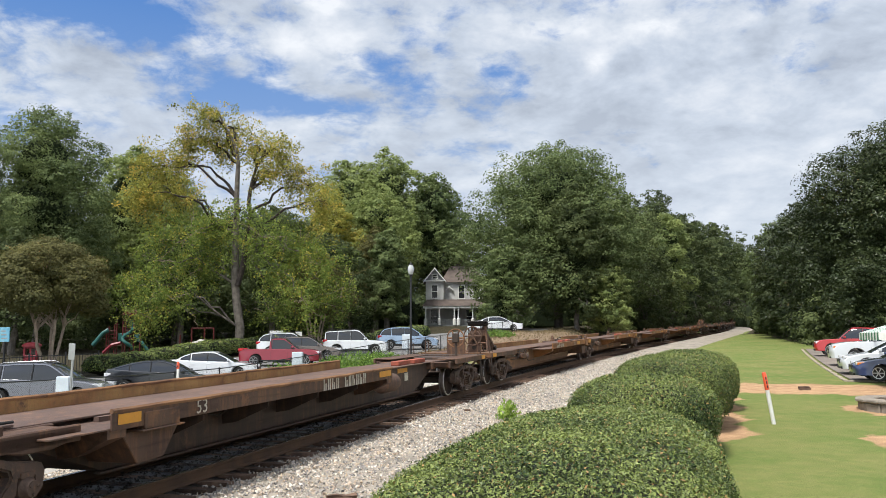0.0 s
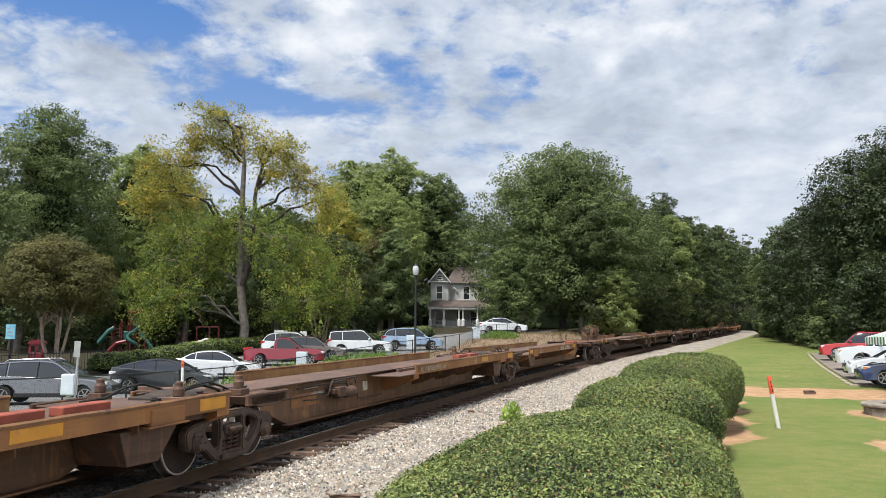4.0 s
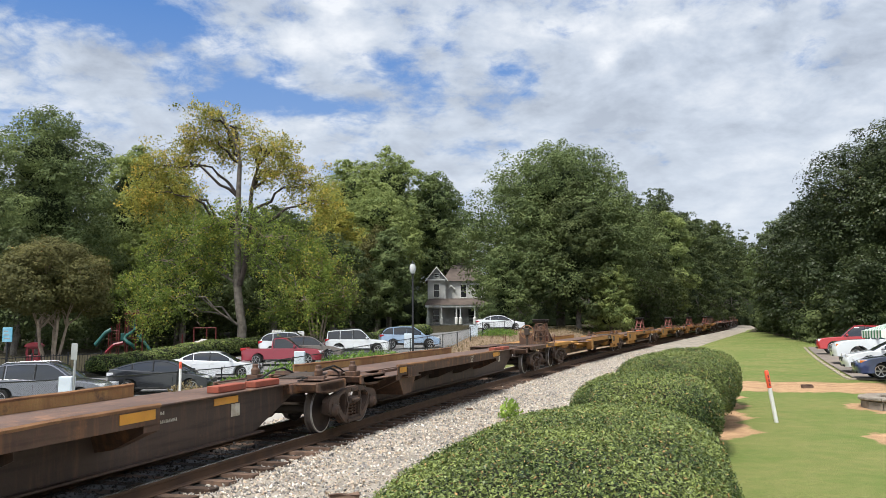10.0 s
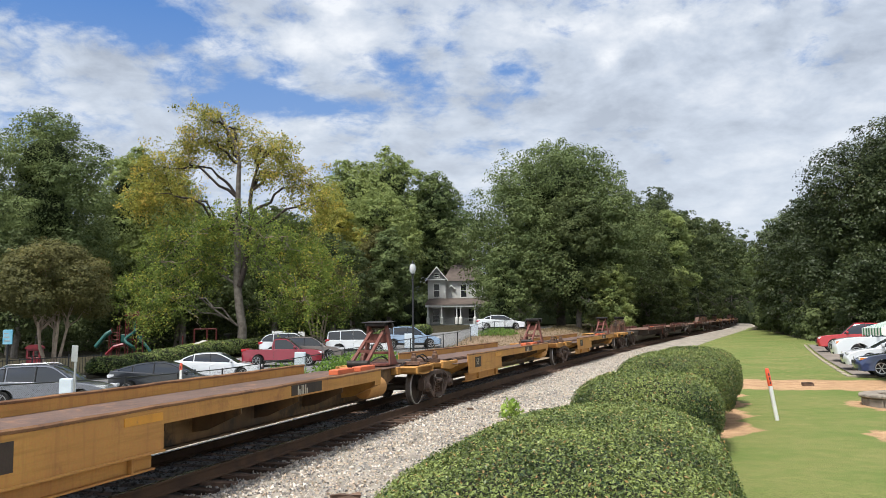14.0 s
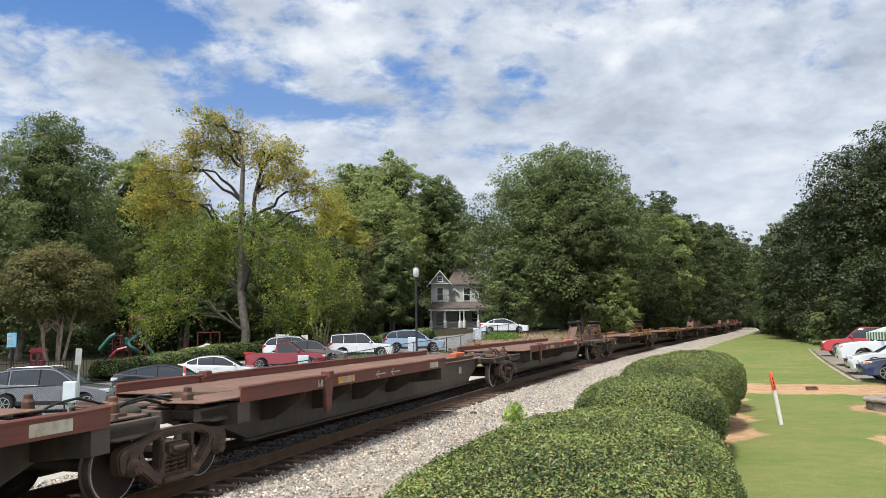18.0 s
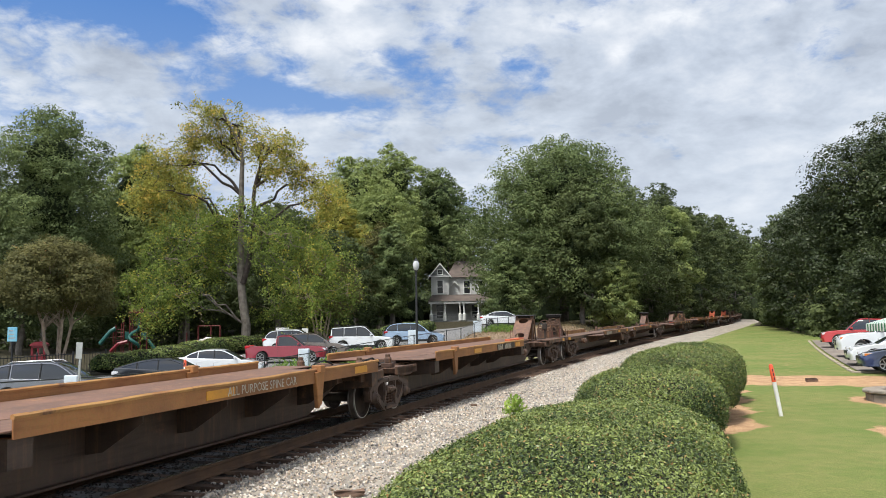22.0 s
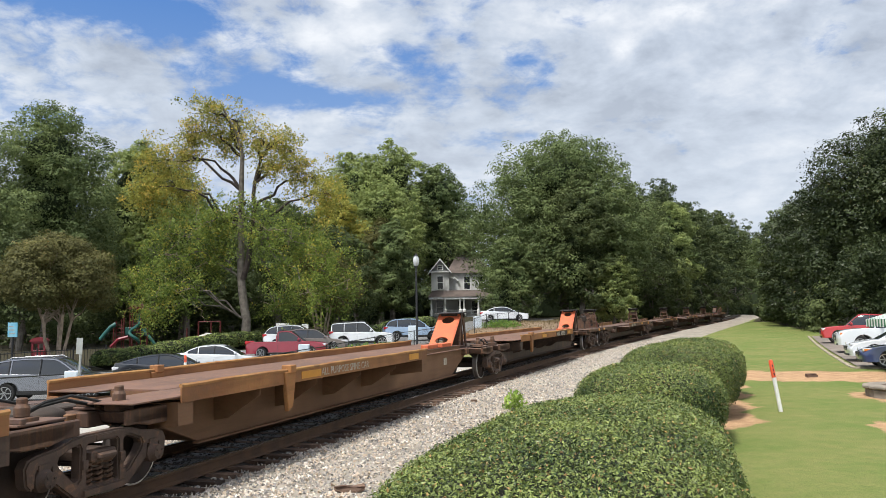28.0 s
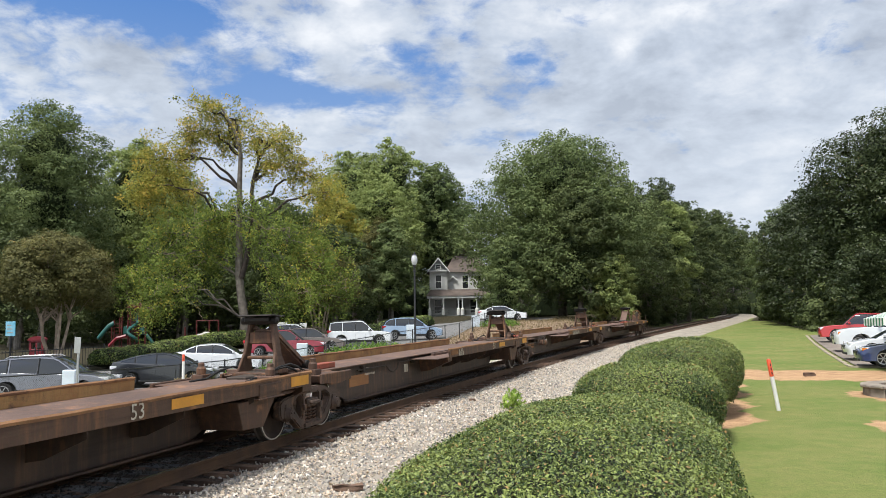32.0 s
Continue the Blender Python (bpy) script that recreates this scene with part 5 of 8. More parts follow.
            patch(root, b - 6.3, b - 4.2, 1.0, 1.19, y + 0.001, STEEL_DARK, "number_panel", "dark panel behind worn lettering")
            lettering(root, bars_mesh(4, 0.19, LETTER_WHITE), b - 6.2, zl, y - 0.008)
            lettering(root, bars_mesh(6, 0.19, LETTER_WHITE), b - 5.4, zl, y - 0.008)
            lettering(root, text_mesh("1-28'/1-57'", 0.2, LETTER_WHITE), b - 3.4, zl)
    elif paint == "yellow":
        patch(root, b - 3.9, b - 2.8, 0.90, 1.07, y, STEEL_DARK, "number_panel", "dark panel behind worn lettering")
        lettering(root, bars_mesh(3, 0.18, LETTER_WHITE), b - 3.7, zl, y - 0.008)
        q = (-h + 13.3) if i == 0 else -h + 2.6
        patch(root, q + 0.04, q + 0.62, 0.70, 1.0, -1.306, STEEL_DARK, "number_panel", "dark panel behind worn lettering")
        lettering(root, text_mesh("53'", 0.26, LETTER_WHITE), q + 0.12, 0.85, -1.314)
        patch(root, q + 2.2, q + 2.9, 0.92, 1.02, -1.306, DECAL_YELLOW)
        if i == 0:
            bm = bmesh.new()
            prism(bm, ((a - 0.15, 0.98), (a + 0.42, 0.98), (a + 0.42, 0.46), (a + 0.05, 0.46), (a - 0.08, 0.60)), -1.31, -1.02)
            bevelled(bm, 0.02)
            step_box = part("step_box", bm, STEEL_YELLOW, root)
            patch(step_box, a + 0.40, a + 0.426, 0.50, 0.95, -1.31, SHADED_GRIMY_BROWN, "box_edge", "dark strip on the box edge")
            for q, z in ((-5.6, 0.88), (-3.4, 0.90), (-2.0, 0.76)):
                bm = bmesh.new()
                prism(bm, ((a + q, z), (a + q + 1.6, z - 0.03), (a + q + 1.7, z + 0.06), (a + q, z + 0.06)), -0.92, -0.44)
                bevelled(bm, 0.008)
                part("bracket_plate", bm, STEEL_YELLOW, root)
        bm = bmesh.new()
        lathe(bm, ((0.10, -0.5), (0.2, -0.46), (0.22, -0.4), (0.22, 0.4), (0.2, 0.46), (0.10, 0.5)), (h - 3.9, -0.80, 0.66), "x", 16)
        part("air_tank", bm, STEEL_YELLOW, root, smooth=True)
    else:
        patch(root, a + 0.15, a + 0.75, 0.93, 1.05, y, STEEL_RUST, label="rusty patch plate")
        patch(root, b - 0.75, b - 0.12, 0.90, 1.06, y, DECAL_YELLOW)
        patch(root, b - 3.95, b - 3.25, 0.92, 1.05, y, DECAL_YELLOW)
        patch(root, -h + 2.9, -h + 3.9, 0.50, 0.74, -0.448, STEEL_OCHRE, "data_panel", "faded ochre data panel")
        if paint == "brownyellow" and i == 3:
            lettering(root, text_mesh("ALL PURPOSE SPINE CAR", 0.17, LETTER_WHITE), a + 0.3, zl)
        else:
            lettering(root, bars_mesh(4 if i in (0, 3) else 3, 0.22, LETTER_WHITE), a + 0.8, zl)
            if i in (0, 3):
                lettering(root, bars_mesh(6, 0.18, LETTER_WHITE), a + 1.6, zl)
        lettering(root, text_mesh("53", 0.27, LETTER_WHITE), b - 4.75, zl)
    # small stencilled data on the girder where the sill leaves it bare
    bare = (h - near[1] + 0.5, h - 3.0) if near[1] > 4 else (-h + 3.2, -h + near[0] - 0.6)
    if bare[1] - bare[0] > 1.5:
        lettering(root, SMALL_PRINT, bare[0] + 0.2, 0.84, -0.452)
        lettering(root, SMALL_PRINT, bare[0] + 0.5, 0.72, -0.452)
        patch(root, bare[1] - 0.5, bare[1] - 0.25, 0.58, 0.78, -0.446, LETTER_WHITE, "data_plate", "pale worn data plate")
    if not flat and paint != "yellow":
        bm = bmesh.new()
        for x in (b - 1.45,) if not turned else (a + 0.9,):
            box(bm, x - 0.34, x + 0.34, -1.315, -1.16, 0.82, 1.03)
            box(bm, x - 0.42, x + 0.42, -1.34, -1.10, 0.80, 0.825)
        bevelled(bm, 0.01)
        part("sill_bracket", bm, p["sill"], root)
        bm = bmesh.new()
        prism(bm, ((b - 2.2, 0.80), (b - 1.05, 0.80), (b - 1.45, 0.36), (b - 2.05, 0.38)) if not turned else ((a + 0.3, 0.80), (a + 1.4, 0.80), (a + 1.1, 0.42), (a + 0.6, 0.40)), -1.18, -0.44)
        bevelled(bm, 0.01)
        part("gusset", bm, p["end"], root, "dark tapered end gusset")
    return root


def make_train():
    """Units and trucks with their place along the train (front of the clip's start = 0)."""
    moving = []
    for c in CARS:
        tr = car_trucks(c["first"], c["pitch"], c["count"])
        for i in range(c["count"]):
            u = spine_unit(c, i, i == 0 and c["first"] > 0, i == c["count"] - 1)
            moving.append((u, tr[i], tr[i + 1]))
        for k, place in enumerate(tr):
            moving.append((copy_thing(TRUCK, pose(0, 0, 0)), place - 0.89, place + 0.89))
    return moving


TRUCK = rail_truck()
TRAIN = make_train()
for o in (*TRUCK.children_recursive, TRUCK):
    bpy.data.objects.remove(o)


# ---- trees ----
LEAF_DARK = leaf_material("dark_green_leaves", (0.028, 0.046, 0.018), (0.130, 0.155, 0.055), None, 0.0, 0.34)
LEAF_MID = leaf_material("mid_green_leaves", (0.042, 0.070, 0.026), (0.215, 0.26, 0.096), (0.27, 0.26, 0.09), 0.08, 0.36)
LEAF_YELLOW = leaf_material("yellow_green_leaves", (0.14, 0.15, 0.03), (0.36, 0.34, 0.07), (0.52, 0.37, 0.08), 0.30, 0.44)
LEAF_OPEN = leaf_material("fresh_green_leaves", (0.06, 0.10, 0.02), (0.24, 0.295, 0.06), (0.40, 0.34, 0.06), 0.2, 0.40)
LEAF_BROWN = leaf_material("olive_brown_leaves", (0.052, 0.060, 0.022), (0.165, 0.150, 0.050), (0.27, 0.15, 0.06), 0.18)
LEAF_LIGHT = leaf_material("light_green_leaves", (0.085, 0.125, 0.042), (0.35, 0.40, 0.135), (0.34, 0.26, 0.10), 0.1, 0.40)
LEAF_GLOSSY = leaf_material("glossy_dark_leaves", (0.015, 0.026, 0.010), (0.056, 0.072, 0.024), (0.14, 0.105, 0.045), 0.14, 0.18, 0.42)
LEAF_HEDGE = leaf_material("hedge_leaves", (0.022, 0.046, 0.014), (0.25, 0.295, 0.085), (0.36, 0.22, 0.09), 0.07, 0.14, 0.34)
# near-black green that stands for the shade deep inside crowns
CROWN_CORE = material("crown_inside_shade", (0.016, 0.026, 0.010), (0.034, 0.048, 0.018), 2.2, 0.9, 0, 0.9, 6)
HEDGE_CORE = material("hedge_inner_shade", (0.012, 0.016, 0.008), (0.02, 0.02, 0.012), 5, 0.95)


def leaf_cloud(rng, blobs, count, size, droop=0.0, fill=0.25):
    """Three-cornered leaf sprays gathered in many small clumps over the shells of several ellipsoids: corners and tones."""
    b = np.array(blobs, float)
    area = (b[:, 3] * b[:, 4] + b[:, 3] * b[:, 5] + b[:, 4] * b[:, 5])
    k = max(24, count // 26)
    pick = rng.choice(len(b), k, p=area / area.sum())
    d = rng.normal(size=(k, 3))
    d /= np.linalg.norm(d, axis=1, keepdims=True)
    r = 1.06 - fill * rng.random(k) ** 1.4 - 0.18 * rng.random(k)
    centre = b[pick, :3] + d * r[:, None] * b[pick, 3:6]
    rad = b[pick, 3] * (0.10 + 0.14 * rng.random(k)) + 0.22
    which = rng.integers(0, k, count)
    e = rng.normal(size=(count, 3))
    e /= np.linalg.norm(e, axis=1, keepdims=True)
    e[:, 2] = np.abs(e[:, 2]) * np.where(rng.random(count) < 0.75, 1, -1)
    p = centre[which] + e * (rad[which] * (0.35 + 0.65 * np.sqrt(rng.random(count))))[:, None] * np.array((1.15, 1.15, 0.75))
    if droop:
        p[:, 2] -= droop * rng.random(k)[which] * rng.random(count)
    up = e * 0.6 + d[which] * 0.5 + rng.normal(size=(count, 3)) * 0.34 + np.array((0, 0, 0.35))
    up /= np.linalg.norm(up, axis=1, keepdims=True)
    a = np.cross(up, rng.normal(size=(count, 3)))
    a /= np.linalg.norm(a, axis=1, keepdims=True)
    c = np.cross(up, a)
    sz = size * (0.6 + 0.8 * rng.random(count))[:, None]
    co = np.stack([p + a * sz * 0.6, p - a * sz * 0.35 + c * sz * 0.4, p - a * sz * 0.35 - c * sz * 0.4], 1).reshape(-1, 3)
    tone = np.clip(0.12 + 0.30 * rng.random(len(b))[pick][which] + 0.38 * rng.random(k)[which] + rng.normal(size=count) * 0.09, 0, 1)
    return co, tone


def limb_points(rng, a, b, wob, k=6):
    a, b = np.array(a, float), np.array(b, float)
    return [tuple(a + (b - a) * t + rng.normal(size=3) * wob * math.sin(math.pi * t)) for t in np.linspace(0, 1, k)]


def tree(name, base, blobs, leaf_mat, count, size, trunk_r, label, seed, bark=None, trunks=1, droop=0.0, fill=0.3, fork=0.45, group="", limbs=7, core=True):
    """A tree: tapered trunk, limbs reaching into each mass of leaves, and a crown of leaves. Blobs are relative to the base."""
    rng = np.random.default_rng(seed)
    bark = bark or BARK
    root = tagged(new(name), label, "tree", group)
    root.matrix_basis = pose(*base)
    top = max(b[2] for b in blobs)
    for k in range(trunks):
        bm = bmesh.new()
        a = 2 * math.pi * k / max(1, trunks) + 0.5
        off = trunk_r * 1.6 if trunks > 1 else 0
        lean = 0.10 * top if trunks > 1 else 0.02 * top
        p0 = (off * math.cos(a), off * math.sin(a), -0.3)
        p1 = (p0[0] + lean * math.cos(a), p0[1] + lean * math.sin(a), top * fork)
        tube(bm, limb_points(rng, p0, p1, 0.006 * top), trunk_r, 10, trunk_r * 0.7)
        part("trunk", bm, bark, root, smooth=True)
        tops = blobs if trunks == 1 else blobs[k::trunks]
        bm = bmesh.new()
        for b in list(tops)[:limbs]:
            start = np.array(p1) * (0.8 + 0.2 * rng.random())
            tube(bm, limb_points(rng, start, (b[0], b[1], b[2] + b[5] * 0.3), 0.012 * top), trunk_r * 0.45, 6, trunk_r * 0.1)
            for _ in range(4):
                q = np.array(b[:3]) + rng.normal(size=3) * np.array(b[3:6]) * 0.45
                tube(bm, limb_points(rng, np.array(b[:3]) * 0.8 + start * 0.2, q, 0.03 * top, 4), trunk_r * 0.16, 5, trunk_r * 0.04)
        part("limb", bm, bark, root, smooth=True)
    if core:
        # solid dark lumps stand in for inner shade and block the sky
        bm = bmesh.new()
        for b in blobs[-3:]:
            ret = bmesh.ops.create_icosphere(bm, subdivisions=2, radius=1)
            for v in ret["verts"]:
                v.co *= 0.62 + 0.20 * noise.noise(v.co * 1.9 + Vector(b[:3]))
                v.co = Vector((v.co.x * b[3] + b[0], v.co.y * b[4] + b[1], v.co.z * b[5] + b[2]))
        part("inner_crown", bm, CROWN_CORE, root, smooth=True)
    co, tone = leaf_cloud(rng, blobs, count, size, droop, fill)
    part("crown", arrays("crown", co, 3, leaf_mat, tone), None, root)
    return root


def round_blobs(rng, r, h0, h1, k):
    """A full crown between the heights h0 and h1: lumps set round its outline, broadest below the middle, over a few inner masses."""
    out, m = [], 3 * k
    tall = h1 - h0
    for i in range(m):
        t = (i + 0.5) / m
        lump = r * rng.uniform(0.26, 0.40) * (0.8 if t > 0.85 else 1.0)
        w = r * 1.12 * (math.sqrt(max(0.02, 1 - ((t - 0.42) / 0.58) ** 2)) if t > 0.42 else math.sqrt(1 - ((0.42 - t) / 0.42) ** 2 * 0.4))
        q = max(0, w - lump * 0.75) * rng.uniform(0.80, 1.08)
        a = i * 2.39996 + rng.random() * 0.7
        z = h0 + lump * 0.6 + (tall - lump * 1.4) * t + rng.uniform(-0.02, 0.03) * tall
        out.append((q * math.cos(a), q * math.sin(a), z, lump, lump, lump * rng.uniform(0.7, 0.9)))
    for t in (0.25, 0.5, 0.72):
        out.append((0, 0, h0 + tall * t, r * 0.62, r * 0.62, tall * 0.2))
    return out


def put_tree(x, y, r, h0, h1, mat, count, size, seed, label, k=8, trunk=0.35, **kw):
    rng = np.random.default_rng(seed + 1000)
    z = float(height(x, y)[0])
    far = y > 82
    return tree("tree", (x, y, z), round_blobs(rng, r, h0, h1, k), mat, int(count * 2.1), size * (0.80 if far else 0.68), trunk, label, seed, **kw)


def plant():
    D, M, Y, B, G = LEAF_DARK, LEAF_MID, LEAF_YELLOW, LEAF_BROWN, LEAF_GLOSSY
    oak, dark = "tall green broadleaf tree behind the car park", "dark green tree in the wood behind the playground"
    # x, y, radius, lowest leaves, top, leaves, count, leaf size, label
    rows = [
        (-37.5, 75, 6.4, 3.0, 23.6, M, 40000, 0.30, oak), (-34, 88, 5.6, 4.0, 22.5, LEAF_LIGHT, 24000, 0.32, oak), (-43, 80, 5.5, 2.0, 17.0, M, 12876, 0.36, oak),
        (-29, 88, 4.4, 3.0, 19.0, LEAF_LIGHT, 13000, 0.30, oak), (-13, 118, 6.0, 5.0, 26.0, LEAF_LIGHT, 19000, 0.38, oak), (-8, 121, 7.0, 5.0, 27.5, LEAF_LIGHT, 23000, 0.38, oak), (-1.0, 120, 5.4, 5.0, 24.0, M, 15000, 0.38, oak),
        (-8.6, 108, 6.0, 3.0, 19.5, LEAF_LIGHT, 21460, 0.32, oak), (-8, 99, 3.2, 2.0, 13.0, B, 9657, 0.27, "conical tree with browning leaves"), (2.6, 126, 4.0, 2.0, 15.0, B, 7511, 0.32, oak),
        (-6.2, 95, 2.5, 1.0, 13.0, M, 12876, 0.29, oak), (-14, 104, 4.5, 3.0, 17.0, Y, 12876, 0.30, oak),
        (14.6, 99, 11.0, 1.0, 23.4, M, 66000, 0.30, "huge rounded dark green oak beside the track"), (15.5, 91, 4.8, 0.5, 16.5, D, 21460, 0.27, "green tree on the bank beside the track"),
        (7.2, 90, 3.3, 0.3, 10.0, M, 9657, 0.25, "grey-green young tree on the bank"), (18.8, 90, 3.0, 0.5, 9.0, LEAF_LIGHT, 9657, 0.25, "tree turning yellow beside the track"),
        (23.5, 104, 5.5, 0.5, 18.5, D, 19314, 0.30, oak), (34, 126, 5.6, 1.0, 22.6, D, 17168, 0.34, oak), (33.5, 117, 3.8, 4.0, 18.5, LEAF_LIGHT, 12876, 0.30, "yellowing tree beside the track"),
        (29, 112, 4.5, 0.3, 13.0, D, 12876, 0.30, dark), (42, 138, 6.0, 0.5, 22.0, D, 12876, 0.38, oak), (52, 160, 7.5, 0.5, 23, D, 10730, 0.45, dark), (66, 190, 9.5, 0.5, 26, D, 10730, 0.54, dark),
        (80, 215, 10, 0.5, 24, D, 9657, 0.54, dark), (60, 205, 9, 0.5, 24, D, 8584, 0.54, dark), (92, 200, 10, 0.5, 22, D, 8584, 0.54, dark),
        (48.5, 112, 5.0, 0.3, 17.0, M, 17168, 0.32, "tree at the edge of the lawn"), (46, 100, 5.4, 0.2, 16.5, G, 15022, 0.30, "dense evergreen tree at the edge of the lawn"), (40.5, 88, 5.4, 0.2, 15.5, G, 16095, 0.29, "dense evergreen tree at the edge of the lawn"),
        (37.2, 77, 4.6, 0.2, 14.5, G, 16095, 0.29, "dense evergreen tree at the edge of the lawn"), (39.4, 70, 7.2, 0.5, 19.6, G, 46000, 0.30, "huge glossy dark magnolia above the parked cars"), (43.5, 66, 7.4, 0.5, 20.5, G, 32000, 0.32, "huge glossy dark magnolia above the parked cars"),
        (34.5, 64, 3.4, 0.2, 8.0, G, 12876, 0.25, "dense dark shrub behind the parked cars"), (40, 60, 3.6, 0.2, 8.5, G, 10730, 0.25, "dense dark shrub behind the parked cars"),
        (58, 125, 7, 0.3, 19, D, 9657, 0.40, dark), (55, 90, 8, 0.3, 20, D, 9657, 0.40, dark),
        (-40, 100, 7, 1.0, 17, D, 12876, 0.38, dark), (-31, 102, 7, 1.0, 17.5, D, 13949, 0.38, dark), (-22, 104, 7, 1.0, 17, D, 13949, 0.38, dark), (-27, 84, 5, 2.0, 13.5, D, 12876, 0.32, dark),
        (-18, 86, 5, 1.5, 13.0, D, 12876, 0.32, dark), (-50, 95, 8, 1.0, 19, D, 9657, 0.40, dark), (-12, 88, 4.5, 1.0, 12.0, D, 10730, 0.32, dark), (-36, 68, 4, 1.5, 11, D, 9657, 0.30, dark), (-30, 140, 12, 1, 24, D, 9657, 0.54, dark), (0, 150, 12, 1, 26, D, 9657, 0.54, dark), (22, 150, 12, 1, 25, D, 9657, 0.54, dark),
    ]
    for i, (x, y, r, h0, h1, mat, count, size, label) in enumerate(rows):
        put_tree(x, y, r, h0, h1, mat, count, size, 10 + i, label, 6 + int(r), 0.12 + r * 0.045)
    # wood that closes the far end of the line
    for i, (s, n, r, h1) in enumerate(((122, -9.5, 4.5, 15), (138, -8.0, 4.5, 15), (155, -7.0, 5, 16), (175, -8, 6, 18), (200, -8, 7, 19), (150, -15, 6, 20), (180, -18, 7, 22), (92, 11.5, 3.6, 11), (104, 10.5, 3.8, 12), (118, 11.0, 4.4, 14), (235, -6, 8, 22), (225, 8, 8, 22), (160, -26, 9, 27), (190, -30, 10, 28), (215, -22, 10, 29), (250, -15, 12, 30))):
        q = at_track(s, n)
        put_tree(q.x, q.y, r, 0.2, h1, D if i % 3 else M, 5200, 0.40, 140 + i, "dark tree closing in on the far end of the track", 6, 0.3)
    put_tree(9.0, 106, 2.5, 2.2, 9.5, M, 7000, 0.27, 160, "green tree beside the white house", 6, 0.2)
    # pale multi-stemmed crape myrtles at the edge of the car park
    put_tree(-21.8, 45, 3.1, 3.3, 7.8, LEAF_BROWN, 36000, 0.17, 71, "crape myrtle with pale stems and browning crown", 7, 0.10, bark=BARK_PALE, trunks=5, core=False)
    put_tree(-9.9, 64, 3.0, 2.4, 8.0, LEAF_BROWN, 16000, 0.19, 72, "crape myrtle with pale stems and browning crown", 6, 0.09, bark=BARK_PALE, trunks=5, core=False)


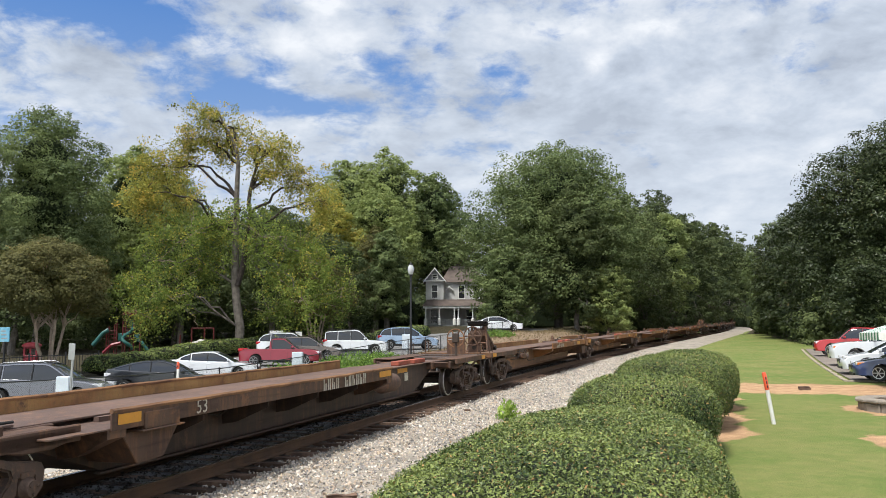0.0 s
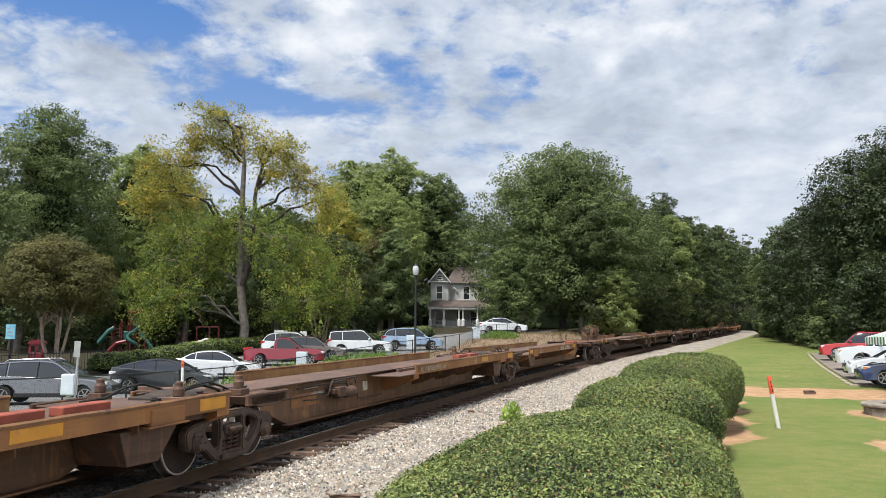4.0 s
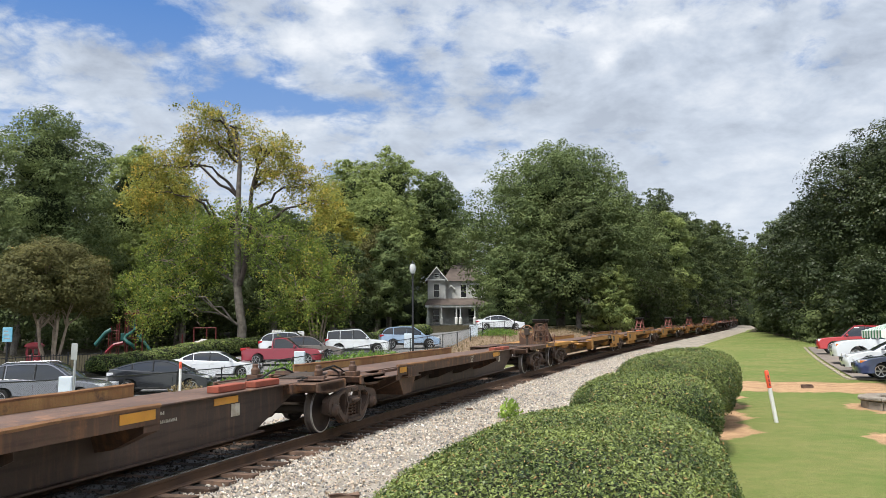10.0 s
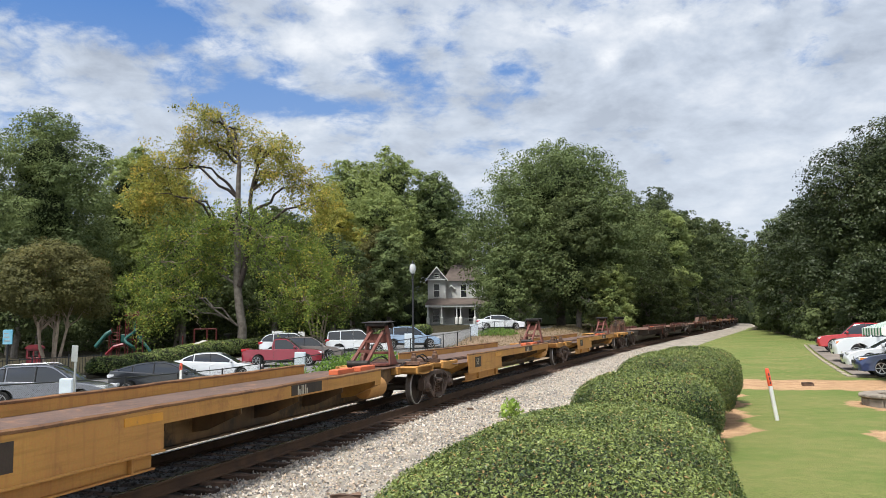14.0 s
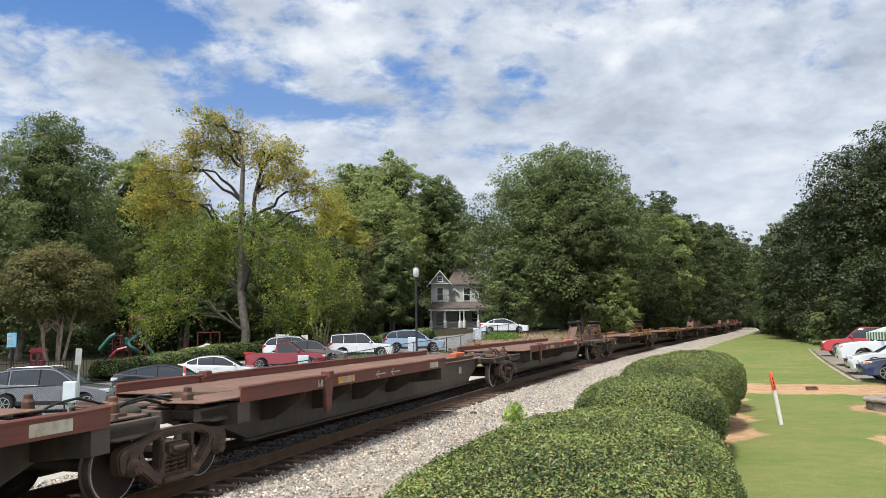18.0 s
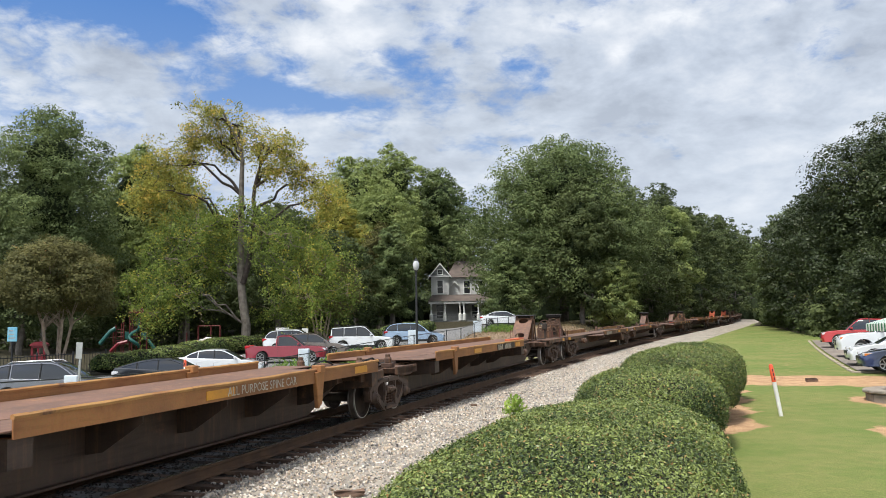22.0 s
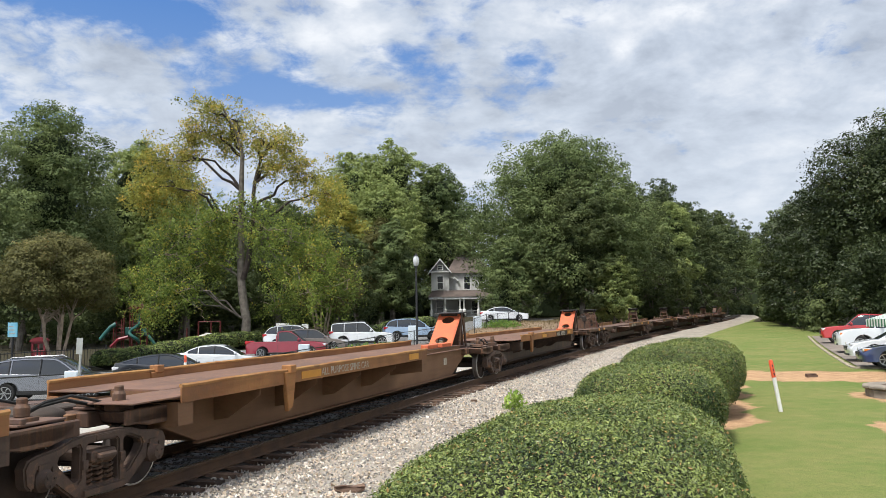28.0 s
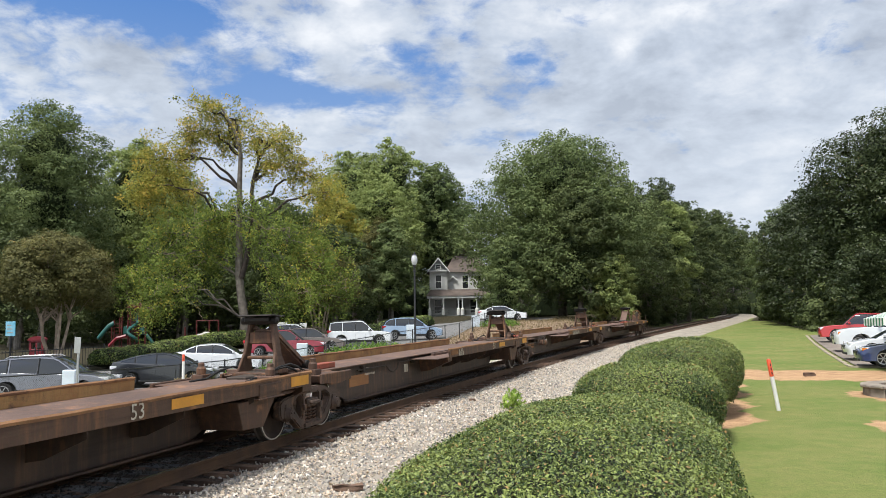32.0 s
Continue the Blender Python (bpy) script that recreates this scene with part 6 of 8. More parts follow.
def open_tree():
    """The tall open tree: dark twin stems, arching limbs and hanging masses of leaves, yellow above and greener below."""
    rng = np.random.default_rng(90)
    root = tagged(new("tree"), "tall open tree with yellowing hanging foliage and bare limbs", "tree")
    root.matrix_basis = pose(-14.4, 58, float(height(-14.4, 58)[0]))
    stems = [[(0, 0, -0.3), (-0.05, 0, 2), (-0.4, 0, 5.1), (-0.42, 0.05, 8.8), (-0.47, 0.1, 11.5), (-0.3, 0, 14), (-0.75, 0, 15.5), (-2.0, 0, 18.0)],
             [(-0.25, 0, 5.0), (0.35, 0.2, 7.9), (0.45, 0.2, 10.2), (0.5, 0.1, 12.1), (0.95, 0, 13.6), (1.6, 0, 15.0)]]
    for pts, r in zip(stems, (0.36, 0.22)):
        bm = bmesh.new()
        smooth_pts = [tuple(np.array(p) * (1 - f) + np.array(q) * f + rng.normal(size=3) * 0.04) for p, q in zip(pts, pts[1:]) for f in (0, 0.5)] + [pts[-1]]
        tube(bm, smooth_pts, r, 10, 0.07)
        part("trunk", bm, BARK if r > 0.3 else BARK_DARK, root, smooth=True)
    # masses of leaves: x, height, half width, half height
    upper = ((-2.92, 17.36, 1.38, 0.86), (-1.08, 16.9, 1.29, 0.92), (0.91, 15.37, 1.9, 1.04), (2.9, 14.76, 1.1, 1.04), (-3.84, 15.83, 1.22, 1.04), (-1.69, 15.37, 1.1, 0.8), (-5.98, 13.84, 1.68, 1.1), (-4.45, 14.14, 1.07, 0.86), (-5.06, 11.69, 1.68, 1.22), (-6.75, 11.54, 1.1, 1.1), (3.36, 13.07, 1.04, 1.22), (5.05, 12.31, 1.22, 1.1), (6.27, 10.77, 1.04, 1.04), (1.83, 13.38, 0.92, 0.73))
    lower = ((-2.92, 8.78, 1.84, 1.29), (-5.67, 6.79, 2.02, 1.16), (-7.97, 5.11, 1.41, 1.04), (-4.76, 4.34, 1.77, 1.35), (-1.54, 9.09, 1.22, 1.04), (-0.16, 10.47, 1.04, 0.61), (1.83, 8.32, 1.77, 1.53), (4.28, 8.02, 1.41, 1.59), (5.97, 6.33, 1.47, 1.59), (7.04, 4.49, 0.92, 1.04), (4.89, 3.88, 1.77, 1.22), (1.98, 3.12, 1.29, 0.92), (-6.59, 8.78, 1.22, 1.1), (-2.92, 6.33, 1.41, 1.22), (2.9, 5.72, 1.22, 1.1), (-7.21, 2.96, 1.22, 0.92))
    for masses, mat, count, hang in ((upper, LEAF_YELLOW, 34000, 2.2), (lower, LEAF_OPEN, 41000, 2.4)):
        blobs = [(x, rng.uniform(-2.2, 2.2) * (0.5 + 0.1 * abs(x)), z, rx, rx * 0.9, rz) for x, z, rx, rz in masses]
        for b in blobs:
            st = stems[0] if b[0] < 0.3 else stems[1]
            start = np.array(min(st[1:], key=lambda q: abs(q[2] - (b[2] - 1.2 - 0.15 * abs(b[0])))))
            end = np.array(b[:3])
            mid = (start + end) / 2 + np.array((0, 0, 0.5 + 0.10 * abs(b[0])))
            bm = bmesh.new()
            tube(bm, limb_points(rng, start, mid, 0.20, 5) + limb_points(rng, mid, end, 0.22, 5)[1:], 0.13 if b[2] > 7 else 0.075, 6, 0.028)
            part("limb", bm, BARK_DARK if b[2] > 9 else BARK, root, smooth=True)
            bm = bmesh.new()
            for _ in range(6):
                q = end + rng.normal(size=3) * np.array(b[3:6]) * 0.6
                tube(bm, limb_points(rng, end, q, 0.12, 4), 0.028, 5, 0.008)
            for _ in range(3):
                q = end + rng.normal(size=3) * np.array(b[3:6]) * 0.7
                tube(bm, limb_points(rng, end, q, 0.1, 4) + limb_points(rng, q, q + np.array((rng.uniform(-0.5, 0.5), 0, -rng.uniform(0.5, 1.6))), 0.1, 4)[1:], 0.022, 4, 0.007)
            part("branch", bm, BARK_PALE if b[2] < 9 else BARK_DARK, root, smooth=True)
        # sprays hang in short strands from points spread through each mass
        b = np.array(blobs)
        vol = b[:, 3] * b[:, 5]
        k = count // 34
        pick = rng.choice(len(b), k, p=vol / vol.sum())
        d = rng.normal(size=(k, 3))
        d *= (rng.random((k, 1)) ** 0.5) / np.linalg.norm(d, axis=1, keepdims=True)
        spread = np.where(rng.random((k, 1)) < 0.4, 1.9, 1.2)
        tops = b[pick, :3] + d * b[pick, 3:6] * spread
        which = rng.integers(0, k, count)
        fall = hang * (0.15 + 0.85 * rng.random(k)[which] ** 2) * rng.random(count)
        p = tops[which] + rng.normal(size=(count, 3)) * np.array((0.20, 0.20, 0.10)) + np.stack([0 * fall, 0 * fall, 0.3 - fall], -1)
        nor = rng.normal(size=(count, 3)) + np.array((0, -0.2, 0.6))
        nor /= np.linalg.norm(nor, axis=1, keepdims=True)
        u = np.cross(nor, rng.normal(size=(count, 3)))
        u /= np.linalg.norm(u, axis=1, keepdims=True)
        v = np.cross(nor, u)
        sz = 0.137 * (0.6 + 0.8 * rng.random((count, 1)))
        co = np.stack([p + u * sz * 0.6, p - u * sz * 0.35 + v * sz * 0.4, p - u * sz * 0.35 - v * sz * 0.4], 1).reshape(-1, 3)
        tone = np.clip(0.10 + 0.75 * rng.random(k)[which] + 0.12 * rng.normal(size=count), 0, 1)
        part("crown", arrays("crown", co, 3, mat, tone), None, root)


def understory():
    """Bushes and saplings closing the wood's edge, far behind everything."""
    rng = np.random.default_rng(77)
    blobs = []
    for k in range(190):
        a = math.radians(-50 + 100 * k / 189)
        r = 128 + 14 * rng.random()
        if math.degrees(a) > 14:
            r = 150 + 70 * min(1, (math.degrees(a) - 14) / 4) if math.degrees(a) < 22 else 130
        x, y = r * math.sin(a), r * math.cos(a)
        blobs.append((x, y, float(height(x, y)[0]) + 2.5, 4.5, 4.5, 3.8 + 2.5 * rng.random()))
    # added dark lumps imitate the shade in the wood and close gaps to the sky
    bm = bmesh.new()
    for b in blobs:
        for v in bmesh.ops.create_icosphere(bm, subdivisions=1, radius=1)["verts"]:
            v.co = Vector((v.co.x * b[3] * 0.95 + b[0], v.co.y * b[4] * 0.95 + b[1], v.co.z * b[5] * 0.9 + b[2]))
    tagged(new("thicket", mesh_of("thicket", bm, CROWN_CORE, True)), "solid dark lumps standing for the shade inside the far wood", "undergrowth", kind="stuff")
    co, tone = leaf_cloud(rng, blobs, 70000, 0.6, 0, 0.5)
    tagged(new("undergrowth", arrays("undergrowth", co, 3, LEAF_DARK, tone)), "dark undergrowth along the edge of the far wood", "undergrowth", kind="stuff")


def edge_bushes():
    """Low bushes at the foot of the woods beside the lawn, the track and the playground."""
    rng = np.random.default_rng(78)
    spots = []
    for s in np.arange(66, 215, 2.6):
        spots.append((s, 14.2 - 0.11 * (min(s, 120) - 66) + rng.uniform(0, 0.8), rng.uniform(1.6, 2.6)))
    for s in np.arange(96, 215, 2.6):
        spots.append((s, -5.8 - rng.uniform(0, 2.0), rng.uniform(1.5, 2.6)))
    blobs = []
    for s, n, r in spots:
        q = at_track(s, n)
        blobs.append((q.x, q.y, float(height(q.x, q.y)[0]) + r * 0.7, r, r, r * 1.1))
    for x in np.arange(-62, -8, 3.2):
        y = 92 + 4 * rng.random() + 0.12 * x
        r = rng.uniform(2.4, 4.2)
        blobs.append((x, y, float(height(x, y)[0]) + 1.8, r, r, r * 1.1))
    co, tone = leaf_cloud(rng, blobs, 80000, 0.3, 0, 0.6)
    tagged(new("bushes", arrays("bushes", co, 3, LEAF_DARK, tone)), "dark leafy bushes at the foot of the wood", "bushes", kind="stuff")


plant()
edge_bushes()
open_tree()
understory()


# ---- clipped hedges ----
def hedge(lumps, label, leaf=0.055, density=420, seed=1, name="hedge"):
    """Clipped rounded shrubs grown together: lumps of (s, n, half length, half width, height)."""
    rng = np.random.default_rng(seed)
    root = tagged(new(name), label, "hedge")
    cos, tones = [], []
    bm = bmesh.new()
    for s, n, a, b, hgt in lumps:
        g = on_ground(s, n)
        th = math.radians(turn_at(s))
        near = 1.5 if seed == 5 and s < 3 else 1.0
        cnt = int(density * near * (4 * a * b + 2 * (a + b) * 1.5 * hgt))
        # a superellipsoid: flat-topped and steep-sided
        d = rng.normal(size=(cnt * 2, 3))
        d = d[d[:, 2] > -0.5 * np.linalg.norm(d, axis=1)]
        q = 2.6
        d /= (np.abs(d) ** q).sum(1, keepdims=True) ** (1 / q)
        lump = 1 + 0.025 * np.sin(d[:, :1] * 7 + s) * np.cos(d[:, 1:2] * 6 + n)
        wob = lump * (1 - 0.09 * rng.random((len(d), 1)) ** 1.5 + 0.015 * rng.normal(size=(len(d), 1)))
        p = d * wob * np.array((a, b, hgt * 0.52)) + np.array((0, 0, hgt * 0.48))
        nor = np.sign(d) * np.abs(d) ** (q - 1) / np.array((a, b, hgt * 0.5))
        nor /= np.linalg.norm(nor, axis=1, keepdims=True)
        up = nor * 0.8 + rng.normal(size=d.shape) * 0.5
        up /= np.linalg.norm(up, axis=1, keepdims=True)
        e = np.cross(up, rng.normal(size=d.shape))
        e /= np.linalg.norm(e, axis=1, keepdims=True)
        f = np.cross(up, e)
        sz = leaf * (0.6 + 0.8 * rng.random((len(d), 1))) / math.sqrt(near)
        co = np.stack([p + e * sz * 0.6, p + f * sz * 0.26 + up * sz * 0.08, p - e * sz * 0.6, p - f * sz * 0.26 + up * sz * 0.08], 1).reshape(-1, 3)
        rot = np.array(((math.cos(th), -math.sin(th), 0), (math.sin(th), math.cos(th), 0), (0, 0, 1)))
        cos.append(co @ rot.T + np.array(g))
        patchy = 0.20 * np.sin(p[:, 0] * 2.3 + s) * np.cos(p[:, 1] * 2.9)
        # leaves facing up are toned lighter, painting in the light from above
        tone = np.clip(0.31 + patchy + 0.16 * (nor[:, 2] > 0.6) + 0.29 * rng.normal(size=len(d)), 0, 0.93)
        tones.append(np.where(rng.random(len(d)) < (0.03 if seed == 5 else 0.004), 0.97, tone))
        # near-black solid core, its colour standing for the shade between the leaves
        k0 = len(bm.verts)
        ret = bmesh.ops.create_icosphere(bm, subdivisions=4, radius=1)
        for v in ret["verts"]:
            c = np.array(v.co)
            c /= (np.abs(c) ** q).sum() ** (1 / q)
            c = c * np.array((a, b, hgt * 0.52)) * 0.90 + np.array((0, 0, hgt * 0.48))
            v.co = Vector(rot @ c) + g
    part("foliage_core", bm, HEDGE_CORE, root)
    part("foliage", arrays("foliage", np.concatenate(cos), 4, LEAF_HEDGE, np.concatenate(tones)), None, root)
    return root


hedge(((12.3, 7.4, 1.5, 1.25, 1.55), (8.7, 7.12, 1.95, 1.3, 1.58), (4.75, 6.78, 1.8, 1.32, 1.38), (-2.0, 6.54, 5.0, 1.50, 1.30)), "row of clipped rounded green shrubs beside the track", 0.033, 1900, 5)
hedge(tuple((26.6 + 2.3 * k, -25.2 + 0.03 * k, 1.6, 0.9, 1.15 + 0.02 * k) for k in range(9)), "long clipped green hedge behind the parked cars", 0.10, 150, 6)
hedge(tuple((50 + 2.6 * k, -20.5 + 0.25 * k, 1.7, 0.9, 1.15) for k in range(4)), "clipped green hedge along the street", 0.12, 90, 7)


# ---- cars ----
def car_paint(name, col, rough=0.3):
    return material(name, col, tuple(c * 0.93 for c in col), 1.5, rough, 0.25 if max(col) < 0.7 else 0.0, 0, 60, coat=1.0, grime=0.06)


PAINT = dict(white=car_paint("white_car_paint", (0.66, 0.67, 0.68)), black=car_paint("black_car_paint", (0.014, 0.015, 0.018)), grey=car_paint("grey_car_paint", (0.15, 0.155, 0.18)),
             red=car_paint("dark_red_car_paint", (0.25, 0.012, 0.03)), blue=car_paint("pale_blue_car_paint", (0.28, 0.38, 0.52)), taupe=car_paint("taupe_car_paint", (0.13, 0.105, 0.09)),
             navy=car_paint("navy_car_paint", (0.02, 0.035, 0.11)), bright=car_paint("bright_red_car_paint", (0.45, 0.02, 0.02)))
LAMP_RED = material("tail_lamp_red", (0.5, 0.015, 0.02), (0.4, 0.015, 0.02), 5, 0.15)
LAMP_CLEAR = material("head_lamp_clear", (0.75, 0.76, 0.78), (0.55, 0.55, 0.57), 8, 0.12)
LAMP_AMBER = material("amber_lamp", (0.7, 0.22, 0.03), (0.6, 0.18, 0.03), 8, 0.15)
TRIM = material("black_plastic_trim", (0.022, 0.022, 0.022), (0.035, 0.035, 0.035), 5, 0.55)

# side outlines, nose at +x, as parts of length and height: body from tail over bonnet to nose; glass from tail to windscreen foot
SHAPES = {
    "sedan": ([(-0.49, .24), (-0.5, .40), (-0.498, .58), (-0.485, .68), (-0.45, .715), (-0.36, .725), (0.0, .655), (0.20, .635), (0.34, .585), (0.44, .515), (0.488, .43), (0.5, .33), (0.49, .22)],
              [(-0.385, .705), (-0.30, .86), (-0.22, .95), (-0.12, .992), (-0.02, 1.0), (0.05, .975), (0.13, .86), (0.265, .61)], (-0.215, -0.035, 0.125)),
    "hatch": ([(-0.488, .24), (-0.5, .42), (-0.497, .66), (-0.485, .75), (-0.45, .755), (0.0, .655), (0.26, .605), (0.38, .545), (0.46, .465), (0.494, .38), (0.5, .28), (0.49, .2)],
              [(-0.465, .74), (-0.36, .84), (-0.24, .93), (-0.10, .99), (0.0, 1.0), (0.08, .965), (0.18, .84), (0.32, .58)], (-0.26, -0.06, 0.13)),
    "suv": ([(-0.488, .26), (-0.5, .40), (-0.498, .56), (-0.485, .655), (-0.45, .66), (0.0, .62), (0.22, .60), (0.35, .565), (0.44, .505), (0.485, .43), (0.5, .34), (0.488, .24)],
            [(-0.475, .64), (-0.44, .80), (-0.385, .92), (-0.30, .965), (-0.15, .995), (0.0, .99), (0.07, .955), (0.15, .81), (0.255, .585)], (-0.285, -0.055, 0.12)),
    "boxy": ([(-0.49, .26), (-0.5, .40), (-0.497, .56), (-0.488, .61), (0.0, .605), (0.18, .605), (0.32, .59), (0.43, .555), (0.475, .50), (0.495, .40), (0.5, .30), (0.49, .25)],
             [(-0.482, .60), (-0.468, .86), (-0.445, .94), (-0.30, .965), (-0.16, .98), (-0.02, 1.0), (0.05, .975), (0.11, .86), (0.215, .59)], (-0.27, -0.065, 0.085)),
    "pickup": ([(-0.495, .30), (-0.5, .42), (-0.498, .58), (-0.49, .61), (-0.13, .61), (0.05, .615), (0.20, .615), (0.35, .60), (0.44, .56), (0.482, .48), (0.5, .38), (0.495, .27)],
               [(-0.128, .60), (-0.12, .88), (-0.10, .965), (-0.05, .995), (0.02, .99), (0.07, .95), (0.13, .82), (0.225, .595)], (-0.10, 0.10)),
}


def curve_through(pts, k=3):
    """Points of a smooth line through the given ones."""
    out = []
    p = [np.array(q, float) for q in pts]
    p = [2 * p[0] - p[1]] + p + [2 * p[-1] - p[-2]]
    for i in range(1, len(p) - 2):
        a, b, c, d = p[i - 1:i + 3]
        for t in np.arange(k) / k:
            out.append(0.5 * (2 * b + (c - a) * t + (2 * a - 5 * b + 4 * c - d) * t * t + (3 * b - a - 3 * c + d) * t ** 3))
    out.append(p[-2])
    return [tuple(q) for q in out]


SLICES = (-1, -0.955, -0.82, -0.45, 0, 0.45, 0.82, 0.955, 1)


def lofted(bm, outline, half, tumble, H, z_low, crown, bow, edge, closed=True):
    """A side outline carried across the width: bowed ends, crowned top, sides leaning in above z_low."""
    cx = sum(q[0] for q in outline) / len(outline)
    rows = []
    for t in SLICES:
        row = []
        for x, z in outline:
            top = min(1, max(0, (z - z_low) / max(0.01, H - z_low)))
            xx = x * (1 - bow * abs(t) ** 4) - (edge if abs(t) == 1 else 0) * np.sign(x - cx) * min(1, abs(x - cx) / 0.8)
            zz = z - crown * t * t * top - (edge * top if abs(t) == 1 else 0)
            row.append(bm.verts.new((xx, t * half * (1 - tumble * top), zz)))
        rows.append(row)
    n = len(outline)
    for a, b in zip(rows, rows[1:]):
        for i in range(n if closed else n - 1):
            bm.faces.new((a[i], a[(i + 1) % n], b[(i + 1) % n], b[i]))
    if closed:
        bm.faces.new(rows[0])
        bm.faces.new(rows[-1][::-1])


def car(shape, L, W, H, paint, label, base, turn, wheel=0.33, group="cars in the car park", rails=False, bonnet_lamp=None):
    body_line, glass_line, posts = SHAPES[shape]
    mat = PAINT[paint]
    root = tagged(new("car"), label, "car", group)
    root.matrix_basis = pose(*base, 0, 0, turn)
    zb = 0.16 * H if shape in ("sedan", "hatch") else 0.19 * H
    xw = (-0.5 * L + 0.195 * L, 0.5 * L - 0.185 * L)
    bottom = []
    for c in (xw[1], xw[0]):
        r = wheel * 1.16
        a0 = math.asin(min(1, max(-1, (zb - wheel) / r)))
        bottom += [(c + r * math.cos(a), wheel + r * math.sin(a)) for a in np.linspace(a0, math.pi - a0, 11)]
    top = [(x * L, z * H) for x, z in curve_through(body_line, 3)]
    top[0], top[-1] = (top[0][0], zb), (top[-1][0], zb)
    bm = bmesh.new()
    lofted(bm, top + bottom, W / 2, 0.055, 0.72 * H, 0.42 * H, 0.035, 0.065, 0.035)
    part("body", bm, mat, root, smooth=True)
    bm = bmesh.new()
    box(bm, -0.44 * L, 0.44 * L, -W * 0.40, W * 0.40, zb - 0.03, zb + 0.34)
    part("underbody", bm, TRIM, root)
    gl = [(x * L, z * H) for x, z in curve_through(glass_line, 3)]
    zl = min(gl[0][1], gl[-1][1])
    half = W * 0.468
    lean = 0.24

    def yy(z, out=0.0):
        return half * (1 - lean * min(1, max(0, (z - zl) / (H - zl)))) + out
    bm = bmesh.new()
    lofted(bm, [(gl[0][0], zl - 0.06)] + gl + [(gl[-1][0], zl - 0.06)], half - 0.012, lean, H, zl, 0.03, 0.04, 0.02)
    part("window_glass", bm, WINDOW, root, "dark tinted glass", True)
    # painted roof skin over the glass
    hi = [g for g in gl if g[1] > 0.945 * H]
    bm = bmesh.new()
    lofted(bm, [(x, z + 0.008) for x, z in hi], half - 0.004, lean, H, zl, 0.03, 0.04, 0.012, closed=False)
    bmesh.ops.solidify(bm, geom=bm.faces[:], thickness=0.012)
    part("roof", bm, mat, root, smooth=True)
    gx, gz = [g[0] for g in gl], [g[1] for g in gl]

    def belt(x):
        return gl[0][1] + (gl[-1][1] - gl[0][1]) * (x - gl[0][0]) / (gl[-1][0] - gl[0][0]) + 0.012
    edges = [gl[0][0] + 0.05 * L * (1.0 if shape in ("sedan", "hatch") else 0.35)] + [q * L for q in posts[:-1]] + [gl[-1][0] - 0.02 * L]
    for sy in (-1, 1):
        # cabin side: pillars and roof rail round the side windows
        bm = bmesh.new()
        loops = [[(gl[0][0], belt(gl[0][0]) - 0.03)] + gl + [(gl[-1][0], belt(gl[-1][0]) - 0.03)]]
        for a, b in zip(edges, edges[1:]):
            lo, up = [], []
            for x in np.linspace(a + 0.022, b - 0.022, 9):
                zt = float(np.interp(x, gx, gz)) - 0.045
                if zt > belt(x) + 0.035:
                    lo.append((x, belt(x)))
                    up.append((x, zt))
            if len(lo) > 2:
                loops.append(lo + up[::-1])
        es = []
        for lp in loops:
            vs = [bm.verts.new((x, 0, z)) for x, z in lp]
            es += [bm.edges.new((vs[i], vs[(i + 1) % len(vs)])) for i in range(len(vs))]
        bmesh.ops.triangle_fill(bm, use_beauty=True, edges=es)
        cxx = (gl[0][0] + gl[-1][0]) / 2
        for v in bm.verts:
            topness = min(1, max(0, (v.co.z - zl) / (H - zl)))
            v.co.y = sy * yy(v.co.z, 0.004)
            v.co.x -= np.sign(v.co.x - cxx) * (0.035 * abs(v.co.x) + 0.01) * min(1, abs(v.co.x - cxx) / 0.8)
            v.co.z -= 0.042 * topness
        ret = bmesh.ops.extrude_face_region(bm, geom=bm.faces[:])
        for v in (g for g in ret["geom"] if isinstance(g, bmesh.types.BMVert)):
            v.co.y -= sy * 0.03
        part("window_surround", bm, mat, root)
        for q in posts[:-1]:
            bm = bmesh.new()
            x = q * L
            zt = float(np.interp(x, gx, gz)) - 0.05
            tube(bm, ((x, sy * yy(belt(x), 0.0), belt(x) - 0.01), (x, sy * yy(zt, 0.0), zt - 0.02)), 0.024, 5)
            part("door_pillar", bm, TRIM, root, smooth=True)
        bm = bmesh.new()
        for x in [q * L for q in posts]:
            box(bm, x - 0.004, x + 0.004, *sorted((sy * W * 0.47, sy * (W * 0.5 + 0.002))), zb + 0.12, 0.50 * H)
        part("door_seam", bm, TRIM, root)
        bm = bmesh.new()
        mx = gl[-1][0] - 0.075 * L
        box(bm, mx - 0.06, mx + 0.07, *sorted((sy * W * 0.475, sy * (W * 0.475 + 0.19))), zl + 0.05, zl + 0.19)
        bevelled(bm, 0.045, 2)
        part("mirror", bm, mat, root, smooth=True)
        bm = bmesh.new()
        for q in posts[:-1]:
            x = q * L + 0.12
            tube(bm, ((x - 0.09, sy * W * 0.497, 0.565 * H), (x, sy * (W * 0.497 + 0.012), 0.57 * H), (x + 0.09, sy * W * 0.497, 0.565 * H)), 0.013, 5)
        part("door_handle", bm, mat, root)
        bm = bmesh.new()
        box(bm, xw[0] + wheel * 1.2, xw[1] - wheel * 1.2, *sorted((sy * W * 0.47, sy * W * 0.503)), zb - 0.01, zb + (0.14 if shape in ("suv", "boxy") else 0.06))
        bevelled(bm, 0.01)
        part("side_trim", bm, TRIM, root)
        bm = bmesh.new()
        box(bm, 0.395 * L, 0.475 * L, *sorted((sy * W * 0.29, sy * W * 0.478)), 0.435 * H, 0.515 * H)
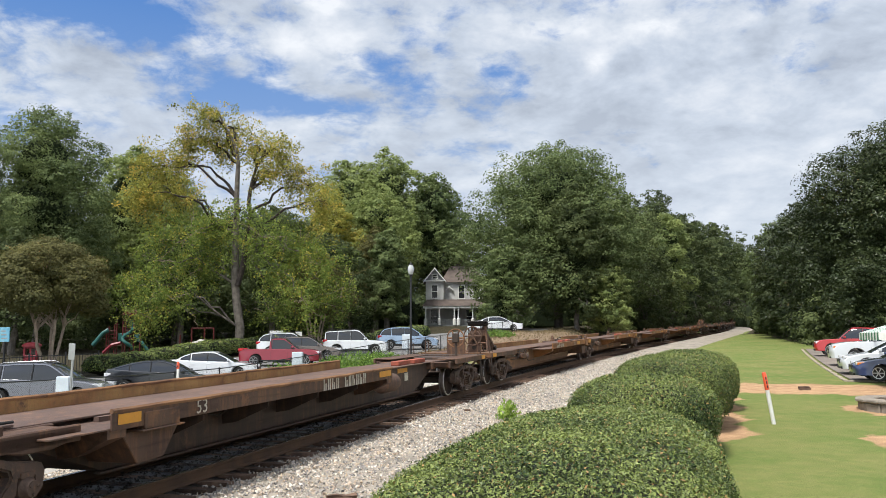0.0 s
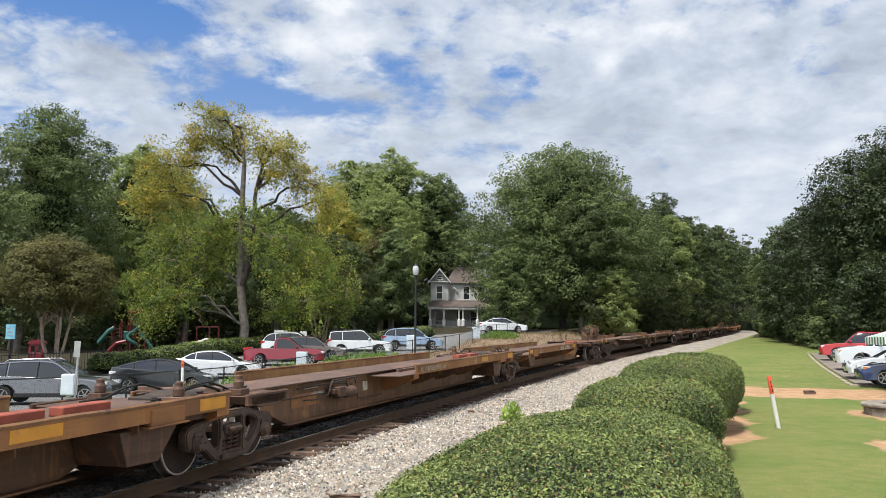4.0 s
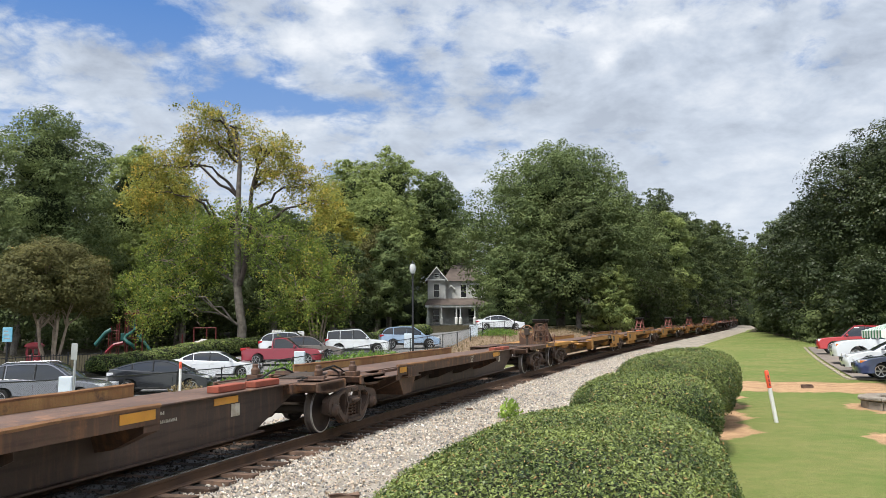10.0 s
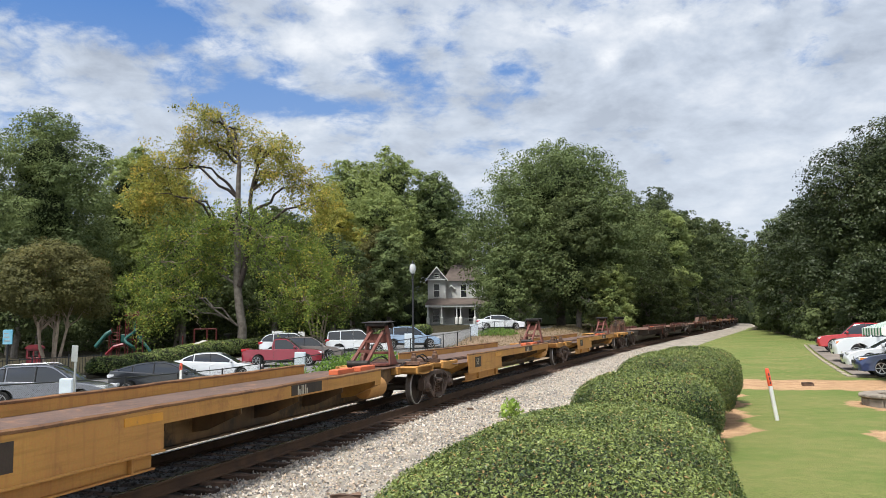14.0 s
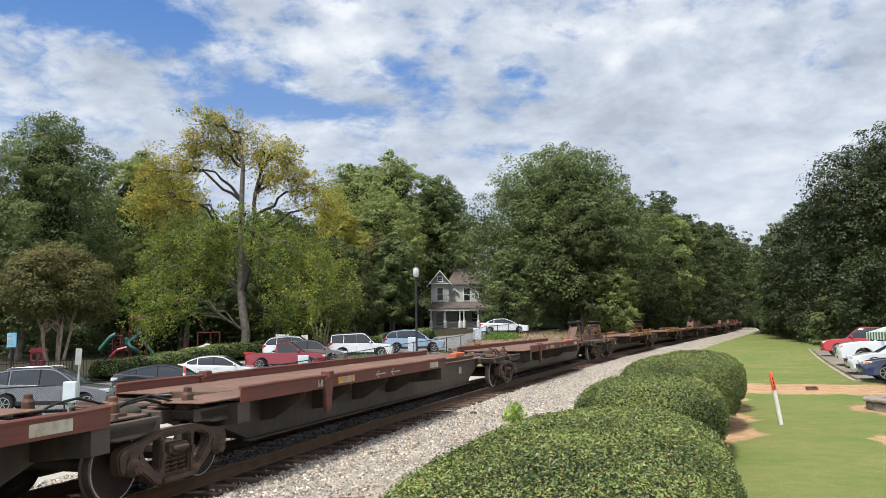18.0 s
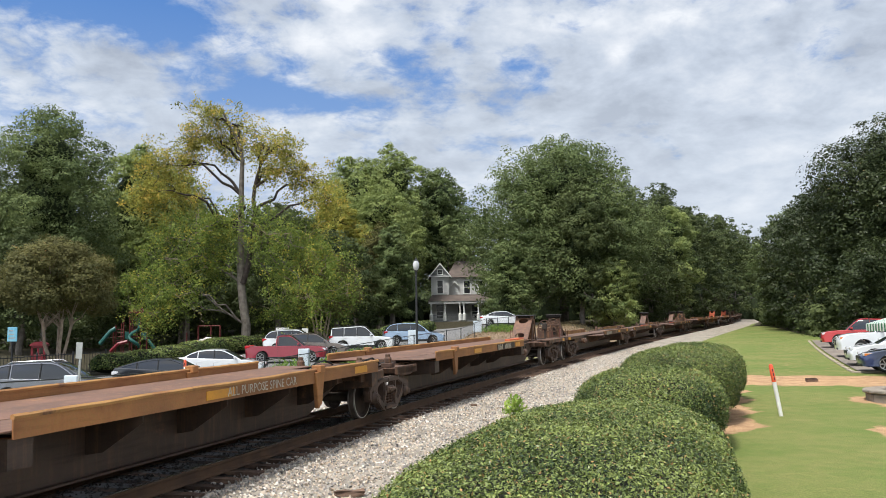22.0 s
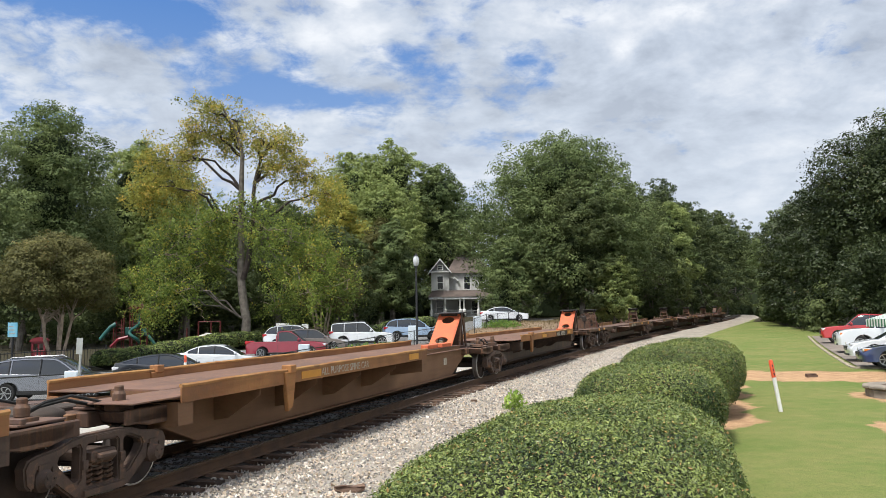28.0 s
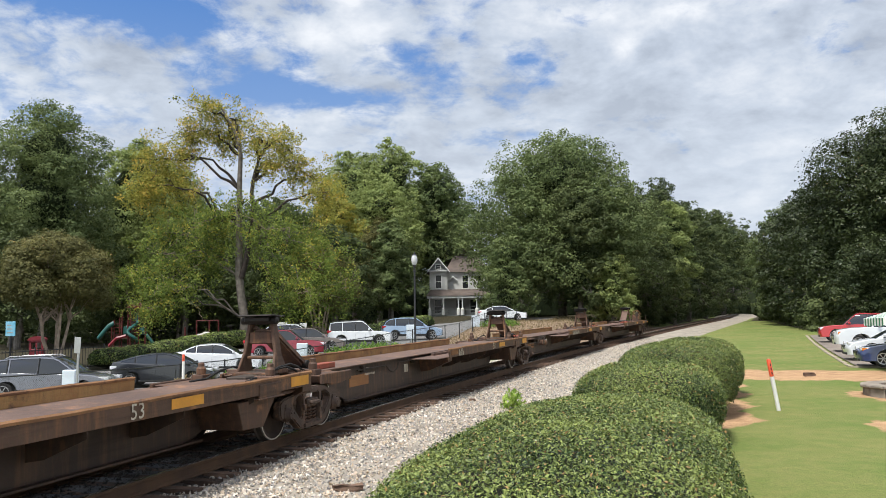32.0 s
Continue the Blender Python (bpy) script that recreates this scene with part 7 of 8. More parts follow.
        for v in bm.verts:
            if v.co.x < 0.42 * L and v.co.z < 0.47 * H:
                v.co.z += 0.05 * H
        bevelled(bm, 0.02, 2)
        lamp = part("headlight", bm, LAMP_CLEAR, root, smooth=True)
        if bonnet_lamp:
            bm = bmesh.new()
            box(bm, 0.40 * L, 0.465 * L, *sorted((sy * W * 0.42, sy * W * 0.482)), 0.44 * H, 0.50 * H)
            part("turn_lamp", bm, LAMP_AMBER, lamp)
        bm = bmesh.new()
        box(bm, -0.487 * L, -0.425 * L, *sorted((sy * W * 0.28, sy * W * 0.492)), 0.52 * H, 0.635 * H)
        for v in bm.verts:
            if v.co.x > -0.45 * L and v.co.z < 0.57 * H:
                v.co.z += 0.06 * H
        bevelled(bm, 0.02, 2)
        part("tail_light", bm, LAMP_RED if shape != "hatch" else LAMP_CLEAR, root, smooth=True)
        for x in xw:
            bm = bmesh.new()
            lathe(bm, ((wheel * 0.66, -0.085), (wheel * 0.93, -0.10), (wheel, -0.06), (wheel, 0.07), (wheel * 0.9, 0.10), (wheel * 0.5, 0.10)), sides=24)
            wh = part("wheel", bm, RUBBER, root, smooth=True)
            wh.matrix_basis = pose(x, sy * (W / 2 - 0.105), wheel, 0, 0, 0 if sy < 0 else 180)
            bm = bmesh.new()
            lathe(bm, ((wheel * 0.56, -0.03), (wheel * 0.60, -0.092), (wheel * 0.69, -0.094), (wheel * 0.69, -0.05)), sides=24)
            part("rim", bm, ALLOY, wh, smooth=True)
            bm = bmesh.new()
            lathe(bm, ((0.01, -0.045), (wheel * 0.58, -0.04), (wheel * 0.58, 0.0), (0.01, 0.0)), sides=20)
            part("brake_disc", bm, TRIM, wh)
            bm = bmesh.new()
            for k in range(6):
                a = 2 * math.pi * k / 6
                tube(bm, ((0, -0.085, 0), (wheel * 0.64 * math.cos(a), -0.088, wheel * 0.64 * math.sin(a))), wheel * 0.075, 4)
            part("spokes", bm, ALLOY, wh)
        if rails:
            bm = bmesh.new()
            xa, xb = hi[0][0] + 0.1, hi[-1][0] - 0.15
            yr = sy * (half * (1 - lean) - 0.06)
            zr = lambda x: float(np.interp(x, gx, gz)) - 0.02
            tube(bm, ((xa, yr, zr(xa)), (xa + 0.15, yr, zr(xa + 0.15) + 0.06), (xb - 0.15, yr, zr(xb - 0.15) + 0.06), (xb, yr, zr(xb))), 0.018, 6)
            part("roof_rail", bm, TRIM if paint == "white" else ALLOY, root, smooth=True)
    if rails and paint == "white":
        bm = bmesh.new()
        for x in np.linspace(hi[0][0] + 0.3, hi[-1][0] - 0.3, 4):
            tube(bm, ((x, -half * 0.68, 1.0 * H + 0.05), (x, half * 0.68, 1.0 * H + 0.05)), 0.02, 6)
        part("roof_rack", bm, TRIM, root)
    bm = bmesh.new()
    box(bm, 0.455 * L, 0.499 * L, -W * 0.27, W * 0.27, 0.30 * H, 0.43 * H)
    bevelled(bm, 0.02)
    part("grille", bm, TRIM, root)
    bm = bmesh.new()
    box(bm, 0.44 * L, 0.494 * L, -W * 0.36, W * 0.36, zb, zb + 0.09)
    bevelled(bm, 0.02)
    part("lower_grille", bm, TRIM, root)
    return root


def parked():
    rows = [
        ("suv", 4.75, 1.9, 1.66, "grey", "dark silver estate car parked nose towards the railway", 13.6, -15.8, 0.36, dict(rails=True)), ("hatch", 4.5, 1.75, 1.48, "black", "glossy black hatchback parked beside the fence", 19.3, -15.3, 0.32, {}),
        ("sedan", 4.8, 1.8, 1.45, "white", "white saloon parked in the car park", 25.3, -17.0, 0.33, {}), ("pickup", 5.0, 1.8, 1.68, "red", "old dark red pickup truck in the car park", 32.6, -17.6, 0.35, {}),
        ("suv", 4.6, 1.85, 1.7, "white", "white crossover parked behind a pickup", 38.2, -20.5, 0.36, {}), ("suv", 4.7, 1.8, 1.58, "taupe", "taupe car parked beside a white off-roader", 36.2, -18.0, 0.34, {}),
        ("boxy", 4.55, 1.85, 1.80, "white", "white boxy off-road car with roof rack", 40.0, -16.4, 0.40, dict(rails=True)), ("suv", 4.8, 1.85, 1.74, "blue", "pale blue crossover parked beside the street", 46.8, -15.6, 0.38, {}),
    ]
    for shape, L, W, H, paint, label, s, n, wheel, more in rows:
        p = on_ground(s, n, 0.05)
        car(shape, L, W, H, paint, label, p, turn_at(s) - (60 if paint == "blue" else 65), wheel, **more)
    p = on_ground(65.4, -14.6, 0.05)
    car("sedan", 4.9, 1.85, 1.47, "white", "white saloon standing on the street before the house", p, turn_at(65) - 66, 0.33)
    for shape, L, W, H, paint, label, s, n, wheel, lamp in (
            ("sedan", 4.4, 1.7, 1.36, "navy", "dark blue saloon parked nose to the kerb", 23.1, 14.85, 0.30, True), ("sedan", 4.7, 1.83, 1.43, "white", "white saloon parked nose to the kerb", 27.0, 15.0, 0.33, None),
            ("pickup", 5.6, 2.0, 1.9, "white", "white pickup truck parked nose to the kerb", 33.4, 15.6, 0.40, True), ("boxy", 4.7, 1.8, 1.72, "bright", "bright red off-roader parked nose to the kerb", 44.0, 15.1, 0.37, None)):
        p = on_ground(s, n, 0.04)
        car(shape, L, W, H, paint, label, p, turn_at(s) + 90, wheel, "cars parked beside the lawn", bonnet_lamp=lamp)


parked()


# ---- paved ground ----
def draped(name, s0, s1, n0, n1, step, dz, mat, label, category):
    ss, ns = np.arange(s0, s1 + 0.01, step), np.arange(n0, n1 + 0.01, step)
    pts = [at_track(s, n) for s in ss for n in ns]
    z = height([p.x for p in pts], [p.y for p in pts]) + dz
    co = [(p.x, p.y, float(h)) for p, h in zip(pts, z)]
    k = len(ns)
    fs = [(i * k + j, i * k + j + 1, (i + 1) * k + j + 1, (i + 1) * k + j) for i in range(len(ss) - 1) for j in range(k - 1)]
    me = bpy.data.meshes.new(name)
    me.from_pydata(co, [], fs)
    me.materials.append(mat)
    me.polygons.foreach_set("use_smooth", [True] * len(fs))
    return tagged(new(name, me), label, category, kind="structure")


draped("car_park", -6, 80, -23.5, -12.8, 0.7, 0.05, ASPHALT, "pale worn asphalt of the car park and street", "car park")
draped("parking_bay", 23.0, 56, 12.7, 30, 0.7, 0.04, PAVING, "worn asphalt parking bays beside the lawn", "car park")


KERB = material("weathered_kerb", (0.38, 0.32, 0.24), (0.28, 0.24, 0.18), 3, 0.9, 0, 0.3, 40)


def kerb():
    bm = bmesh.new()
    root = tagged(new("kerb"), "low pale concrete kerb round the parking bays", "kerb", kind="structure")
    rng = random.Random(2)
    for k in range(18):
        s = 22.95 + k * 1.85
        bm = bmesh.new()
        box(bm, 0.006, 1.844, -0.075, 0.075, -0.2, 0.065)
        bevelled(bm, 0.015)
        ob = part("kerb_stone", bm, KERB, root)
        p = on_ground(s, 12.5)
        ob.matrix_basis = pose(p.x, p.y, p.z, 0, 0, turn_at(s) + rng.uniform(-0.4, 0.4))
    for k in range(8):
        p = on_ground(22.9, 12.5 + k * 1.85)
        bm = bmesh.new()
        box(bm, 0.006, 1.844, -0.075, 0.075, -0.2, 0.065)
        bevelled(bm, 0.015)
        part("kerb_stone", bm, KERB, root).matrix_basis = pose(p.x, p.y, p.z, 0, 0, turn_at(22.9) - 90)


kerb()


# ---- chain-link fence along the car park ----
def fence():
    root = tagged(new("fence"), "low black chain-link fence between car park and railway", "fence")
    n0, hgt = -12.2, 1.15
    ss = np.arange(-4, 64, 2.9)
    for i, s in enumerate(ss):
        a = on_ground(s, n0)
        bm = bmesh.new()
        tube(bm, (a - Vector((0, 0, 0.1)), a + Vector((0, 0, hgt + 0.05))), 0.032, 8)
        part("post", bm, BLACK_METAL, root, smooth=True)
        if i + 1 == len(ss):
            break
        b = on_ground(ss[i + 1], n0)
        up = Vector((0, 0, hgt))
        bm = bmesh.new()
        tube(bm, (a + up, b + up), 0.022, 6)
        part("top_rail", bm, BLACK_METAL, root, smooth=True)
        # woven wire, one panel a bay
        d = b - a
        L = d.length
        x = d.normalized()
        co = []
        w = 0.0022
        for sgn in (1, -1):
            for k in np.arange(-hgt, L + hgt, 0.075):
                u0, v0, u1, v1 = k, 0.03, k + hgt - 0.03, hgt
                if sgn < 0:
                    u0, u1 = u1, u0
                if min(u0, u1) < 0 or max(u0, u1) > L:
                    lo, hi = max(0, min(u0, u1)), min(L, max(u0, u1))
                    if hi <= lo:
                        continue
                    f = lambda u: v0 + (v1 - v0) * (u - u0) / (u1 - u0)
                    (u0, v0), (u1, v1) = (lo, f(lo)), (hi, f(hi))
                p, q = a + x * u0 + Vector((0, 0, v0)), a + x * u1 + Vector((0, 0, v1))
                side = (q - p).normalized().cross(x.cross(Vector((0, 0, 1)))) * w
                co += [p - side, q - side, q + side, p + side]
        part("wire_panel", arrays("wire_panel", np.array([tuple(c) for c in co]), 4, BLACK_METAL), None, root)


fence()


def playground_fence():
    root = tagged(new("playground_fence"), "black metal picket fence round the playground", "fence")
    ss = np.arange(12.5, 26.5, 2.3)
    for i, s in enumerate(ss):
        a = on_ground(s, -25.6)
        bm = bmesh.new()
        tube(bm, (a - Vector((0, 0, 0.1)), a + Vector((0, 0, 1.4))), 0.045, 6)
        part("post", bm, BLACK_METAL, root)
        if i + 1 == len(ss):
            break
        b = on_ground(ss[i + 1], -25.6)
        for z in (0.18, 1.22):
            bm = bmesh.new()
            tube(bm, (a + Vector((0, 0, z)), b + Vector((0, 0, z))), 0.025, 5)
            part("rail", bm, BLACK_METAL, root)
        for k in range(1, 12):
            q = a.lerp(b, k / 12)
            bm = bmesh.new()
            tube(bm, (q + Vector((0, 0, 0.1)), q + Vector((0, 0, 1.32))), 0.014, 4)
            part("picket", bm, BLACK_METAL, root)


playground_fence()


# ---- street lamp ----
GLOBE = material("milky_lamp_globe", (0.52, 0.53, 0.53), (0.44, 0.45, 0.45), 6, 0.25)


def street_lamp():
    root = tagged(new("street_lamp"), "black cast-iron street lamp with a white acorn globe", "street lamp")
    p = on_ground(28.5, -7.2)
    root.matrix_basis = pose(*p)
    H = 5.79 - p.z
    bm = bmesh.new()
    lathe(bm, ((0.17, 0), (0.17, 0.12), (0.13, 0.2), (0.12, 0.75), (0.085, 0.85), (0.06, 1.0), (0.05, H - 1.0), (0.07, H - 0.98), (0.07, H - 0.92), (0.045, H - 0.9), (0.05, H - 0.72), (0.11, H - 0.66), (0.11, H - 0.62)), (0, 0, 0), "z", 14)
    part("pole", bm, BLACK_METAL, root, smooth=True)
    bm = bmesh.new()
    lathe(bm, ((0.10, H - 0.62), (0.145, H - 0.52), (0.17, H - 0.38), (0.155, H - 0.25), (0.11, H - 0.14), (0.10, H - 0.12)), (0, 0, 0), "z", 18)
    part("globe", bm, GLOBE, root, "milky white acorn globe", True)
    bm = bmesh.new()
    lathe(bm, ((0.12, H - 0.13), (0.10, H - 0.08), (0.04, H - 0.05), (0.02, H + 0.04), (0.005, H + 0.06)), (0, 0, 0), "z", 14)
    part("finial", bm, BLACK_METAL, root, smooth=True)


street_lamp()


# ---- posts, signs, utility boxes ----
SIGN_GREY = material("sign_back_grey", (0.42, 0.43, 0.42), (0.34, 0.35, 0.34), 3, 0.5, 0.4)
BOX_PALE = material("pale_blue_white_box", (0.62, 0.68, 0.74), (0.52, 0.58, 0.64), 3, 0.5)
MARK_RED = material("orange_red_plastic", (0.75, 0.10, 0.035), (0.65, 0.09, 0.035), 6, 0.45)
MARK_WHITE = material("white_plastic", (0.78, 0.77, 0.73), (0.70, 0.69, 0.66), 5, 0.4)


def sign_post():
    p = on_ground(8.7, -10.0)
    root = tagged(new("sign_post"), "grey metal post with a small sign seen from behind", "sign")
    root.matrix_basis = pose(*p, 0, 2.5, -25)
    H = 1.73 - p.z
    bm = bmesh.new()
    box(bm, -0.03, 0.03, -0.02, 0.02, -0.2, H)
    part("post", bm, SIGN_GREY, root)
    bm = bmesh.new()
    box(bm, -0.16, 0.10, -0.035, -0.022, H - 0.46, H + 0.02)
    bevelled(bm, 0.004)
    part("sign_plate", bm, SIGN_GREY, root)


def utility_box(s, n, top, w, h):
    p = on_ground(s, n)
    root = tagged(new("utility_box"), "pale blue-white utility cabinet on a short post", "utility box", "utility boxes along the fence")
    root.matrix_basis = pose(p.x, p.y, p.z, 0, 0, turn_at(s) - 70)
    t = top - p.z
    bm = bmesh.new()
    box(bm, -w / 2, w / 2, -0.13, 0.13, t - h, t)
    bevelled(bm, 0.02)
    part("cabinet", bm, BOX_PALE, root)
    bm = bmesh.new()
    box(bm, -0.06, 0.06, -0.06, 0.06, -0.1, t - h)
    part("post", bm, SIGN_GREY, root)
    bm = bmesh.new()
    box(bm, -w / 2 + 0.03, w / 2 - 0.03, -0.142, -0.13, t - h + 0.04, t - 0.04)
    part("door", bm, BOX_PALE, root)


def marker_post(s, n, H, lean, label):
    p = on_ground(s, n)
    root = tagged(new("marker_post"), label, "marker post")
    root.matrix_basis = pose(p.x, p.y, p.z, 0, lean, 0)
    bm = bmesh.new()
    lathe(bm, ((0.045, -0.1), (0.045, H * (0.66 if lean else 0.85))), (0, 0, 0), "z", 12)
    part("white_tube", bm, MARK_WHITE, root, smooth=True)
    bm = bmesh.new()
    lathe(bm, ((0.048, H * (0.66 if lean else 0.85)), (0.048, H * 0.97), (0.03, H), (0.01, H)), (0, 0, 0), "z", 12)
    cap = part("cap", bm, MARK_RED, root, "orange-red cap", True)
    bm = bmesh.new()
    for k in range(3 if lean else 1):
        z = 0.70 if lean else 0.88
        box(bm, -0.012, 0.012, -0.0505, -0.047, H * (z + 0.08 * k), H * (z + 0.05 + 0.08 * k))
    part("lettering", bm, BLACK_METAL, cap)


sign_post()
utility_box(8.7, -10.2, 0.78, 0.40, 0.62)
utility_box(26.3, -12.6, 1.17, 0.55, 0.9)
utility_box(41, -13.0, 2.11, 0.6, 1.0)
utility_box(54, -13.0, 2.85, 0.7, 1.1)
marker_post(13.0, -9.5, 1.6, 0, "white plastic marker post with an orange top")
marker_post(9.2, 9.27, 1.17, -8.5, "leaning white plastic marker post with an orange top on the lawn")


# ---- stone bench on the lawn, canopy over the bays ----
STONE = material("weathered_stone", (0.30, 0.26, 0.21), (0.20, 0.17, 0.14), 4, 0.9, 0, 0.5, 30)


def stone_bench():
    p = on_ground(13.0, 12.85)
    root = tagged(new("stone_bench"), "low curved weathered stone bench on pine straw", "bench")
    root.matrix_basis = pose(*p, 0, 0, turn_at(13))
    rng = random.Random(12)
    for k in range(8):
        a0, a1 = math.radians(8 + 21 * k), math.radians(8 + 21 * k + 20.3)
        for name, r0, r1, z0, z1 in (("seat_slab", 0.92, 1.38, 0.20, 0.29), ("support_stone", 0.98, 1.32, -0.1, 0.198)):
            bm = bmesh.new()
            w = 0.0 if name == "seat_slab" else rng.uniform(-0.02, 0.03)
            q = [(r * math.cos(a), r * math.sin(a)) for r, a in ((r0, a0), (r1 + w, a0), (r1 + w, a1), (r0, a1))]
            lo = [bm.verts.new((x, y, z0)) for x, y in q]
            hi = [bm.verts.new((x, y, z1)) for x, y in q]
            bm.faces.new(lo)
            bm.faces.new(hi)
            for i in range(4):
                bm.faces.new((lo[i], lo[(i + 1) % 4], hi[(i + 1) % 4], hi[i]))
            bevelled(bm, 0.025)
            part(name, bm, STONE, root)
    for z0, z1, w in ((0.0, 0.36, 0.14), (0.36, 0.44, 0.24)):
        bm = bmesh.new()
        box(bm, -0.75, 0.75, 0.05 - w, 0.05 + w, z0, z1)
        bevelled(bm, 0.03)
        part("back_slab", bm, STONE, root)


stone_bench()
GREEN_CLOTH = material("green_canvas", (0.05, 0.20, 0.10), (0.04, 0.16, 0.08), 4, 0.8)
WHITE_CLOTH = material("white_canvas", (0.75, 0.76, 0.72), (0.66, 0.67, 0.64), 4, 0.8)


def canopy():
    p = on_ground(20.8, 15.2)
    root = tagged(new("canopy"), "green and white striped canvas canopy on thin poles", "canopy")
    root.matrix_basis = pose(*p, 0, 0, turn_at(21) + 2)
    z0 = 1.80
    for sx in (-1.6, 1.6):
        for sy in (-2.1, -0.2):
            bm = bmesh.new()
            tube(bm, ((sx, sy, 0), (sx, sy, z0 + 0.05)), 0.02, 8)
            part("pole", bm, WHITE_PAINT, root, smooth=True)
    k = 14
    for side in range(4):
        for i in range(k):
            bm = bmesh.new()
            c = [Vector((-1.7, -2.2, 0)), Vector((1.7, -2.2, 0)), Vector((1.7, 2.2, 0)), Vector((-1.7, 2.2, 0))]
            a, b = c[side], c[(side + 1) % 4]
            p0, p1 = a.lerp(b, i / k), a.lerp(b, (i + 1) / k)
            mid = (p0 + p1) / 2
            peak = Vector((0, 0, z0 + 0.75))
            up, dn = Vector((0, 0, z0 + 0.03)), Vector((0, 0, z0 - 0.20))
            bm.faces.new([bm.verts.new(v) for v in (p0 + up, p1 + up, peak + p1 * 0.04, peak + p0 * 0.04)])
            bm.faces.new([bm.verts.new(v) for v in (p0 + up, p0 + dn, mid + dn - Vector((0, 0, 0.05)), p1 + dn, p1 + up)])
            part("canvas_stripe", bm, GREEN_CLOTH if i % 2 else WHITE_CLOTH, root)


canopy()


# ---- the house up the street ----
SIDING = material("white_painted_siding", (0.62, 0.62, 0.60), (0.54, 0.54, 0.52), 0.6, 0.7)
SHINGLE = material("brown_shingle_roof", (0.14, 0.11, 0.095), (0.085, 0.068, 0.06), 0.8, 0.9, 0, 0.5, 12)
SLATE_GREY = material("grey_gable_boards", (0.30, 0.31, 0.31), (0.25, 0.26, 0.26), 2, 0.7)
PANE = glass("window_pane", (0.012, 0.014, 0.016), 0.12, 0.25)


def house():
    root = tagged(new("house"), "two-storey white timber house with gable and front porch", "house")
    root.matrix_basis = pose(-0.2, 112.5, 3.45, 0, 0, 0)
    # front wing, main block
    for name, x0, x1, y0, y1, z1 in (("front_wing_wall", -1.75, 0.75, 0.0, 6.0, 6.45), ("main_wall", 0.75, 6.6, 1.3, 9.0, 6.3)):
        bm = bmesh.new()
        box(bm, x0, x1, y0, y1, -0.8, z1)
        wall = part(name, bm, SIDING, root)
        for k in range(22):
            z = 0.2 + k * 0.28
            if z < z1:
                bm = bmesh.new()
                box(bm, x0 - 0.012, x1 + 0.012, y0 - 0.012, y0 + 0.05, z, z + 0.02)
                part("siding_board", bm, SIDING, wall)
    bm = bmesh.new()
    prism(bm, ((-1.75, 6.45), (0.75, 6.45), (-0.5, 8.1)), -0.01, 0.2)
    part("gable_wall", bm, SLATE_GREY, root, "grey boarded gable end")
    for sgn in (-1, 1):
        bm = bmesh.new()
        c = -0.5
        prism(bm, ((c, 8.25), (c, 8.10), (c + sgn * 1.62, 6.12), (c + sgn * 1.62, 6.27)), -0.4, 6.5)
        part("gable_roof", bm, SHINGLE, root)
        bm = bmesh.new()
        prism(bm, ((c, 8.24), (c, 8.02), (c + sgn * 1.62, 6.05), (c + sgn * 1.62, 6.26)), -0.47, -0.40)
        part("bargeboard", bm, WHITE_PAINT, root)
    bm = bmesh.new()
    box(bm, -1.95, 0.95, -0.35, 0.02, 6.28, 6.42)
    part("gable_cornice", bm, WHITE_PAINT, root)
    bm = bmesh.new()
    v = [bm.verts.new(c) for c in ((0.3, 0.9, 6.25), (7.0, 0.9, 6.25), (7.0, 9.4, 6.25), (0.3, 9.4, 6.25), (1.8, 5.0, 8.9), (5.0, 5.0, 8.9))]
    for f in ((0, 1, 5, 4), (1, 2, 5), (2, 3, 4, 5), (3, 0, 4), (0, 3, 2, 1)):
        bm.faces.new([v[i] for i in f])
    part("main_roof", bm, SHINGLE, root)
    bm = bmesh.new()
    prism(bm, ((0.95, 5.1), (1.55, 5.75), (2.15, 5.1), (2.0, 5.1), (1.55, 5.55), (1.1, 5.1)), 0.95, 1.35)
    part("window_hood", bm, WHITE_PAINT, root)
    # porch
    bm = bmesh.new()
    box(bm, -1.9, 7.2, -2.6, 1.3, -0.6, 0.15)
    part("porch_floor", bm, SLATE_GREY, root)
    bm = bmesh.new()
    v = [bm.verts.new(c) for c in ((-2.2, -2.9, 2.75), (7.5, -2.9, 2.75), (7.5, 1.3, 2.75), (-2.2, 1.3, 2.75), (-1.6, 0.0, 3.75), (6.9, 0.0, 3.75), (6.9, 1.3, 3.75), (-1.6, 1.3, 3.75))]
    for f in ((0, 1, 5, 4), (1, 2, 6, 5), (3, 0, 4, 7), (0, 3, 2, 1), (4, 5, 6, 7)):
        bm.faces.new([v[i] for i in f])
    part("porch_roof", bm, SHINGLE, root)
    bm = bmesh.new()
    box(bm, -2.1, 7.4, -2.8, -2.55, 2.42, 2.74)
    part("porch_beam", bm, WHITE_PAINT, root)
    for x in (-1.75, 0.15, 2.2, 2.75, 4.7, 6.9):
        bm = bmesh.new()
        lathe(bm, ((0.24, 0.1), (0.24, 0.95), (0.2, 1.0), (0.11, 1.05), (0.09, 2.3), (0.14, 2.44)), (x, -2.68, 0), "z", 10)
        part("porch_column", bm, WHITE_PAINT, root, smooth=True)
    bm = bmesh.new()
    for x in np.arange(-1.6, 6.8, 0.16):
        if 2.2 < x < 2.75:
            continue
        box(bm, x, x + 0.03, -2.70, -2.66, 0.2, 0.8)
    box(bm, -1.7, 2.2, -2.72, -2.64, 0.8, 0.86)
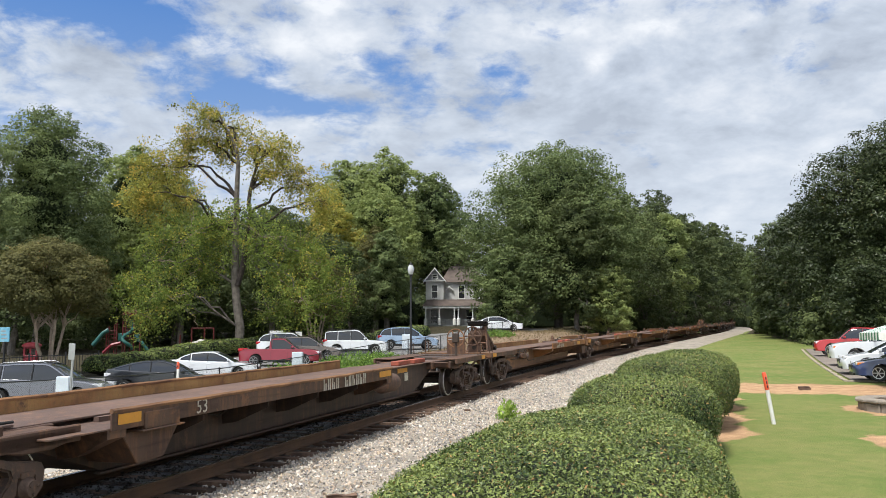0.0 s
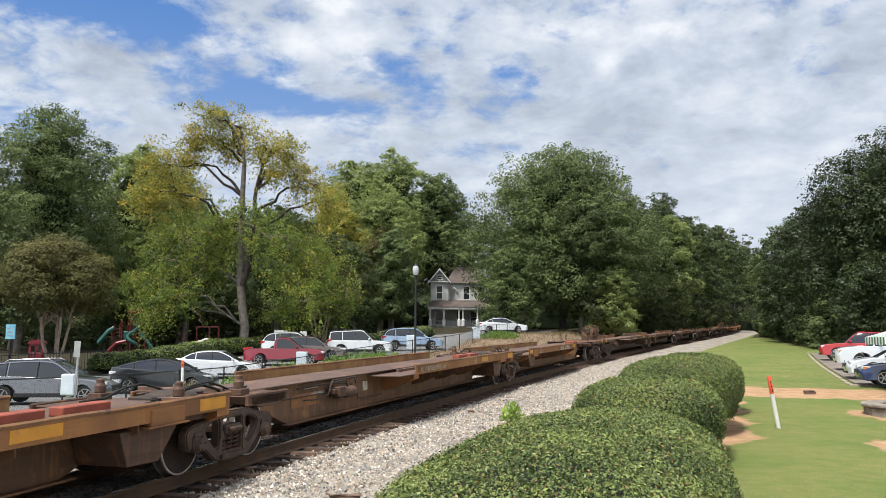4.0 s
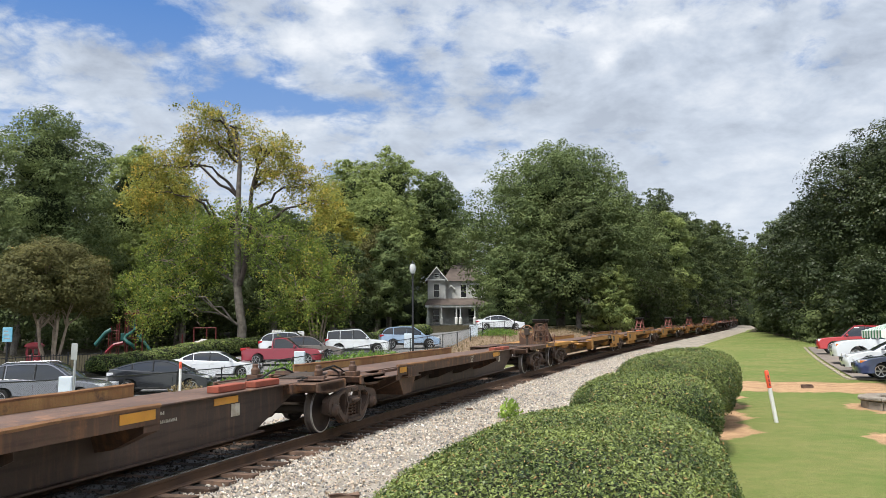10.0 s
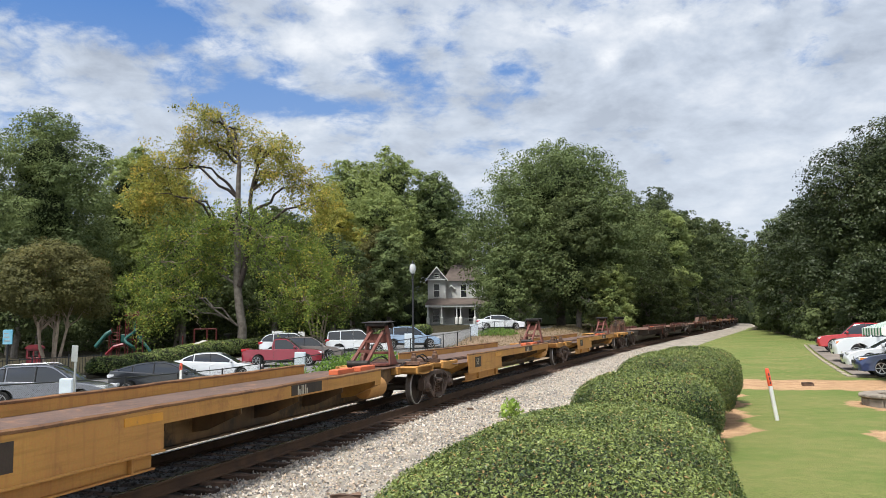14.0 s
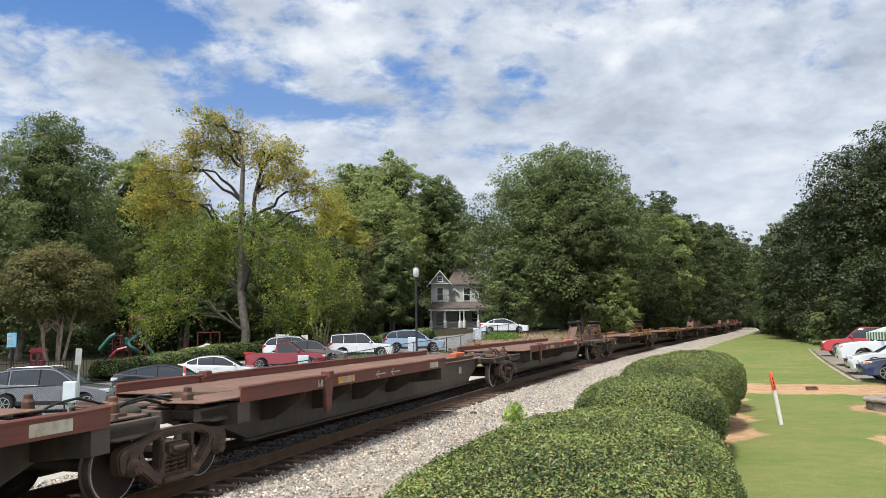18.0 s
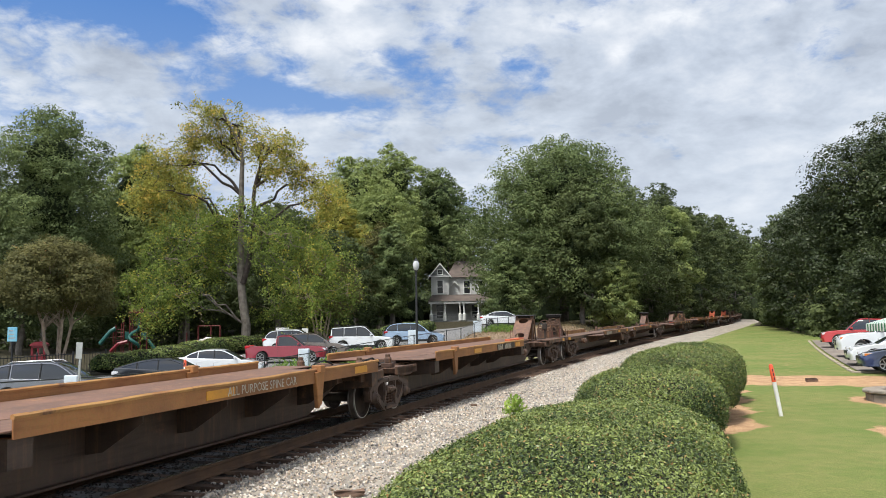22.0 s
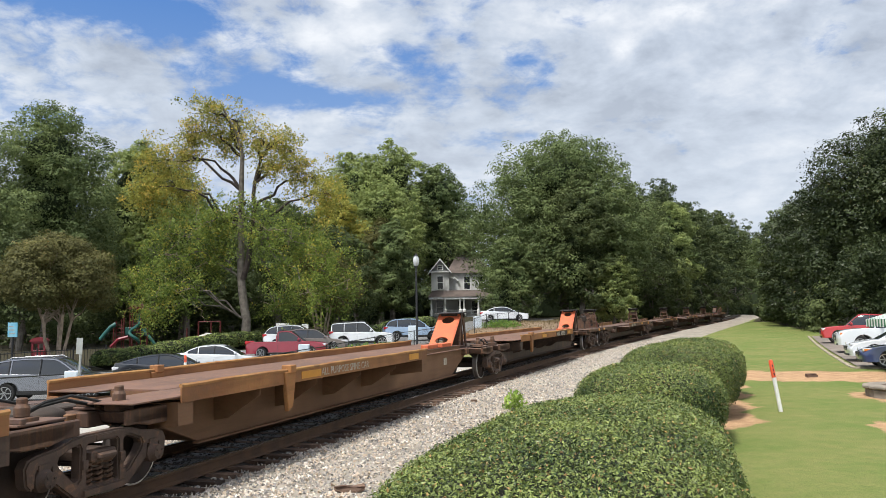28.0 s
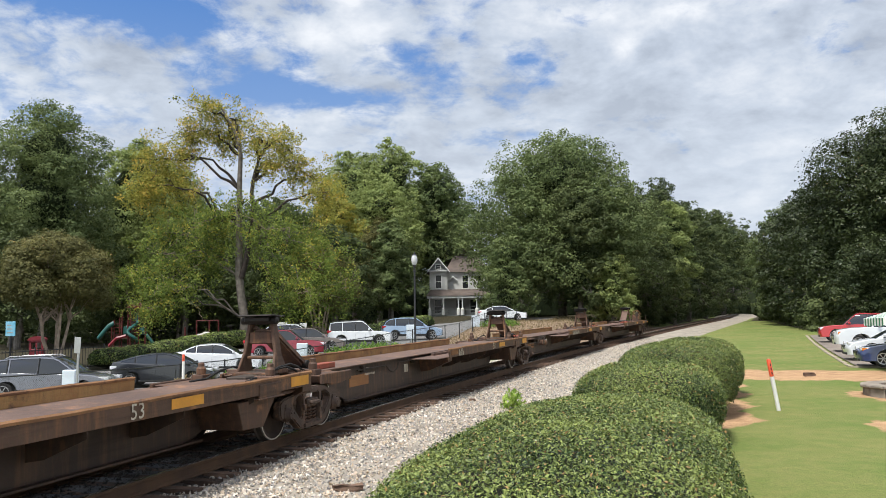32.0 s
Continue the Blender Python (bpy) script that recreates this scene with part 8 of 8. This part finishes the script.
    box(bm, 2.75, 6.9, -2.72, -2.64, 0.8, 0.86)
    part("porch_railing", bm, SLATE_GREY, root)
    for x, y, z, w, h in ((-0.5, 0, 4.85, 0.75, 1.75), (3.3, 1.3, 4.85, 0.8, 1.75), (5.4, 1.3, 4.85, 0.8, 1.75), (-0.5, -0.02, 6.95, 0.6, 0.55), (-0.6, 0, 1.4, 0.9, 1.8), (4.4, 1.3, 1.4, 0.9, 1.8), (5.9, 1.3, 1.4, 0.9, 1.8)):
        win = new("window")
        win.parent = root
        win.matrix_basis = pose(x, y, z)
        bm = bmesh.new()
        for a, b, c, d in ((-w / 2 - 0.1, -w / 2, -h / 2, h / 2), (w / 2, w / 2 + 0.1, -h / 2, h / 2), (-w / 2 - 0.14, w / 2 + 0.14, h / 2, h / 2 + 0.14), (-w / 2 - 0.14, w / 2 + 0.14, -h / 2 - 0.1, -h / 2), (-w / 2, w / 2, -0.03, 0.03)):
            box(bm, a, b, -0.08, 0.0, c, d)
        part("window_frame", bm, WHITE_PAINT, win)
        bm = bmesh.new()
        box(bm, -w / 2, w / 2, -0.03, -0.015, -h / 2, h / 2)
        part("pane", bm, PANE, win)
    bm = bmesh.new()
    box(bm, 2.0, 3.0, 1.24, 1.29, 0.15, 2.25)
    part("door", bm, BLACK_METAL, root, "dark front door")


house()


# ---- playground ----
PLAY_RED = material("dark_red_play_post", (0.13, 0.025, 0.022), (0.10, 0.022, 0.02), 4, 0.5)
PLAY_GREEN = material("green_play_plastic", (0.010, 0.095, 0.078), (0.008, 0.075, 0.065), 4, 0.4)
PLAY_PINK = material("red_play_plastic", (0.22, 0.018, 0.028), (0.18, 0.016, 0.024), 4, 0.4)


def play_tower():
    x, y = -25.3, 64.0
    root = tagged(new("play_tower"), "playground tower with red posts and green slides", "playground")
    root.matrix_basis = pose(x, y, float(height(x, y)[0]) + 0.1, 0, 0, 10) @ Matrix.Diagonal((0.66, 0.66, 0.86, 1))
    for px, py, h in ((-1.3, 0, 2.6), (-0.9, 1.1, 2.8), (-0.35, -0.3, 2.4), (0.55, 0, 3.9), (0.9, 1.0, 3.9), (1.5, 0, 3.7), (1.3, 1.2, 2.8), (0.1, 1.1, 3.0), (-1.7, 0.6, 2.2), (0.2, 0.3, 3.4), (2.1, 0.7, 2.9), (2.3, -0.1, 2.4), (-0.6, 0.9, 3.2)):
        bm = bmesh.new()
        tube(bm, ((px, py, -0.1), (px, py, h)), 0.065, 8)
        part("post", bm, PLAY_RED, root, smooth=True)
    for a in ((-1.3, -0.3, 0.0, 1.2, 1.15), (0.4, 1.6, -0.1, 1.2, 1.5)):
        bm = bmesh.new()
        box(bm, a[0], a[1], a[2], a[3], a[4], a[4] + 0.08)
        part("platform", bm, PLAY_RED, root)
    bm = bmesh.new()
    tube(bm, ((-1.3, -0.2, 2.3), (-1.9, -0.3, 2.0), (-2.5, -0.4, 1.4), (-3.0, -0.4, 0.9)), 0.22, 10)
    part("slide", bm, PLAY_GREEN, root, "green tube slide", True)
    bm = bmesh.new()
    tube(bm, [(0.9 + 0.55 * math.cos(a), -0.5 + 0.4 * math.sin(a), 2.4 - 0.28 * a) for a in np.linspace(0, 6.5, 14)], 0.17, 8)
    part("spiral_slide", bm, PLAY_GREEN, root, "green spiral slide", True)
    bm = bmesh.new()
    tube(bm, ((1.6, 0.2, 1.7), (2.4, 0.0, 1.2), (3.2, -0.1, 0.4)), 0.17, 8)
    part("slide", bm, PLAY_GREEN, root, "green chute slide", True)
    bm = bmesh.new()
    for z in (1.55, 1.9, 2.2):
        tube(bm, ((-1.3, -0.02, z), (-0.35, -0.3, z)), 0.03, 6)
        tube(bm, ((0.55, 0, z + 0.3), (1.5, 0, z + 0.3)), 0.03, 6)
    part("guard_rail", bm, PLAY_RED, root)
    for x0, x1, z0, z1 in ((-0.3, 0.5, 1.3, 2.0), (1.0, 1.5, 2.5, 3.2), (1.6, 2.2, 1.2, 1.9)):
        bm = bmesh.new()
        box(bm, x0, x1, 0.28, 0.33, z0, z1)
        bevelled(bm, 0.02)
        part("play_panel", bm, PLAY_GREEN, root)
    for px in (0.55, 1.5):
        bm = bmesh.new()
        prism(bm, ((px - 0.5, 3.7), (px + 0.5, 3.7), (px, 4.15)), -0.2, 1.2)
        part("roof", bm, PLAY_RED, root)
    bm = bmesh.new()
    tube(bm, ((-1.8, -0.4, 0.2), (-0.9, -0.5, 0.9), (0.2, -0.6, 1.1)), 0.16, 6)
    part("climber", bm, PLAY_PINK, root)


def play_swing():
    x, y = -20.6, 70.0
    root = tagged(new("swing_frame"), "dark red playground swing frame", "playground")
    root.matrix_basis = pose(x, y, float(height(x, y)[0]))
    for px in (-1.9, -0.9, 0.2, 1.0):
        bm = bmesh.new()
        tube(bm, ((px, 0, -0.1), (px, 0, 2.1 if px > -1 else 1.5)), 0.06, 8)
        part("post", bm, PLAY_RED, root)
    bm = bmesh.new()
    tube(bm, ((-0.9, 0, 2.05), (1.0, 0, 2.05)), 0.05, 8)
    part("beam", bm, PLAY_RED, root)


def playhouse():
    x, y = -27.7, 55.0
    root = tagged(new("playhouse"), "small red plastic playhouse", "playhouse")
    root.matrix_basis = pose(x, y, float(height(x, y)[0]) + 0.05, 0, 0, 15) @ Matrix.Diagonal((1.1, 1.1, 1.1, 1))
    bm = bmesh.new()
    for a, b, z0, z1 in ((-0.42, -0.28, 0, 1.05), (0.28, 0.42, 0, 1.05), (-0.42, 0.42, 0, 0.55), (-0.05, 0.05, 0.5, 1.05), (-0.42, 0.42, 0.95, 1.15)):
        box(bm, a, b, -0.4, -0.32, z0, z1)
    box(bm, -0.42, -0.36, -0.4, 0.4, 0, 1.1)
    box(bm, 0.36, 0.42, -0.4, 0.4, 0, 1.1)
    bevelled(bm, 0.02)
    part("wall", bm, PLAY_PINK, root)
    bm = bmesh.new()
    prism(bm, [(0.5 * math.cos(a), 1.08 + 0.26 * math.sin(a)) for a in np.linspace(0, math.pi, 9)], -0.45, 0.45)
    part("roof", bm, PLAY_PINK, root)


def boulder():
    x, y = -19.9, 68.0
    bm = bmesh.new()
    bmesh.ops.create_icosphere(bm, subdivisions=3, radius=1)
    for v in bm.verts:
        v.co *= 1 + 0.25 * noise.noise(v.co * 1.6)
        v.co = Vector((v.co.x * 1.2, v.co.y * 0.8, v.co.z * 0.75))
    me = mesh_of("boulder", bm, CONCRETE)
    ob = tagged(new("boulder", me), "pale grey climbing boulder in the playground", "boulder")
    ob.matrix_basis = pose(x, y, float(height(x, y)[0]) + 0.35)


def board_sign(name, x, y, z0, z1, w, mat, label, post=0.06):
    g = float(height(x, y)[0])
    root = tagged(new(name), label, "sign")
    root.matrix_basis = pose(x, y, g, 0, 0, 0)
    bm = bmesh.new()
    box(bm, -w / 2, w / 2, -0.03, 0.03, z0 - g, z1 - g)
    bevelled(bm, 0.008)
    part("board", bm, mat, root)
    bm = bmesh.new()
    for k in range(3):
        box(bm, -w * 0.36, w * (0.30 - 0.1 * k), -0.036, -0.031, z0 - g + (z1 - z0) * (0.2 + 0.25 * k), z0 - g + (z1 - z0) * (0.28 + 0.25 * k))
    part("lettering", bm, SIGN_GREY if mat is not SIGN_GREY else BLACK_METAL, root)
    for px in ((-w * 0.4, w * 0.4) if w > 0.7 else (0,)):
        bm = bmesh.new()
        tube(bm, ((px, 0.05, -0.1), (px, 0.05, z1 - g)), post, 6)
        part("post", bm, BLACK_METAL, root)


play_tower()
play_swing()
playhouse()
boulder()
SIGN_BLUE = material("blue_banner", (0.12, 0.42, 0.60), (0.30, 0.55, 0.68), 2, 0.6)
board_sign("banner_sign", -26.9, 50.0, 1.75, 2.65, 0.6, SIGN_BLUE, "blue and white banner sign on a dark post", 0.07)
board_sign("notice_board", -15.2, 75.0, 1.35, 2.6, 1.2, WHITE_PAINT, "white notice board under a small roof beside the hedge")
board_sign("street_sign", -13.1, 75.0, 1.9, 2.5, 0.6, WHITE_PAINT, "small white sign on a post")


# ---- weeds, sprout, debris ----
LEAF_WEED = leaf_material("bright_weed_leaves", (0.06, 0.12, 0.025), (0.20, 0.30, 0.06))
LEAF_STRAW = leaf_material("dry_grass_stalks", (0.13, 0.098, 0.05), (0.31, 0.24, 0.135))


def weed(s, n, r, h, count, size, mat, label, seed, dz=0.0, name="weed_clump", category="weeds"):
    rng = np.random.default_rng(seed)
    p = on_ground(s, n, dz)
    a = rng.random(count) * 2 * math.pi
    q = r * np.sqrt(rng.random(count))
    base = np.stack([q * np.cos(a), q * np.sin(a), np.zeros(count)], -1)
    z = h * rng.random(count) * (1 - 0.5 * (q / r) ** 2)
    c = base + np.stack([rng.normal(size=count) * 0.05, rng.normal(size=count) * 0.05, z], -1)
    d = rng.normal(size=(count, 3)) * 0.5 + np.array((0, 0, 0.7))
    d /= np.linalg.norm(d, axis=1, keepdims=True)
    w = np.cross(d, rng.normal(size=(count, 3)))
    w /= np.linalg.norm(w, axis=1, keepdims=True)
    sz = size * (0.5 + rng.random((count, 1)))
    co = np.stack([c - d * sz * 0.5, c + w * sz * 0.18, c + d * sz * 0.5, c - w * sz * 0.18], 1).reshape(-1, 3)
    me = arrays(name, co, 4, mat, rng.random(count))
    ob = tagged(new(name, me), label, category, kind="stuff")
    ob.matrix_basis = pose(*p)
    return ob


weed(8.9, 3.2, 0.24, 0.46, 320, 0.12, leaf_material("lime_sprout_leaves", (0.15, 0.26, 0.04), (0.36, 0.46, 0.10)), "bright green weed sprouting from the ballast", 1, 0.2)
for i, (s, n, r, h, c) in enumerate(((18.7, -11.0, 0.9, 0.9, 900), (29.5, -10.6, 1.8, 1.2, 2200), (26.5, -10.6, 1.2, 1.2, 1500), (32, -10.5, 1.5, 1.0, 1500), (22, -10.8, 1.2, 1.25, 1300), (55, -11.5, 1.6, 0.7, 900), (58, -11.8, 1.4, 0.6, 700), (14.5, -10.4, 0.7, 0.9, 500))):
    weed(s, n, r, h, c, 0.17, LEAF_WEED if i < 7 else LEAF_STRAW, "green weeds along the fence beside the railway" if i < 7 else "dry grass tuft beside a marker post", 20 + i)


def dry_grass():
    """Dry stalks over the bank above the track."""
    rng = np.random.default_rng(8)
    k = 12000
    s, n = rng.uniform(40, 84, k), -rng.uniform(4.8, 13.5, k)
    ph = np.interp(s, LINE_S, HEAD)
    x = np.interp(s, LINE_S, LINE_X) + n * np.cos(ph)
    y = np.interp(s, LINE_S, LINE_Y) - n * np.sin(ph)
    z = height(x, y)
    c = np.stack([x, y, z], -1)
    d = rng.normal(size=(k, 3)) * 0.45 + np.array((0, 0, 0.8))
    d /= np.linalg.norm(d, axis=1, keepdims=True)
    w = np.cross(d, rng.normal(size=(k, 3)))
    w /= np.linalg.norm(w, axis=1, keepdims=True)
    sz = (0.06 + 0.26 * rng.random((k, 1)) ** 2.5)
    co = np.stack([c - w * 0.02, c + w * 0.02, c + d * sz + w * 0.006, c + d * sz - w * 0.006], 1).reshape(-1, 3)
    tagged(new("dry_grass", arrays("dry_grass", co, 4, LEAF_STRAW, rng.random(k))), "dry tan grass stalks on the bank above the track", "grass", kind="stuff")


dry_grass()


def debris(s, n, L, w, label, dz=0.0):
    bm = bmesh.new()
    box(bm, -L / 2, L / 2, -w / 2, w / 2, 0, w * 0.7)
    bmesh.ops.subdivide_edges(bm, edges=bm.edges[:], cuts=2)
    rng = random.Random(int(s * 10))
    for v in bm.verts:
        v.co += Vector((rng.uniform(-1, 1), rng.uniform(-1, 1), rng.uniform(-1, 1))) * w * 0.14
    ob = tagged(new("wood_scrap", mesh_of("wood_scrap", bm, TIE_WOOD)), label, "wood scrap")
    p = on_ground(s, n, dz)
    ob.matrix_basis = pose(p.x, p.y, p.z, 0, 0, turn_at(s) - 62)


debris(18.8, 10.75, 0.36, 0.15, "dark rotten piece of wood on the pine straw")
debris(-0.5, 3.1, 0.40, 0.11, "broken piece of dark timber on the ballast", 0.24)
debris(9.7, 1.93, 0.16, 0.07, "dark chip of timber on the ballast", 0.43)


# ---- loose ballast stones ----
def stone_material():
    m, n, l, p = tree_of("ballast_stone")
    at = n.new("ShaderNodeAttribute")
    at.attribute_name = "tone"
    ramp = n.new("ShaderNodeValToRGB")
    e = ramp.color_ramp.elements
    e[0].color, e[1].color = (0.13, 0.12, 0.115, 1), (0.78, 0.73, 0.65, 1)
    for pos, c in ((0.2, (0.30, 0.28, 0.26, 1)), (0.45, (0.50, 0.45, 0.385, 1)), (0.75, (0.52, 0.40, 0.29, 1))):
        e.new(pos).color = c
    l.new(at.outputs["Fac"], ramp.inputs[0])
    tc = n.new("ShaderNodeTexCoord")
    k = n.new("ShaderNodeTexNoise")
    k.inputs["Scale"].default_value = 60
    l.new(tc.outputs["Object"], k.inputs["Vector"])
    mx = n.new("ShaderNodeMix")
    mx.data_type, mx.blend_type, mx.inputs[0].default_value = "RGBA", "MULTIPLY", 0.3
    l.new(ramp.outputs[0], mx.inputs[6])
    l.new(k.outputs["Color"], mx.inputs[7])
    l.new(mx.outputs[2], p.inputs["Base Color"])
    p.inputs["Roughness"].default_value = 0.9
    return m


def stones(name, k, s_of, n_lo, n_hi, size, mat, label, seed, top, lo=0.0, hi=1.0):
    """Angular stones as squashed, turned octahedra lying on the bed."""
    rng = np.random.default_rng(seed)
    s, n = s_of(rng, k), rng.uniform(n_lo, n_hi, k)
    ph = np.interp(s, LINE_S, HEAD)
    c = np.stack([np.interp(s, LINE_S, LINE_X) + n * np.cos(ph), np.interp(s, LINE_S, LINE_Y) - n * np.sin(ph), rise(s) + top(n) + rng.normal(size=k) * 0.008], -1)
    base = np.array(((1, 0, 0), (-0.5, 0.87, 0), (-0.5, -0.87, 0), (0, 0, 1), (0, 0, -1)), float)
    v = base[None] * (0.6 + 0.7 * rng.random((k, 5, 1))) + rng.normal(size=(k, 5, 3)) * 0.18
    v *= (size * (0.55 + 0.9 * rng.random((k, 1, 1)) ** 1.5)) * np.array((1, 0.85, 0.7))
    q = rng.normal(size=(k, 4))
    q /= np.linalg.norm(q, axis=1, keepdims=True)
    w, x, y, z = q.T
    rm = np.stack([1 - 2 * (y * y + z * z), 2 * (x * y - z * w), 2 * (x * z + y * w), 2 * (x * y + z * w), 1 - 2 * (x * x + z * z), 2 * (y * z - x * w), 2 * (x * z - y * w), 2 * (y * z + x * w), 1 - 2 * (x * x + y * y)], -1).reshape(k, 3, 3)
    v = np.einsum("kij,kvj->kvi", rm, v) + c[:, None]
    tri = np.array(((0, 1, 3), (1, 2, 3), (2, 0, 3), (1, 0, 4), (2, 1, 4), (0, 2, 4)))
    co = v[:, tri].reshape(-1, 3)
    tone = np.repeat(lo + (hi - lo) * rng.random(k), 6)
    tagged(new(name, arrays(name, co, 3, mat, tone)), label, "ballast stones", kind="stuff")


STONE_MAT = stone_material()
bed_n = (-4.6, -3.6, -2.0, -1.0, 0, 1.0, 1.3, 1.9, 3.2, 4.6, 5.4)
bed_z = (-0.80, -0.60, -0.29, -0.243, -0.222, -0.238, -0.22, -0.23, -0.32, -0.43, -0.62)
bed = lambda n: np.interp(n, bed_n, bed_z)
stones("ballast_stones", 58000, lambda r, k: -6 + 56 * r.random(k) ** 1.8, 1.36, 5.0, 0.033, STONE_MAT, "loose pale grey crushed stone beside the track", 3, bed)
stones("ballast_stones", 12000, lambda r, k: -6 + 50 * r.random(k) ** 1.6, -4.3, -1.4, 0.036, STONE_MAT, "loose pale grey crushed stone beyond the track", 4, bed)
stones("ballast_stones", 3500, lambda r, k: -6 + 50 * r.random(k) ** 1.8, 0.95, 1.40, 0.028, STONE_MAT, "scattered stones lying between the tie ends", 6, lambda n: bed(n) + 0.012, 0.0, 0.7)
stones("ballast_stones", 14000, lambda r, k: -8 + 50 * r.random(k) ** 1.6, -1.45, 1.2, 0.033, BED_GRIMY_SHADED, "grimy dark stones between the rails", 5, lambda n: np.where(np.abs(n) < 0.68, -0.178, bed(n)), 0.0, 0.10)


# ---- what moves ----
def motions():
    times = [k * 1.0 for k in range(33)]
    for thing, a, b in TRAIN:
        rows = []
        for t in times:
            pa, pb = at_track(a - SPEED * t), at_track(b - SPEED * t)
            d = pb - pa
            m = (pa + pb) / 2
            turn = math.degrees(math.atan2(d.y, d.x))
            slope = -math.degrees(math.atan2(d.z, math.hypot(d.x, d.y)))
            rows.append((t, pose(m.x, m.y, m.z, 0, slope, turn)))
        walk(thing, rows)
    walk(SKY, [(0.0, pose(0, 0, 0, 0, 0, 0.0)), (32.0, pose(0, 0, 0, 0, 0, -1.8))])


motions()
